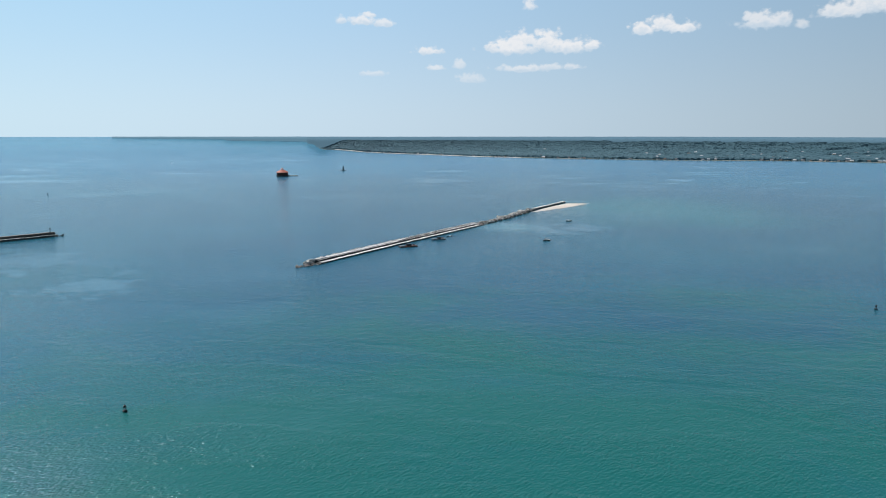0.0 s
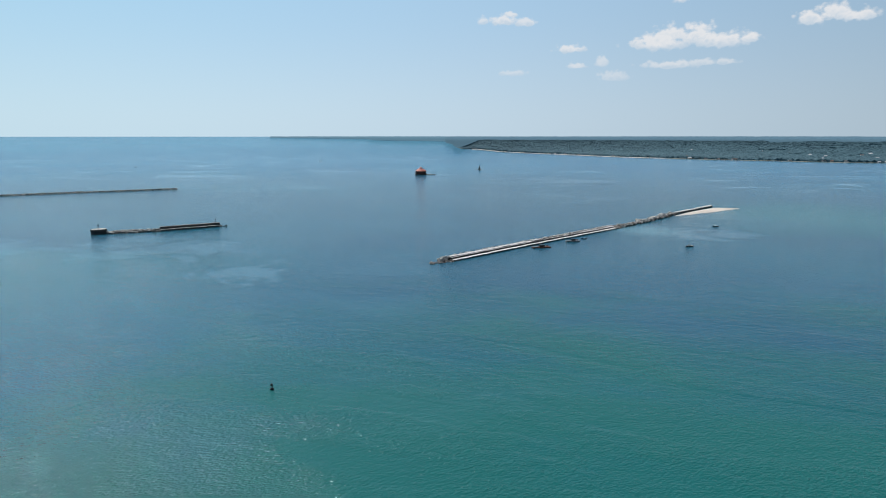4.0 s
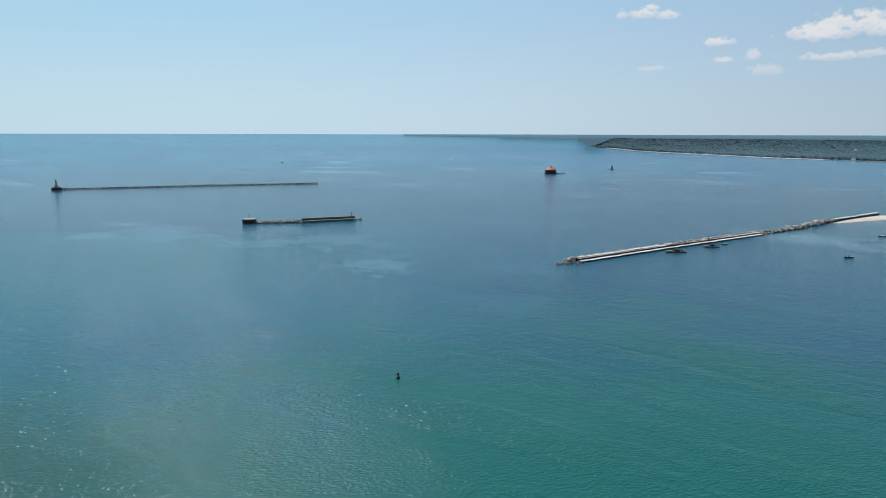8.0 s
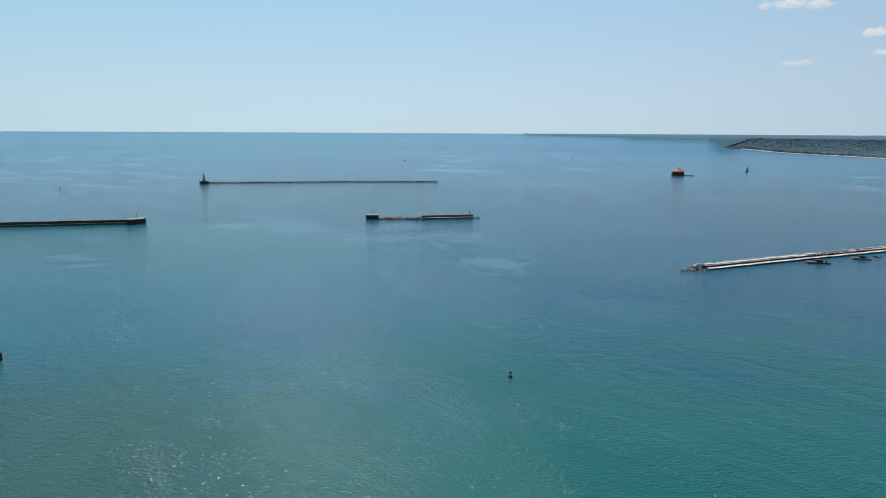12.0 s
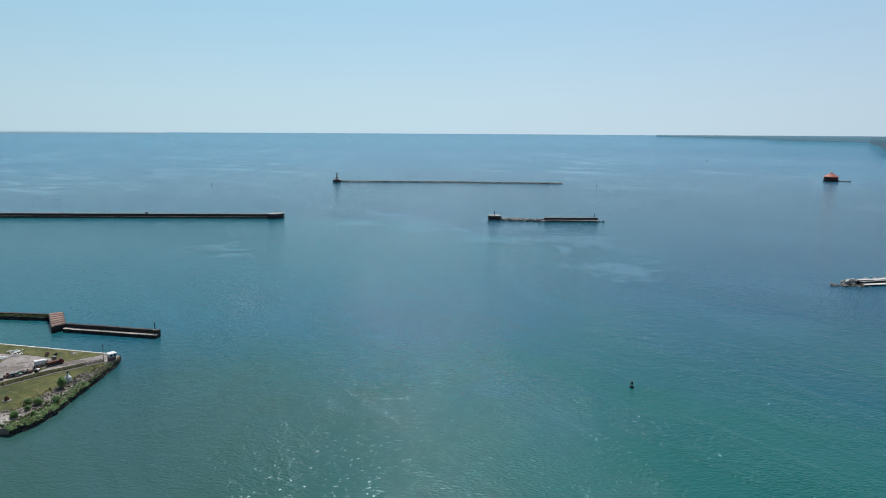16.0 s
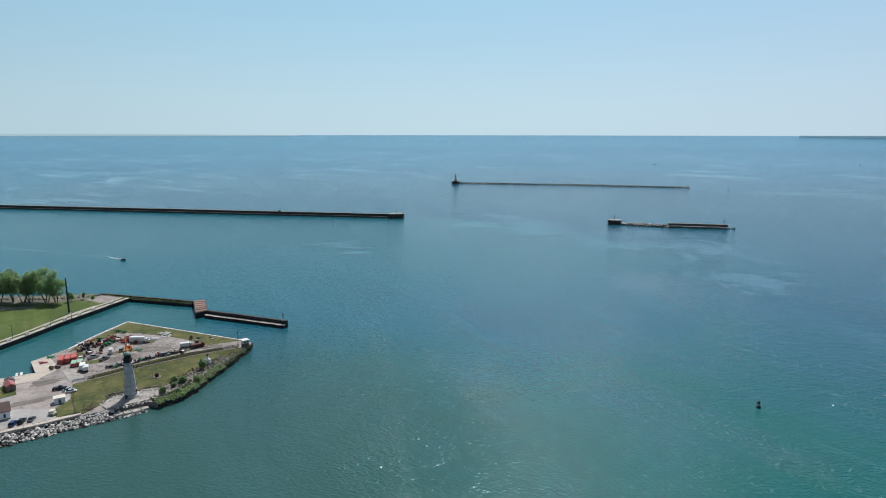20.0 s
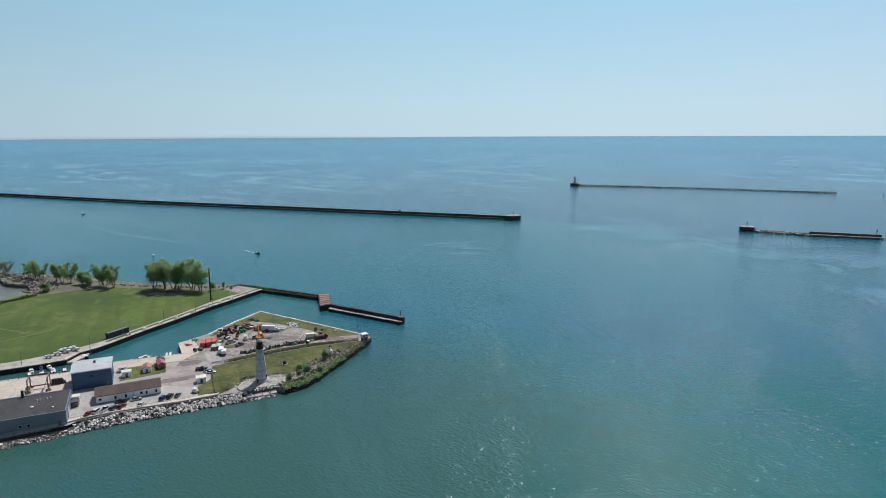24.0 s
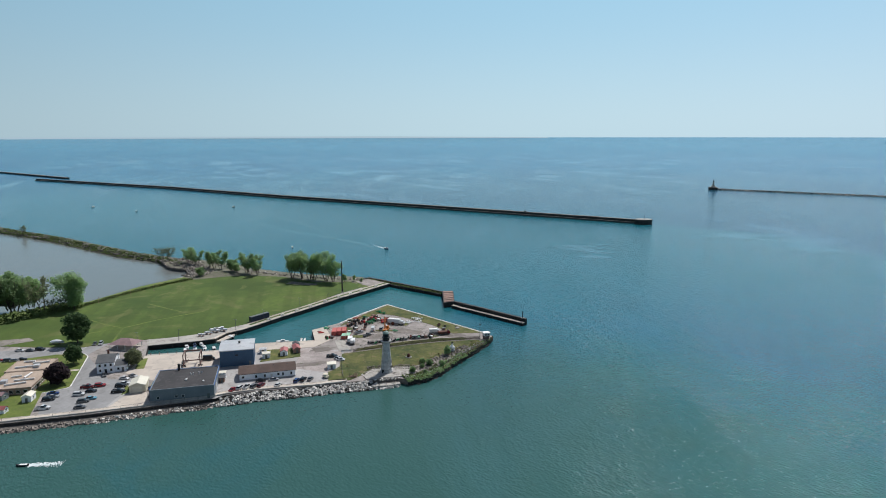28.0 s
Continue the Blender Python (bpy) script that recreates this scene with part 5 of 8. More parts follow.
run_blocks(pier, "wall_block", ROOT[1:], -1.6, 0.4, -2.5, 3.0, 8.0, M_SHEET, 0.0, 51)
run_blocks(pier, "ledge_block", ROOT[1:], -4.5, -1.7, -2.5, 1.9, 8.0, M_SHEET, 0.0, 52)
run_blocks(pier, "wall_block", ROOT[:2], -0.8, 0.8, 0.5, 3.2, 8.0, M_SHEET, 0.0, 58)
leafy("pier_weeds", rubble(ROOT[1:], -4.3, -1.6, 2.0, 2.6, 420, 1.0, 53), M_SCRUB, pier, 54)
HEAD = [(-396.4, 78.2), (-348.3, 112.6)]
run_blocks(pier, "ledge_block", HEAD, 0.0, 2.6, -2.5, 1.9, 6.0, M_SHEET, 0.0, 55, cap=M_PALE)
run_blocks(pier, "wall_block", HEAD, 2.7, 4.7, -2.5, 4.0, 8.0, M_SHEET, 0.0, 56)
cell = part("cell", slab([(-430, 78.6), (-428.4, 86.4), (-400, 81.2), (-398.2, 73.2)], -3, 3.5), M_SHEET, pier)
for i in range(6):
    u, v = i / 6 + 0.015, (i + 1) / 6 - 0.03
    a, b, c, d = Vector((-429.4, 79.2)), Vector((-428.1, 85.8)), Vector((-400.4, 80.7)), Vector((-398.8, 73.7))
    part("plank", slab([tuple(a.lerp(d, u)), tuple(a.lerp(d, v)), tuple(b.lerp(c, v)), tuple(b.lerp(c, u))], 3.4, 3.75), M_TIMBER, pier)
post_light(-351.2, 113.4, 4.0, 4.6, "dark beacon post on the pier head")

quay = setting(thing("quay_wall", pose(0, 0, 0), "dark quay walls with pale coping round the basin", "wall"), "dark quay walls with pale coping round the basin", "wall")


def coping(points, wide=0.9, material=M_CAP, lift=0.28, step=5.0, out=0.25):
    st = stations(points, step)
    for (a, w), (b, _) in zip(st, st[1:]):
        ob = part("coping_stone", boxed(0.02, (b - a).length - 0.02, -out, wide, GROUND - 0.2, GROUND + lift, 0.05), material, quay)
        ob.matrix_basis = pose(a.x, a.y, 0, 0, 0, math.degrees(math.atan2(w.y, w.x)))


def facing(points, step=6.0, thick=0.3):
    """Dark wet piling in front of the ground's edge (the water lies to the right)."""
    st = stations(points, step)
    for (a, w), (b, _) in zip(st, st[1:]):
        ob = part("piling", boxed(0.0, (b - a).length - 0.06, -thick, -0.01, -2.5, GROUND - 0.22), M_SHEET, quay)
        ob.matrix_basis = pose(a.x, a.y, 0, 0, 0, math.degrees(math.atan2(w.y, w.x)))


for line in (KERB[:5], ):
    coping(line, 0.7, M_CAP, 0.3)
    facing(line)
coping([KERB[4], KERB[5]] + DOCK[:3], 0.6, M_PALE, 0.18)
facing([KERB[4], KERB[5]] + DOCK)
coping(QUAY, 1.6, M_PALE, 0.2)
facing([DOCK[-1]] + QUAY)
facing(TIP, 3.0, 0.6)
facing(SOUTH[:6], 6.0, 0.3)
for i, (p, w) in enumerate(stations(QUAY[4:], 13.0)[1:-1]):
    t = thing("mooring_frame", pose(p.x - w.y * 1.0, p.y + w.x * 1.0, GROUND + 0.2, 0, 0, math.degrees(math.atan2(w.y, w.x))), "low white concrete mooring frame on the quay edge", "bollard", "mooring frames on the quay")
    part("foot", boxed(-0.3, 0.3, -0.4, 0.4, 0, 0.9, 0.06), M_CAP, t)
    part("foot", boxed(1.7, 2.3, -0.4, 0.4, 0, 0.9, 0.06), M_CAP, t)
    part("beam", boxed(-0.3, 2.3, -0.25, 0.25, 0.92, 1.15, 0.04), M_CAP, t)

# ---- stone revetment ----
rev = setting(thing("revetment", pose(0, 0, 0), "sloping revetment of large pale quarry stones", "rocks"), "sloping revetment of large pale quarry stones", "rocks")
BIG = [(-268, -52), (-270.5, -38), (-271, -26), (-272, -11), (-273, -1), (-273.5, 14)]
SMALL = [(-254, -165), (-258.5, -134), (-260.8, -104), (-265, -72), (-266, -61), (-268, -52)]
part("bank", bank(SMALL + BIG[1:] + [(-274.5, 26)], ((-0.4, 1.2), (-2.2, 0.5), (-4.6, -0.3), (-8.0, -1.5)), 3, 4.0, 0.25, 8), M_DARKSTONE, rev)


def slope_places(points, o0, o1, z0, z1, count, size, seed):
    rng = random.Random(seed)
    st = stations(points, 1.0)
    out = []
    for _ in range(count):
        p, w = st[rng.randrange(len(st))]
        u = rng.random()
        q = p + Vector((-w.y, w.x, 0)) * (o0 + (o1 - o0) * u)
        out.append((q.x, q.y, z0 + (z1 - z0) * u + rng.uniform(-0.15, 0.2), size))
    return out


stone_parts(slope_places(BIG, 0.4, -4.6, 2.3, 0.3, 300, 0.98, 61), rev, STONES, "stone", 62)
heap("lower_stones", slope_places(BIG, 0.2, -5.0, 2.1, 0.2, 330, 0.85, 63), M_STONE, rev, 64)
# blackened filler paints the shadow in the gaps of the slope
heap("gaps_between_stones", slope_places(BIG, 0.5, -5.2, 1.7, -0.4, 460, 1.3, 65), M_WET_SHADE, rev, 66)
heap("brown_stones", slope_places(SMALL, -1.6, -4.6, 0.7, -0.1, 420, 1.05, 67), M_DARKSTONE, rev, 68)
stone_parts(slope_places(SMALL[2:], -1.8, -4.8, 0.8, -0.1, 90, 1.0, 69), rev, STONES, "stone", 70)
heap("foot_stones", slope_places([(-273.5, 14), (-274, 26)], -1.5, -5.0, 0.9, -0.2, 60, 1.3, 71), M_STONE, rev, 72)
run_blocks(rev, "toe_block", [(-270.5, 14.5), (-271.3, 27.5)], -1.0, 1.6, -1.5, 1.3, 3.3, M_CONCRETE, 0.0, 73)
heap("tip_stones", slope_places(TIP[:7], 0.1, -1.2, 1.5, -0.3, 170, 1.0, 74), M_WET_SHADE, rev, 75)
heap("scree", [(x, y, GROUND + 0.15, s) for x, y, s in [(-283 + 8.5 * math.cos(a * 2.4) * (a / 160) ** 0.5 + 2.0, 21.5 + 11 * math.sin(a * 2.4) * (a / 160) ** 0.5, 0.45 + 0.4 * ((a * 7) % 5) / 5) for a in range(160)]], M_STONE, rev, 77)
layer("lighthouse_mound", [(-287.5, 17), (-288, 29), (-286.5, 34), (-281, 37), (-275.5, 31), (-275.2, 22), (-275, 12), (-279, 11), (-284, 13)], 0.5, M_SCREE, "pale gravel mound round the lighthouse foot", "gravel")
layer("rock_slope", [(-287, 35), (-289, 40), (-293, 47), (-301, 58), (-309, 68), (-314, 74), (-309, 73), (-299, 64), (-287, 52.5), (-279, 44), (-277, 38), (-281, 36)], 0.35, M_SHINGLE, "stony bank with weeds at the point", "bank")

wall = setting(thing("sea_wall", pose(0, 0, 0), "low pale sea wall with a rail along the channel", "wall"), "low pale sea wall with a rail along the channel", "wall")
for (a, w), (b, _) in zip(*(lambda s: (s, s[1:]))(stations([(-254.5, -165), (-259.3, -134), (-261.6, -104), (-265.8, -72), (-267, -61), (-270.8, -50), (-272.7, -38), (-273, -11), (-274.6, 3)], 6.0))):
    ob = part("wall_panel", boxed(0.02, (b - a).length - 0.02, -0.05, 0.6, GROUND - 0.3, GROUND + 0.55, 0.05), M_CONCRETE, wall)
    ob.matrix_basis = pose(a.x, a.y, 0, 0, 0, math.degrees(math.atan2(w.y, w.x)))
    ob = part("rail_post", turned(((0.05, GROUND + 0.5), (0.05, GROUND + 1.5)), 6), M_STEELPOST, wall)
    ob.matrix_basis = pose(a.x, a.y, 0, 0, 0, 0) @ pose(-0.25, 0, 0)
    ob = part("rail", boxed(0, (b - a).length, 0.18, 0.26, GROUND + 1.42, GROUND + 1.5), M_STEELPOST, wall)
    ob.matrix_basis = pose(a.x, a.y, 0, 0, 0, math.degrees(math.atan2(w.y, w.x)))

# ---- buildings: local x runs along the channel front, local y away from it ----
M_GREYWALL = surface("grey_blue_metal_wall", (0.25, 0.28, 0.30), (0.19, 0.215, 0.235), 0.6, 0.15, 2.0, 0.0, 0.1, 0.05, False)
M_BLUETRIM = paint("blue_trim", (0.035, 0.13, 0.38), 0.45)
M_DARKROOF = surface("dark_membrane_roof", (0.060, 0.056, 0.056), (0.038, 0.036, 0.037), 0.85, 0.12, 1.0, 0.2, stain=(0.085, 0.08, 0.08), place=False)
M_BLUEWALL = surface("deep_blue_metal_wall", (0.045, 0.105, 0.185), (0.032, 0.078, 0.145), 0.5, 0.15, 2.0, 0.0, 0.1, 0.05, False)
M_PALEROOF = surface("pale_metal_roof", (0.56, 0.57, 0.57), (0.45, 0.46, 0.47), 0.45, 0.1, 1.2, 0.0, 0.2, 0.04, False, stain=(0.38, 0.38, 0.38))
M_WHITEWALL = surface("white_clapboard", (0.90, 0.91, 0.92), (0.83, 0.84, 0.86), 0.7, 0.3, 4.0, 0.1, 0.0, 0.04, False)
M_BROWNROOF = surface("brown_shingle_roof", (0.125, 0.085, 0.070), (0.085, 0.058, 0.048), 0.9, 0.2, 1.5, 0.3, place=False)
M_CREAM = surface("cream_siding", (0.70, 0.64, 0.50), (0.58, 0.53, 0.42), 0.7, 0.3, 3.0, 0.0, 0.0, 0.04, False)
M_CREAMROOF = surface("cream_metal_roof", (0.74, 0.70, 0.58), (0.62, 0.58, 0.48), 0.5, 0.3, 3.0, 0.0, 0.1, 0.04, False)
M_GREYROOF = surface("slate_grey_roof", (0.11, 0.115, 0.12), (0.075, 0.078, 0.082), 0.85, 0.3, 2.0, 0.2, place=False)
M_PINKROOF = surface("mauve_shingle_roof", (0.30, 0.20, 0.20), (0.22, 0.15, 0.15), 0.9, 0.3, 2.0, 0.2, place=False)
M_BEIGEROOF = surface("beige_gravel_roof", (0.46, 0.365, 0.285), (0.36, 0.28, 0.22), 0.95, 0.12, 1.2, 0.2, place=False, stain=(0.27, 0.215, 0.175))
M_REDROOF = surface("red_metal_roof", (0.40, 0.13, 0.12), (0.30, 0.10, 0.095), 0.55, 0.4, 2.0, 0.0, 0.1, 0.1, False)


def window(parent, x, y, z, wide, high, axis="x", frame_material=M_WHITE, name="window"):
    """A framed pane standing a little proud of a wall in the x-z plane (axis x) or the y-z plane."""
    turn = pose(x, y, z, 0, 0, 0 if axis == "x" else 90)
    bm = bmesh.new()
    box(bm, -wide / 2 - 0.1, wide / 2 + 0.1, -0.06, 0.05, -0.1, 0.0)
    box(bm, -wide / 2 - 0.1, wide / 2 + 0.1, -0.06, 0.05, high, high + 0.1)
    box(bm, -wide / 2 - 0.1, -wide / 2, -0.06, 0.05, 0.0, high)
    box(bm, wide / 2, wide / 2 + 0.1, -0.06, 0.05, 0.0, high)
    f = part(name, bm, frame_material, parent)
    f.matrix_basis = turn
    part("pane", boxed(-wide / 2, wide / 2, -0.02, 0.03, 0, high), M_GLASS, f)
    return f


def door(parent, x, y, z, wide, high, axis="x", material=M_STEELPOST):
    d = part("door", boxed(-wide / 2, wide / 2, -0.07, 0.04, 0, high, 0.02), material, parent)
    d.matrix_basis = pose(x, y, z, 0, 0, 0 if axis == "x" else 90)
    part("handle", boxed(wide * 0.3, wide * 0.36, -0.14, -0.07, 1.0, 1.12), M_BLACK, d)
    return d


def wall_box(parent, L, D, H, material, seams=0.0, seam_material=None):
    bm = bmesh.new()
    box(bm, 0, L, 0, D, 0, H)
    w = part("wall", bm, material, parent)
    if seams:
        for i in range(1, int(L / seams)):
            part("wall_rib", boxed(i * seams - 0.05, i * seams + 0.05, -0.06, -0.003, 0.1, H - 0.1), seam_material or material, w)
    return w


def gable(parent, L, D, eave, ridge, material, over=0.4, along_x=True, wall_material=None):
    """A gabled roof of two thick slopes, and its gable walls."""
    m = Matrix.Identity(4) if along_x else pose(0, 0, 0, 0, 0, 90) @ pose(0, 0, 0)
    l, d = (L, D) if along_x else (D, L)
    for side in (0, 1):
        bm = bmesh.new()
        y0, y1 = (-over, d / 2) if side == 0 else (d + over, d / 2)
        drop = (ridge - eave) * over / (d / 2)
        z0 = eave - drop
        quad = [(-over, y0, z0), (l + over, y0, z0), (l + over, y1, ridge), (-over, y1, ridge)]
        low = [bm.verts.new(c) for c in quad]
        top = [bm.verts.new((x, y, z + 0.22)) for x, y, z in quad]
        bm.faces.new(low[::-1])
        bm.faces.new(top)
        for i in range(4):
            bm.faces.new((low[i], low[(i + 1) % 4], top[(i + 1) % 4], top[i]))
        bmesh.ops.recalc_face_normals(bm, faces=list(bm.faces))
        if not along_x:
            bmesh.ops.transform(bm, matrix=Matrix(((0, 1, 0, 0), (1, 0, 0, 0), (0, 0, 1, 0), (0, 0, 0, 1))), verts=list(bm.verts))
            bmesh.ops.recalc_face_normals(bm, faces=list(bm.faces))
        part("roof_slope", bm, material, parent)
    if wall_material:
        for x in (0.0, l - 0.2):
            bm = bmesh.new()
            tri = [(x, 0, eave), (x, d, eave), (x, d / 2, ridge)]
            a = [bm.verts.new(c) for c in tri]
            b = [bm.verts.new((c[0] + 0.2, c[1], c[2])) for c in tri]
            bm.faces.new(a)
            bm.faces.new(b[::-1])
            for i in range(3):
                bm.faces.new((a[i], b[i], b[(i + 1) % 3], a[(i + 1) % 3]))
            if not along_x:
                bmesh.ops.transform(bm, matrix=Matrix(((0, 1, 0, 0), (1, 0, 0, 0), (0, 0, 1, 0), (0, 0, 0, 1))), verts=list(bm.verts))
            bmesh.ops.recalc_face_normals(bm, faces=list(bm.faces))
            part("gable_wall", bm, wall_material, parent)


def site(x, y, turn=93, lift=0.0):
    return pose(x, y, GROUND + lift, 0, 0, turn)


def parapet(parent, L, D, z, high, material, thick=0.3):
    for a in ((0, L, 0, thick), (0, L, D - thick, D), (0, thick, thick, D - thick), (L - thick, L, thick, D - thick)):
        part("parapet", boxed(*a, z, z + high), material, parent)


# grey warehouse by the channel
t = thing("warehouse", site(-267.1, -80.4), "large grey-blue metal warehouse with a flat dark roof", "warehouse")
wall_box(t, 26.0, 23.5, 5.5, M_GREYWALL, 2.0)
part("roof", boxed(0.35, 25.65, 0.35, 23.15, 5.5, 5.62), M_DARKROOF, t)
parapet(t, 26.0, 23.5, 5.5, 0.35, M_GREYWALL)
part("fascia", boxed(-0.14, 0.0, -0.1, 23.6, 4.9, 5.9), M_BLUETRIM, t, "bright blue metal fascia")
part("fascia", boxed(0, 26, 23.5, 23.64, 5.0, 5.92), M_BLUETRIM, t, "bright blue metal fascia")
part("fascia", boxed(26.0, 26.12, -0.1, 23.6, 5.1, 5.9), M_BLUETRIM, t, "bright blue metal fascia")
part("base_course", boxed(-0.06, 26.06, -0.09, -0.004, 0, 0.9), M_CONCRETE, t)
for x in (3.2, 10.5, 13.2):
    window(t, x, -0.07, 1.6, 1.1, 1.0)
door(t, 23.5, -0.08, 0, 1.1, 2.1)
roll = part("roller_door", boxed(26.02, 26.1, 6.0, 10.5, 0, 4.2), M_STEELPOST, t)
for i in range(9):
    part("door_slat", boxed(26.11, 26.15, 6.05, 10.45, 0.1 + i * 0.45, 0.48 + i * 0.45), M_PALEROOF, roll)
for x, y, r, h in ((13.5, 9.0, 0.5, 0.7), (14.6, 15.0, 0.22, 1.1), (15.6, 15.3, 0.22, 1.1), (18.0, 16.0, 0.22, 1.1), (19.2, 16.2, 0.22, 1.1), (21.0, 6.0, 0.35, 0.5)):
    part("roof_vent", turned(((r, 5.6), (r, 5.6 + h * 0.7), (r * 1.4, 5.6 + h * 0.75), (r * 0.5, 5.6 + h)), 10, pose(x, y, 0)), M_WHITE, t)
part("chimney", turned(((0.5, 5.6), (0.5, 8.6), (0.55, 8.7)), 10, pose(8.6, 22.3, 0)), M_BLACK, t)

# blue boat shed
t = thing("boat_shed", site(-305.5, -57.4), "tall deep blue metal boat shed with a pale roof", "shed")
wall_box(t, 16.0, 16.0, 8.2, M_BLUEWALL, 1.6)
gable(t, 16.0, 16.0, 8.2, 9.0, M_PALEROOF, 0.35, True, M_BLUEWALL)
for i in range(11):
    bm = bmesh.new()
    rod(bm, (0.2 + i * 1.56, -0.3, 8.42), (0.2 + i * 1.56, 7.95, 9.24), 0.06, 4)
    part("roof_seam", bm, M_PALEROOF, t)
part("roof_vent", turned(((0.45, 8.9), (0.45, 9.8), (0.7, 9.85), (0.3, 10.2)), 10, pose(9.0, 8.0, 0)), M_BLACK, t)
part("sign_plate", boxed(7.2, 8.6, -0.12, -0.07, 5.2, 6.0), M_BLACK, t)
roll = part("roller_door", boxed(5.6, 10.4, -0.1, -0.065, 0, 4.6), M_BLUEWALL, t)
for i in range(9):
    part("door_slat", boxed(5.65, 10.35, -0.15, -0.105, 0.1 + i * 0.49, 0.52 + i * 0.49), M_BLUEWALL, roll)
door(t, 14.2, -0.08, 0, 1.0, 2.1)
part("gutter", boxed(-0.3, 16.3, -0.5, -0.36, 8.0, 8.2), M_PALEROOF, t)

# long white shed with a brown roof
t = thing("boathouse", site(-284.9, -45.9, 94.5), "long low white building with a brown shingle roof", "building")
wall_box(t, 25.3, 11.0, 3.3, M_WHITEWALL)
gable(t, 25.3, 11.0, 3.3, 5.0, M_BROWNROOF, 0.45, True, M_WHITEWALL)
for x in (1.6, 17.5):
    window(t, x, -0.03, 1.3, 1.0, 1.0)
for x in (7.4, 11.4, 19.6, 23.4):
    window(t, x, -0.03, 0.9, 0.75, 1.4)
door(t, 14.4, -0.05, 0, 1.0, 2.1, "x", M_WHITE)
part("base_course", boxed(-0.05, 25.35, -0.05, -0.004, 0, 0.35), M_CONCRETE, t)
window(t, 25.36, 5.5, 1.3, 1.4, 1.0, "y")
for i in range(4):
    part("roof_vent", turned(((0.14, 0), (0.14, 0.5)), 6, pose(3 + i * 6.3, 4.2, 4.7)), M_STEELPOST, t)

# cream garage
t = thing("garage", site(-280.0, -92.1, 95), "cream metal garage with a broad door", "garage")
wall_box(t, 6.6, 9.0, 3.4, M_CREAM, 1.1)
gable(t, 6.6, 9.0, 3.4, 4.5, M_CREAMROOF, 0.3, False, M_CREAM)
d = part("garage_door", boxed(1.3, 5.3, -0.09, -0.02, 0, 2.9), M_CREAMROOF, t)
for i in range(5):
    part("door_panel", boxed(1.4, 5.2, -0.13, -0.095, 0.1 + i * 0.56, 0.58 + i * 0.56), M_CREAMROOF, d)
door(t, 6.62, 7.0, 0, 1.0, 2.1, "y", M_WHITE)

# two-storey house with its annex
t = thing("house", site(-307.9, -114.0, 95), "two-storey white house with a grey roof and annex", "house")
wall_box(t, 7.6, 12.5, 5.3, M_WHITEWALL)
gable(t, 7.6, 12.5, 5.3, 7.4, M_GREYROOF, 0.4, True, M_WHITEWALL)
for x in (1.4, 3.8, 6.2):
    window(t, x, -0.03, 3.4, 0.9, 1.2)
for x in (1.4, 6.2):
    window(t, x, -0.03, 0.9, 0.9, 1.2)
door(t, 3.8, -0.05, 0, 1.0, 2.1, "x", M_BLACK)
for y in (2.5, 6.2, 10.0):
    window(t, 7.64, y, 3.4, 0.9, 1.2, "y")
part("chimney", boxed(3.2, 4.0, 8.6, 9.4, 6.6, 8.6, 0.04), M_RUST, t)
part("annex_wall", boxed(7.62, 12.6, 0.6, 9.4, 0, 3.1), M_WHITEWALL, t)
bm = bmesh.new()
q = [(7.4, 0.2, 3.1), (13.0, 0.2, 3.1), (13.0, 9.8, 3.1), (7.4, 9.8, 3.1)]
r = [(7.62, 3.6, 4.6), (10.2, 3.6, 4.6), (10.2, 6.4, 4.6), (7.62, 6.4, 4.6)]
lo, hi = [bm.verts.new(c) for c in q], [bm.verts.new(c) for c in r]
bm.faces.new(lo[::-1])
bm.faces.new(hi)
for i in range(4):
    bm.faces.new((lo[i], lo[(i + 1) % 4], hi[(i + 1) % 4], hi[i]))
part("annex_roof", bm, M_GREYROOF, t)
window(t, 9.2, 0.56, 1.0, 0.9, 1.1)
door(t, 11.2, 0.55, 0, 1.0, 2.1)

# open pavilion with a mauve roof
t = thing("pavilion", site(-344.5, -119.0, 70), "open pavilion with a faded mauve hip roof", "pavilion")
bm = bmesh.new()
q = [(-0.8, -0.8, 3.0), (13.8, -0.8, 3.0), (13.8, 8.8, 3.0), (-0.8, 8.8, 3.0)]
r = [(4.0, 3.9, 5.4), (9.0, 3.9, 5.4), (9.0, 4.1, 5.4), (4.0, 4.1, 5.4)]
lo, hi = [bm.verts.new(c) for c in q], [bm.verts.new(c) for c in r]
bm.faces.new(lo[::-1])
bm.faces.new(hi)
for i in range(4):
    bm.faces.new((lo[i], lo[(i + 1) % 4], hi[(i + 1) % 4], hi[i]))
part("roof", bm, M_PINKROOF, t)
for x in (0, 4.3, 8.7, 13):
    for y in (0, 8):
        part("post", boxed(x - 0.12, x + 0.12, y - 0.12, y + 0.12, 0, 3.0), M_WHITE, t)
part("slab", boxed(-0.5, 13.5, -0.5, 8.5, 0.0, 0.16), M_PALE, t)

# low flat-roofed offices
M_BRICK = surface("tan_brick", (0.34, 0.25, 0.19), (0.26, 0.19, 0.15), 0.85, 0.3, 3.0, 0.3, place=False)


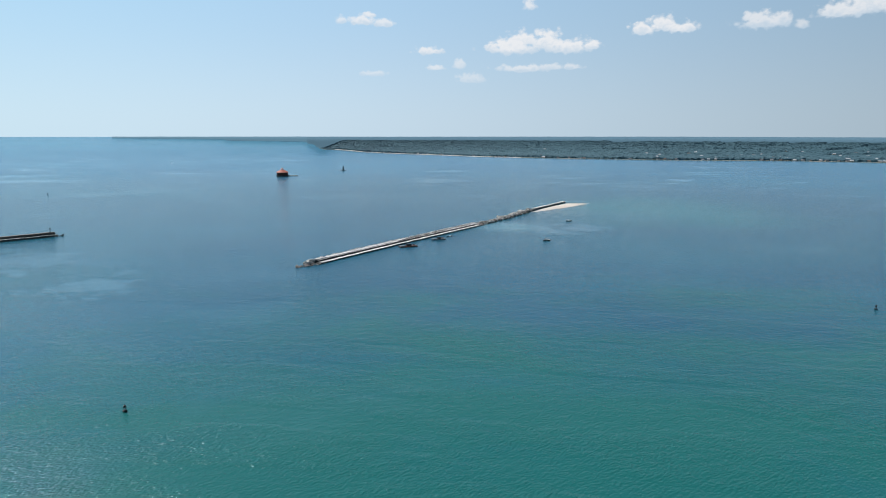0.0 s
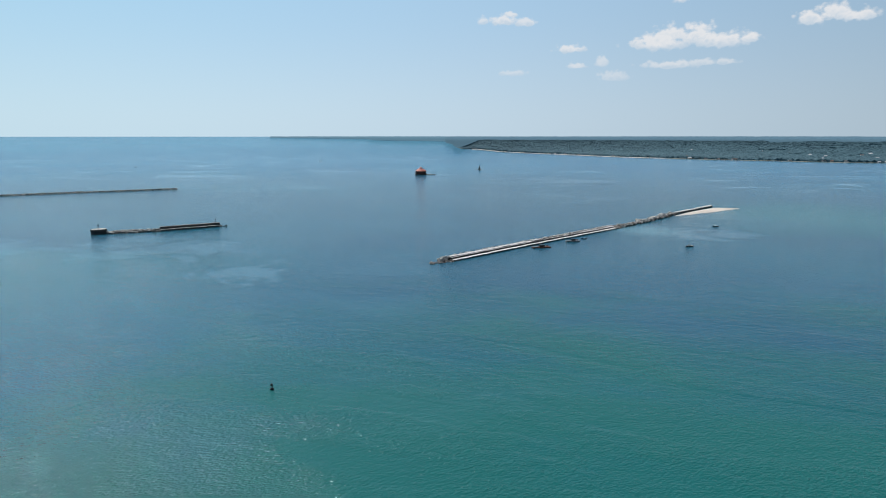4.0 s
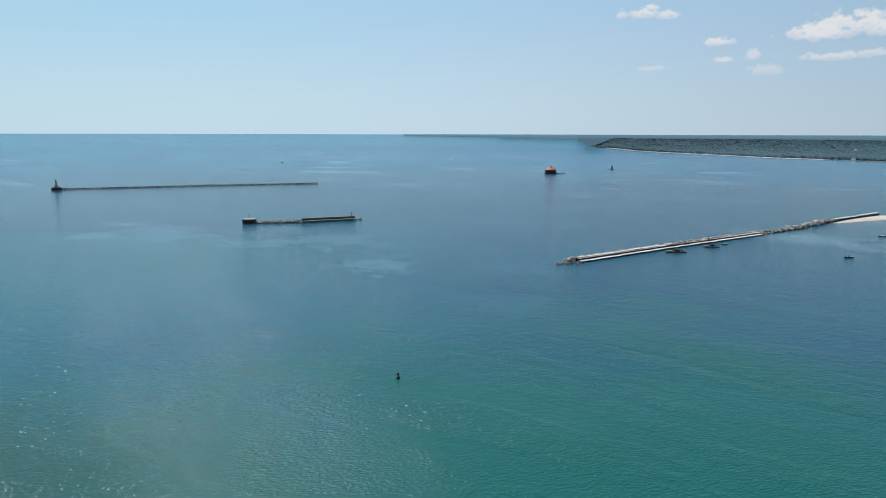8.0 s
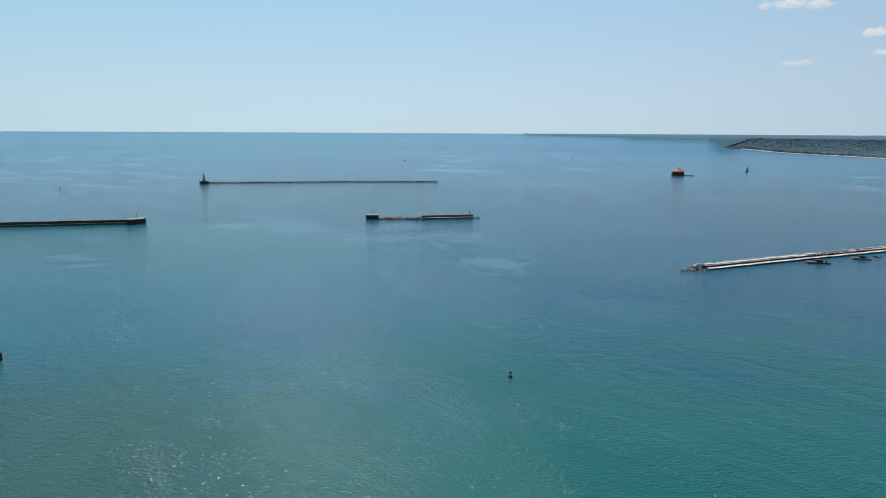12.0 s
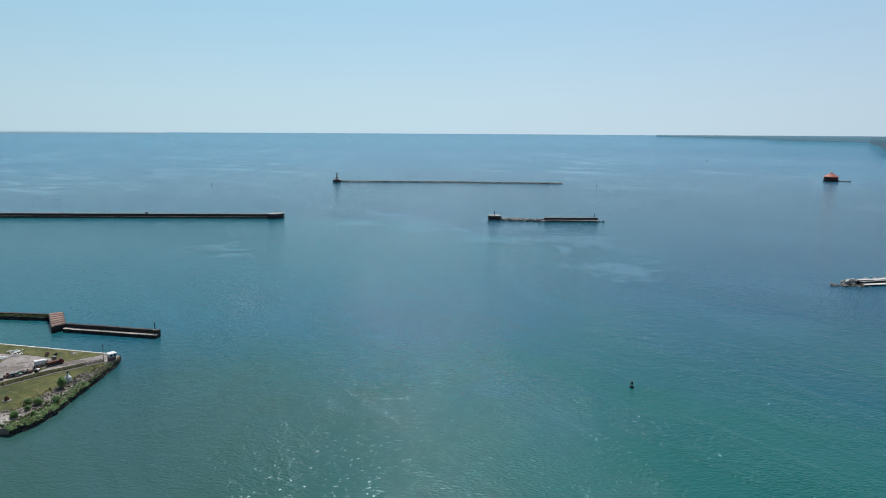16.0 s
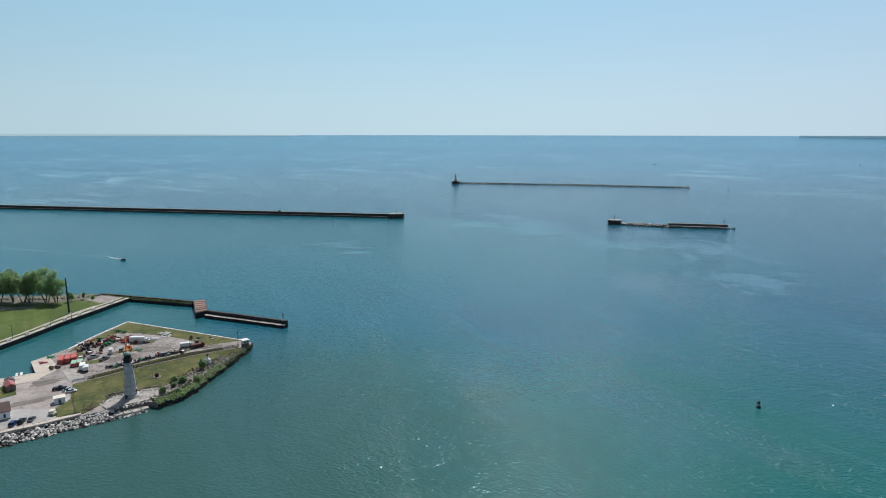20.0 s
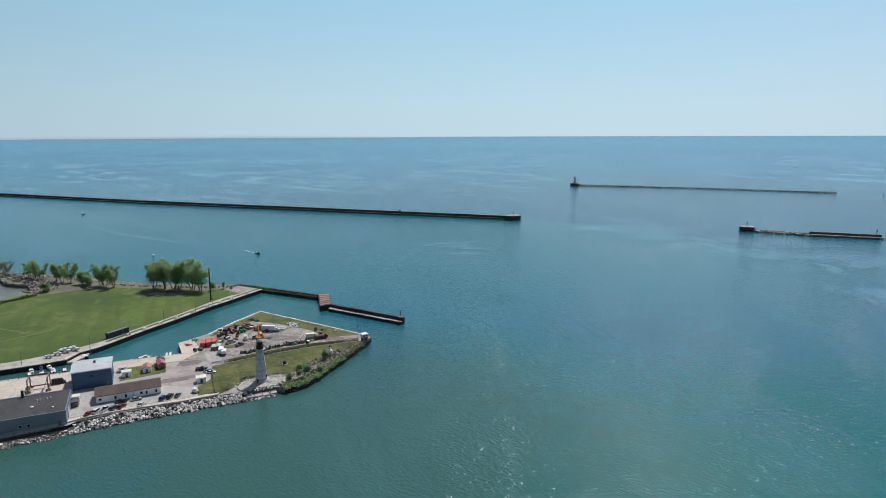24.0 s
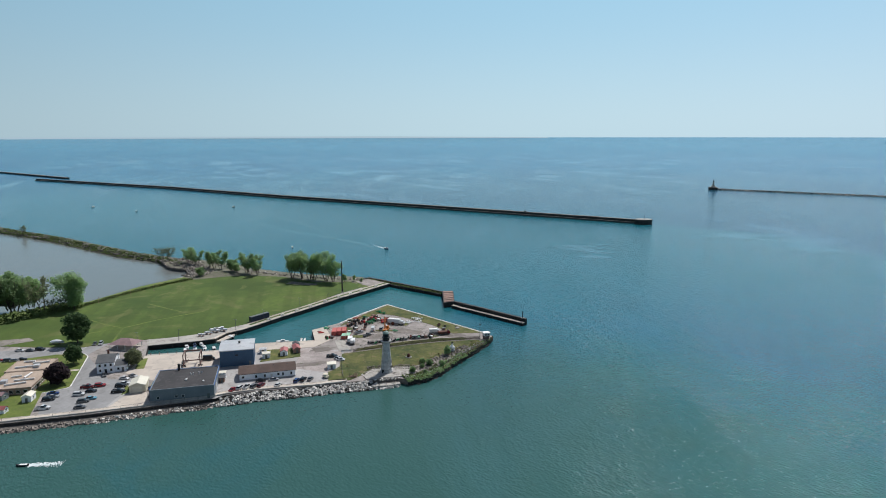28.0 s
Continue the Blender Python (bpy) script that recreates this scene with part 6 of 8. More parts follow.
def flat_block(name, m, L, D, H, label, windows=True):
    t = thing(name, m, label, "building")
    wall_box(t, L, D, H, M_BRICK)
    part("roof", boxed(0.4, L - 0.4, 0.4, D - 0.4, H, H + 0.1), M_BEIGEROOF, t)
    parapet(t, L, D, H, 0.3, M_BEIGEROOF, 0.4)
    if windows:
        n = int(D / 2.6)
        for i in range(n):
            window(t, L + 0.04, 1.6 + i * 2.6, 0.9, 1.5, 1.3, "y")
        for i in range(int(L / 2.8)):
            window(t, 1.6 + i * 2.8, -0.03, 0.9, 1.5, 1.3)
    return t


def duct(parent, a, b, r, material=M_WHITE):
    bm = bmesh.new()
    rod(bm, a, b, r, 8)
    part("roof_duct", bm, material, parent)


t = flat_block("office_block", site(-287.6, -152.6, 92), 18, 22, 3.0, "low tan office block with a flat beige roof")
for a, b in (((6, 4, 3.6), (14, 6, 3.6)), ((8, 9, 3.6), (16, 10, 3.6)), ((5, 14, 3.6), (9, 15, 3.6)), ((11, 12, 3.6), (12, 18, 3.6))):
    duct(t, a, b, 0.42)
part("roof_unit", boxed(3, 5.5, 7, 9.5, 3.1, 4.4, 0.08), M_PALEROOF, t)
t = flat_block("office_block", site(-309.7, -154.5, 92), 18, 15, 3.2, "low tan office wing with a flat beige roof")
for a, b in (((3, 4, 3.8), (11, 5, 3.8)), ((9, 9, 3.8), (16, 10, 3.8)), ((4, 12, 3.8), (9, 12, 3.8))):
    duct(t, a, b, 0.42)
part("roof_unit", boxed(11, 13.5, 3, 5.5, 3.3, 4.6, 0.08), M_PALEROOF, t)


def small_shed(name, m, L, D, H, walls, roof, label, ridge=0.9, along_x=True):
    t = thing(name, m, label, "shed", "small sheds")
    wall_box(t, L, D, H, walls)
    gable(t, L, D, H, H + ridge, roof, 0.25, along_x, walls)
    door(t, L / 2, -0.05, 0, min(1.0, L * 0.4), min(2.0, H - 0.2), "x", M_STEELPOST)
    window(t, L + 0.03, D / 2, 1.0, 0.8, 0.8, "y")
    return t


small_shed("shed", site(-278.5, -134.5, 90), 3.6, 5.0, 2.6, M_WHITEWALL, M_CREAMROOF, "small white shed on the lawn", 0.8, False)
small_shed("shed", site(-283.0, -148.0, 75), 4.5, 4.0, 2.4, M_GREYWALL, M_PINKROOF, "small grey shed with a mauve roof")
small_shed("shed", site(-268.5, -141.5, 80), 4.8, 3.0, 1.9, M_WHITEWALL, M_REDROOF, "small hut with a red roof by the sea wall")
small_shed("shed", site(-316.0, -29.3, 90), 3.6, 5.5, 2.4, M_WHITEWALL, M_REDROOF, "small hut with a red roof on the dock", 0.8, False)
small_shed("shed", site(-318.5, -22.5, 100), 3.4, 6.5, 2.4, M_TIMBER, M_REDROOF, "brown hut with a faded red roof", 0.9, False)
small_shed("shed", site(-325.5, -22.8, 100), 3.2, 4.0, 2.4, M_GREYWALL, M_GREYROOF, "small grey hut with a dark roof", 0.9, False)
small_shed("shed", site(-313.5, -38.0, 92), 3.8, 3.2, 2.6, M_WHITEWALL, M_CREAMROOF, "small white kiosk beside the blue shed", 0.5)
small_shed("shed", site(-321.5, -40.0, 92), 3.2, 3.0, 2.2, M_WHITEWALL, M_PALEROOF, "small white kiosk at the dock", 0.4)
small_shed("shed", site(-289.0, -55.2, 92), 2.6, 3.0, 3.0, M_WHITEWALL, M_CREAMROOF, "white plant housing beside the warehouse", 0.3)
small_shed("shed", site(-285.0, -54.8, 92), 2.2, 3.0, 2.2, M_TIMBER, M_GREYROOF, "small brown bin store beside the warehouse", 0.3)
small_shed("shed", site(-292.0, -5.6, 92), 4.0, 3.6, 2.5, M_WHITEWALL, M_CREAMROOF, "small white gate hut in the car park", 0.5)
layer("dock_grass", [(-309, -39), (-327, -36.5), (-327, -20), (-313, -19)], 0.13, M_GRASS, "patch of dry grass between the huts", "grass")
heap("bank_stones", slope_places([(-283, 37), (-290, 44), (-300, 55), (-311, 69)], -3.5, 2.5, GROUND + 0.3, GROUND + 0.4, 260, 0.8, 131), M_DARKSTONE, rev, 132)
heap("mound_stones", slope_places([(-287, 14), (-288, 27), (-284, 35)], -1.5, 4.0, GROUND + 0.45, GROUND + 0.5, 160, 0.6, 133), M_DARKSTONE, rev, 134)

# ---- the old lighthouse and the marks on the point ----
M_LIMESTONE = surface("limestone_blocks", (0.58, 0.575, 0.56), (0.42, 0.41, 0.395), 0.85, 0.6, 2.5, 0.4, place=False, stain=(0.30, 0.29, 0.27))
M_COPPER = surface("green_copper", (0.24, 0.33, 0.29), (0.15, 0.22, 0.19), 0.6, 1.0, 4.0, 0.1, 0.2, 0.05, False)
t = thing("lighthouse", pose(-283.0, 22.3, GROUND + 0.4, 0, 0, 12) @ Matrix.Diagonal((1, 1, 0.95, 1)), "old octagonal limestone lighthouse with a dark lantern", "lighthouse")
part("plinth", turned(((3.4, -0.4), (3.4, 0.9), (3.1, 1.0)), 8), M_LIMESTONE, t)
COURSES = 16
for i in range(COURSES):
    z0, z1 = 1.0 + 14.6 * i / COURSES, 1.0 + 14.6 * (i + 1) / COURSES
    r0, r1 = 2.85 - 1.2 * i / COURSES, 2.85 - 1.2 * (i + 1) / COURSES
    part("stone_course", turned(((r0 - 0.05, z0), (r0, z0 + 0.05), (r1 + 0.02, z1 - 0.05), (r1 - 0.05, z1)), 8), M_LIMESTONE, t)
part("gallery", turned(((1.8, 15.6), (2.6, 16.2), (2.6, 16.5), (1.8, 16.5)), 16), M_LIMESTONE, t, "pale stone gallery")
bm = bmesh.new()
for i in range(16):
    a = 2 * math.pi * i / 16
    b = 2 * math.pi * (i + 1) / 16
    rod(bm, (2.48 * math.cos(a), 2.48 * math.sin(a), 16.5), (2.48 * math.cos(a), 2.48 * math.sin(a), 17.5), 0.04, 4)
    for z in (17.0, 17.5):
        rod(bm, (2.48 * math.cos(a), 2.48 * math.sin(a), z), (2.48 * math.cos(b), 2.48 * math.sin(b), z), 0.035, 4)
part("railing", bm, M_BLACK, t)
part("watch_room", turned(((1.75, 16.5), (1.75, 18.1), (2.1, 18.15), (2.1, 18.35), (1.5, 18.4)), 8), M_BLACK, t)
lant = part("lantern", turned(((1.35, 18.4), (1.35, 20.1)), 8), M_GLASS, t, "dark glazed lantern")
for i in range(8):
    a = 2 * math.pi * i / 8
    part("glazing_bar", turned(((0.06, 18.4), (0.06, 20.1)), 5, pose(1.37 * math.cos(a), 1.37 * math.sin(a), 0)), M_BLACK, lant)
part("dome", turned(((1.65, 20.1), (1.55, 20.35), (1.1, 20.95), (0.45, 21.3), (0.2, 21.4), (0.28, 21.7), (0.05, 22.0)), 12), M_COPPER, t, "green copper dome")
for z, turn in ((2.2, 130), (6.5, 130), (10.5, 150), (13.4, 130), (13.4, 175), (13.4, 85), (4.5, 85), (13.4, 220), (2.2, 40)):
    a = radians(turn)
    i = (z - 1.0) / 14.6
    r = (2.85 - 1.05 * i) * 0.955
    w = part("window", boxed(-0.06, 0.10, -0.38, 0.38, 0, 1.25), M_GLASS, t)
    w.matrix_basis = pose(r * math.cos(a), r * math.sin(a), z, 0, 0, turn)
d = part("door", boxed(-0.05, 0.12, -0.55, 0.55, 0, 2.1), M_BLACK, t)
d.matrix_basis = pose(3.2 * math.cos(radians(-50)), 3.2 * math.sin(radians(-50)), -0.1, 0, 0, -50)

t = thing("bottle_light", pose(-305.6, 59.4, GROUND), "small white iron bottle-shaped light on the grass", "beacon")
part("base", turned(((1.8, 0), (1.8, 0.25)), 16), M_CONCRETE, t)
part("body", turned(((1.45, 0.25), (1.45, 2.2), (1.35, 2.6), (0.9, 3.1), (0.5, 3.4), (0.42, 4.2), (0.5, 4.3)), 20), M_WHITE, t)
part("lantern", turned(((0.38, 4.3), (0.38, 4.9), (0.45, 4.95), (0.1, 5.2)), 10), M_GLASS, t)
p = part("porthole", turned(((0.28, -0.05), (0.28, 0.06)), 12), M_BLACK, t)
p.matrix_basis = pose(1.42, -0.3, 1.6, 0, 90, -12)
part("door", boxed(-0.4, 0.4, -1.5, -1.4, 0.3, 1.9), M_WHITE, t)

t = thing("watch_hut", pose(-321.5, 82.2, GROUND, 0, 0, 8), "small pale watch hut at the tip of the point", "hut")
part("wall", boxed(-1.4, 1.4, -1.5, 1.5, 0.0, 3.6, 0.05), M_TIMBER, t, "brown boarded lower wall")
part("upper_wall", boxed(-1.5, 1.5, -1.6, 1.6, 2.2, 3.7, 0.05), M_WHITE, t)
part("roof", boxed(-1.85, 1.85, -1.95, 1.95, 3.72, 4.05, 0.06), M_WHITE, t)
for y in (-0.8, 0.8):
    part("window", boxed(1.5, 1.56, y - 0.5, y + 0.5, 2.6, 3.4), M_GLASS, t)
part("door", boxed(-0.45, 0.45, -1.58, -1.5, 0.1, 2.0), M_BLACK, t)
t = thing("mast", pose(-325.0, 79.5, GROUND), "slim steel mast beside the watch hut", "mast")
part("pole", turned(((0.12, 0), (0.07, 8.0)), 6), M_STEELPOST, t)
part("sensor", boxed(-0.3, 0.3, -0.3, 0.3, 7.2, 7.9, 0.05), M_BLACK, t)


def fence(points, high, step, label, material, boards=False):
    f = thing("fence", pose(0, 0, 0), label, "fence", "fences")
    st = stations(points, step)
    for (a, w), (b, _) in zip(st, st[1:]):
        turn = math.degrees(math.atan2(w.y, w.x))
        long = (b - a).length
        o = part("post", boxed(-0.07, 0.07, -0.07, 0.07, 0, high), material, f)
        o.matrix_basis = pose(a.x, a.y, GROUND + 0.1, 0, 0, turn)
        for z in ((0.4, high * 0.9) if not boards else (0.25, 0.65, 1.05, high - 0.15)):
            o = part("rail" if not boards else "board", boxed(0.08, long - 0.08, -0.03, 0.03, z - (0.05 if not boards else 0.13), z + (0.05 if not boards else 0.13)), material, f)
            o.matrix_basis = pose(a.x, a.y, GROUND + 0.1, 0, 0, turn)
    return f


M_DARKBOARD = surface("dark_fence_boards", (0.085, 0.062, 0.045), (0.045, 0.034, 0.026), 0.9, 0.5, 4.0, 0.3, place=False)
fence([(-314.5, 8), (-317, 18.6), (-320.6, 37.4), (-322.6, 56.6), (-322.3, 72.6), (-321.9, 79)], 1.7, 2.6, "dark boarded fence along the storage yard", M_DARKBOARD, True)
fence([(-316, 2), (-315.5, 7.6)], 0.9, 1.6, "low white guard rail at the yard gate", M_WHITE, True)
fence([(-319, 84), (-308, 72), (-299, 63.5), (-288, 52), (-281, 43.5)], 1.1, 3.0, "thin wire fence above the bank", M_STEELPOST)
fence([(-279, 1.5), (-289, 1.2), (-300, 1.6), (-309, 1.9)], 1.4, 3.0, "chain link fence beside the car park", M_STEELPOST)

t = thing("bell_stone", pose(-301.0, 35.6, GROUND + 0.1), "dark round monument on a pale stone plinth", "monument")
part("plinth", turned(((1.7, 0), (1.6, 0.35)), 10), M_CONCRETE, t)
part("bell", turned(((0.9, 0.35), (1.0, 0.6), (0.75, 1.6), (0.35, 2.1)), 12), M_RUST, t)

# ---- vehicles ----
PAINTS = {}


def car_paint(name, colour):
    if name not in PAINTS:
        PAINTS[name] = surface("car_paint_" + name, colour, tuple(c * 0.92 for c in colour), 0.22, 0.5, 4.0, 0.0, 0.25, 0.03, False)
    return PAINTS[name]


M_TYRE = paint("tyre_rubber", (0.02, 0.02, 0.02), 0.85)
M_RIM = paint("wheel_rim", (0.45, 0.45, 0.46), 0.35, 0.6)
M_LAMP = paint("lamp_glass", (0.7, 0.7, 0.66), 0.15)
M_TAIL = paint("tail_lamp", (0.35, 0.01, 0.01), 0.2)
COLOURS = {"white": (0.72, 0.72, 0.70), "silver": (0.38, 0.39, 0.40), "grey": (0.13, 0.135, 0.14), "black": (0.022, 0.022, 0.025), "red": (0.34, 0.025, 0.03), "maroon": (0.16, 0.015, 0.02), "blue": (0.03, 0.07, 0.20),
           "light blue": (0.16, 0.38, 0.48), "dark green": (0.02, 0.06, 0.03)}
CARS = {}


def loft(sections):
    """Closed skin through cross-sections of equal length."""
    bm = bmesh.new()
    rows = [[bm.verts.new(c) for c in s] for s in sections]
    n = len(rows[0])
    for a, b in zip(rows, rows[1:]):
        for i in range(n):
            bm.faces.new((a[i], b[i], b[(i + 1) % n], a[(i + 1) % n]))
    bm.faces.new(rows[0])
    bm.faces.new(rows[-1][::-1])
    bmesh.ops.recalc_face_normals(bm, faces=list(bm.faces))
    return bm


def wheel(parent, x, y, r, wide=0.22):
    w = part("wheel", turned(((r * 0.85, -wide / 2), (r, -wide / 2 + 0.04), (r, wide / 2 - 0.04), (r * 0.85, wide / 2)), 14, pose(x, y, r, 90)), M_TYRE, parent)
    part("rim", turned(((r * 0.6, -wide / 2 - 0.015), (r * 0.6, wide / 2 + 0.015)), 10, pose(x, y, r, 90)), M_RIM, w)


def car(m, colour, style="car", group="parked cars"):
    """style: car, suv, pickup, van."""
    key = (colour, style)
    label = {"car": f"{colour} parked saloon car on asphalt", "suv": f"{colour} parked sport utility car on asphalt", "pickup": f"{colour} parked pickup truck with an open bed", "van": f"{colour} parked box van"}[style]
    if key in CARS:
        return copy_thing(CARS[key], m)
    skin = car_paint(colour.replace(" ", "_"), COLOURS[colour])
    t = thing({"car": "car", "suv": "car", "pickup": "pickup_truck", "van": "van"}[style], m, label, "car" if style != "van" else "van", group)
    L, W, H, belt = {"car": (4.6, 1.8, 1.45, 0.92), "suv": (4.8, 1.9, 1.75, 1.08), "pickup": (5.6, 1.95, 1.85, 1.12), "van": (5.6, 2.0, 2.5, 1.2)}[style]

    def ring_at(x, w, lo, hi):
        return [(x, -w, lo), (x, -w, hi - 0.1), (x, -w + 0.1, hi), (x, w - 0.1, hi), (x, w, hi - 0.1), (x, w, lo)]

    a = L / 2
    nose = belt - (0.12 if style == "car" else 0.05)
    part("body", loft([ring_at(-a, W * 0.44, 0.35, belt - 0.1), ring_at(-a + 0.25, W * 0.5, 0.25, belt), ring_at(0.25 * a, W * 0.5, 0.22, belt), ring_at(a - 0.4, W * 0.49, 0.25, nose), ring_at(a, W * 0.42, 0.35, nose - 0.2)]), skin, t)
    x0, x1, x2, x3 = {"car": (-0.80 * a, -0.42 * a, 0.08 * a, 0.46 * a), "suv": (-0.95 * a, -0.82 * a, 0.14 * a, 0.46 * a), "pickup": (-0.18 * a, -0.12 * a, 0.24 * a, 0.50 * a), "van": (-0.97 * a, -0.95 * a, 0.5 * a, 0.78 * a)}[style]
    w = W * 0.5

    def quad(x, ww, z):
        return [(x, -ww, z), (x, ww, z)]

    bm = bmesh.new()
    lo = [bm.verts.new(c) for c in ((x0, -w + 0.06, belt - 0.01), (x3, -w + 0.06, belt - 0.01), (x3, w - 0.06, belt - 0.01), (x0, w - 0.06, belt - 0.01))]
    hi = [bm.verts.new(c) for c in ((x1, -w + 0.26, H - 0.06), (x2, -w + 0.26, H - 0.06), (x2, w - 0.26, H - 0.06), (x1, w - 0.26, H - 0.06))]
    bm.faces.new(lo[::-1])
    bm.faces.new(hi)
    for i in range(4):
        bm.faces.new((lo[i], lo[(i + 1) % 4], hi[(i + 1) % 4], hi[i]))
    part("glasshouse" if style != "van" else "cargo_body", bm, M_GLASS if style != "van" else skin, t)
    part("roof", boxed(x1 - 0.04, x2 + 0.05, -w + 0.23, w - 0.23, H - 0.07, H, 0.03), skin, t)
    if style == "van":
        part("windscreen", boxed(0.62 * a, 0.66 * a, -w + 0.25, w - 0.25, belt + 0.2, belt + 0.9), M_GLASS, t)
    if style == "pickup":
        part("bed_liner", boxed(-a + 0.25, -0.24 * a, -w + 0.22, w - 0.22, belt - 0.02, belt + 0.02), M_BLACK, t)
        for y in (-w + 0.1, w - 0.1):
            part("bed_side", boxed(-a + 0.15, -0.2 * a, y - 0.07, y + 0.07, belt, belt + 0.18), skin, t)
    for x in (-0.62 * a, 0.64 * a):
        for y in (-w + 0.1, w - 0.1):
            wheel(t, x, y, 0.34 if style == "car" else 0.4)
    for y in (-w * 0.68, w * 0.68):
        part("headlight", boxed(a - 0.12, a + 0.0, y - 0.2, y + 0.2, nose - 0.33, nose - 0.18), M_LAMP, t)
        part("tail_light", boxed(-a - 0.02, -a + 0.1, y - 0.16, y + 0.16, belt - 0.4, belt - 0.2), M_TAIL, t)
    part("bumper", boxed(a - 0.05, a + 0.08, -w * 0.8, w * 0.8, 0.32, 0.5, 0.03), M_BLACK, t)
    CARS[key] = t
    return t


def park(x, y, turn, colour, style="car", lift=0.06):
    return car(pose(x, y, GROUND + lift, 0, 0, turn), colour, style)


for x, y, turn, colour, style in (
        # car park by the channel
        (-285.7, -125.0, 95, "blue", "car"), (-279.0, -124.4, 95, "black", "suv"), (-281.8, -123.6, 95, "silver", "car"), (-269.6, -123.0, 92, "white", "pickup"), (-282.2, -113.4, 85, "white", "suv"), (-267.8, -108.2, 92, "grey", "car"), (-274.0, -109.0, 100, "grey", "suv"),
        (-276.6, -106.8, 100, "light blue", "car"), (-290.4, -112.6, 88, "maroon", "pickup"), (-291.2, -107.6, 92, "red", "suv"), (-285.2, -109.4, 90, "black", "car"), (-288.9, -98.2, 86, "black", "suv"), (-291.8, -97.4, 90, "white", "car"), (-282.3, -97.4, 92, "black", "pickup"),
        (-298.4, -99.2, 65, "white", "car"), (-300.8, -96.2, 60, "silver", "car"), (-304.6, -110.0, 20, "grey", "car"),
        # upper car park
        (-349.6, -159.8, 80, "grey", "car"), (-350.4, -155.0, 80, "black", "suv"), (-350.7, -165.1, 80, "white", "car"), (-335.0, -163.8, 95, "grey", "suv"), (-334.4, -160.7, 95, "silver", "car"), (-335.5, -157.9, 95, "black", "car"), (-336.5, -169.0, 95, "red", "car"),
        (-354.7, -129.7, 5, "grey", "car"), (-354.2, -126.6, 5, "silver", "suv"),
        # row before the white building
        (-274.6, -47.6, 152, "red", "car"), (-276.0, -44.6, 152, "white", "suv"), (-276.2, -41.7, 152, "white", "pickup"), (-276.4, -38.6, 152, "grey", "suv"), (-276.9, -35.6, 152, "maroon", "suv"), (-276.0, -28.0, 150, "white", "car"),
        (-282.8, -36.2, 96, "black", "car"), (-283.0, -30.4, 96, "silver", "car"), (-279.4, -19.8, 158, "blue", "suv"), (-280.2, -16.9, 158, "black", "suv"), (-280.4, -13.7, 158, "grey", "car"),
        (-309.2, -3.0, 80, "black", "pickup"), (-305.6, 0.2, 80, "silver", "car"), (-303.4, 1.0, 80, "white", "car"), (-317.3, -64.6, 92, "black", "van")):
    park(x, y, turn, colour, style)

t = thing("cart", site(-281.5, -6.5, 30), "tan utility cart by the fence", "cart")
part("body", boxed(-1.6, 1.6, -0.9, 0.9, 0.45, 1.3, 0.1), M_CREAM, t)
part("canopy", boxed(-1.3, 1.0, -0.9, 0.9, 1.95, 2.05, 0.03), M_CREAM, t)
for x in (-1.1, 1.1):
    for y in (-0.8, 0.8):
        wheel(t, x, y, 0.3)

# shrink-wrapped boat by the upper car park
M_WRAP = surface("white_shrink_wrap", (0.74, 0.76, 0.78), (0.60, 0.62, 0.66), 0.4, 0.5, 2.0, 0.2, 0.0, 0.05, False)
t = thing("wrapped_boat", pose(-359.8, -150.2, GROUND + 0.15, 0, 0, 85) @ Matrix.Diagonal((0.62, 0.85, 0.85, 1)), "small boat wrapped in white film on the grass", "boat")
part("hull", hull(bmesh.new(), 11.5, 3.6, 0.5, 1.8), M_WRAP, t)
part("cover", turned(((1.0, 0), (0.85, 0.5), (0.45, 0.95), (0.05, 1.1)), 14, pose(-0.6, 0, 1.75) @ Matrix.Diagonal((4.8, 1.75, 1.0, 1))), M_WRAP, t)
for x in (-3.2, 2.2):
    part("cradle", boxed(x - 0.2, x + 0.2, -1.5, 1.5, 0, 0.75), M_TIMBER, t)

# ---- storage yard ----
M_REDBOX = surface("faded_red_steel", (0.52, 0.12, 0.10), (0.40, 0.09, 0.075), 0.6, 0.4, 2.0, 0.1, 0.1, 0.08, False)
M_MINT = surface("mint_green_lid", (0.30, 0.52, 0.36), (0.24, 0.42, 0.30), 0.6, 0.4, 2.0, 0.1, 0.0, 0.08, False)
M_NAVYBOX = surface("navy_steel", (0.030, 0.045, 0.085), (0.022, 0.032, 0.06), 0.5, 0.4, 2.0, 0.1, 0.1, 0.05, False)


def container(m, L, W, H, side, top, label, ribs=True):
    t = thing("container", m, label, "container", "containers")
    part("body", boxed(0, L, 0, W, 0.15, H, 0.04), side, t)
    part("roof", boxed(0.05, L - 0.05, 0.05, W - 0.05, H + 0.004, H + 0.07), top, t)
    if ribs:
        n = int(L / 0.6)
        for i in range(n):
            part("rib", boxed(0.3 + i * 0.6, 0.55 + i * 0.6, -0.05, -0.004, 0.3, H - 0.15), side, t)
    for x in (0.1, L - 0.3):
        part("corner_post", boxed(x, x + 0.2, -0.06, -0.005, 0.15, H), top, t)
    return t


container(pose(-380.1, -49.6, GROUND + 0.12, 0, 0, 133), 13.4, 2.6, 3.2, M_NAVYBOX, M_STEELPOST, "long navy steel container trailer on the quay")
for i in range(3):
    container(pose(-343.5 - 0.2 * i, -0.2 + 2.8 * i, GROUND + 0.05, 0, 0, 172), 7.5, 2.4, 2.6, M_REDBOX, M_REDBOX, "faded red steel container in the yard", False)
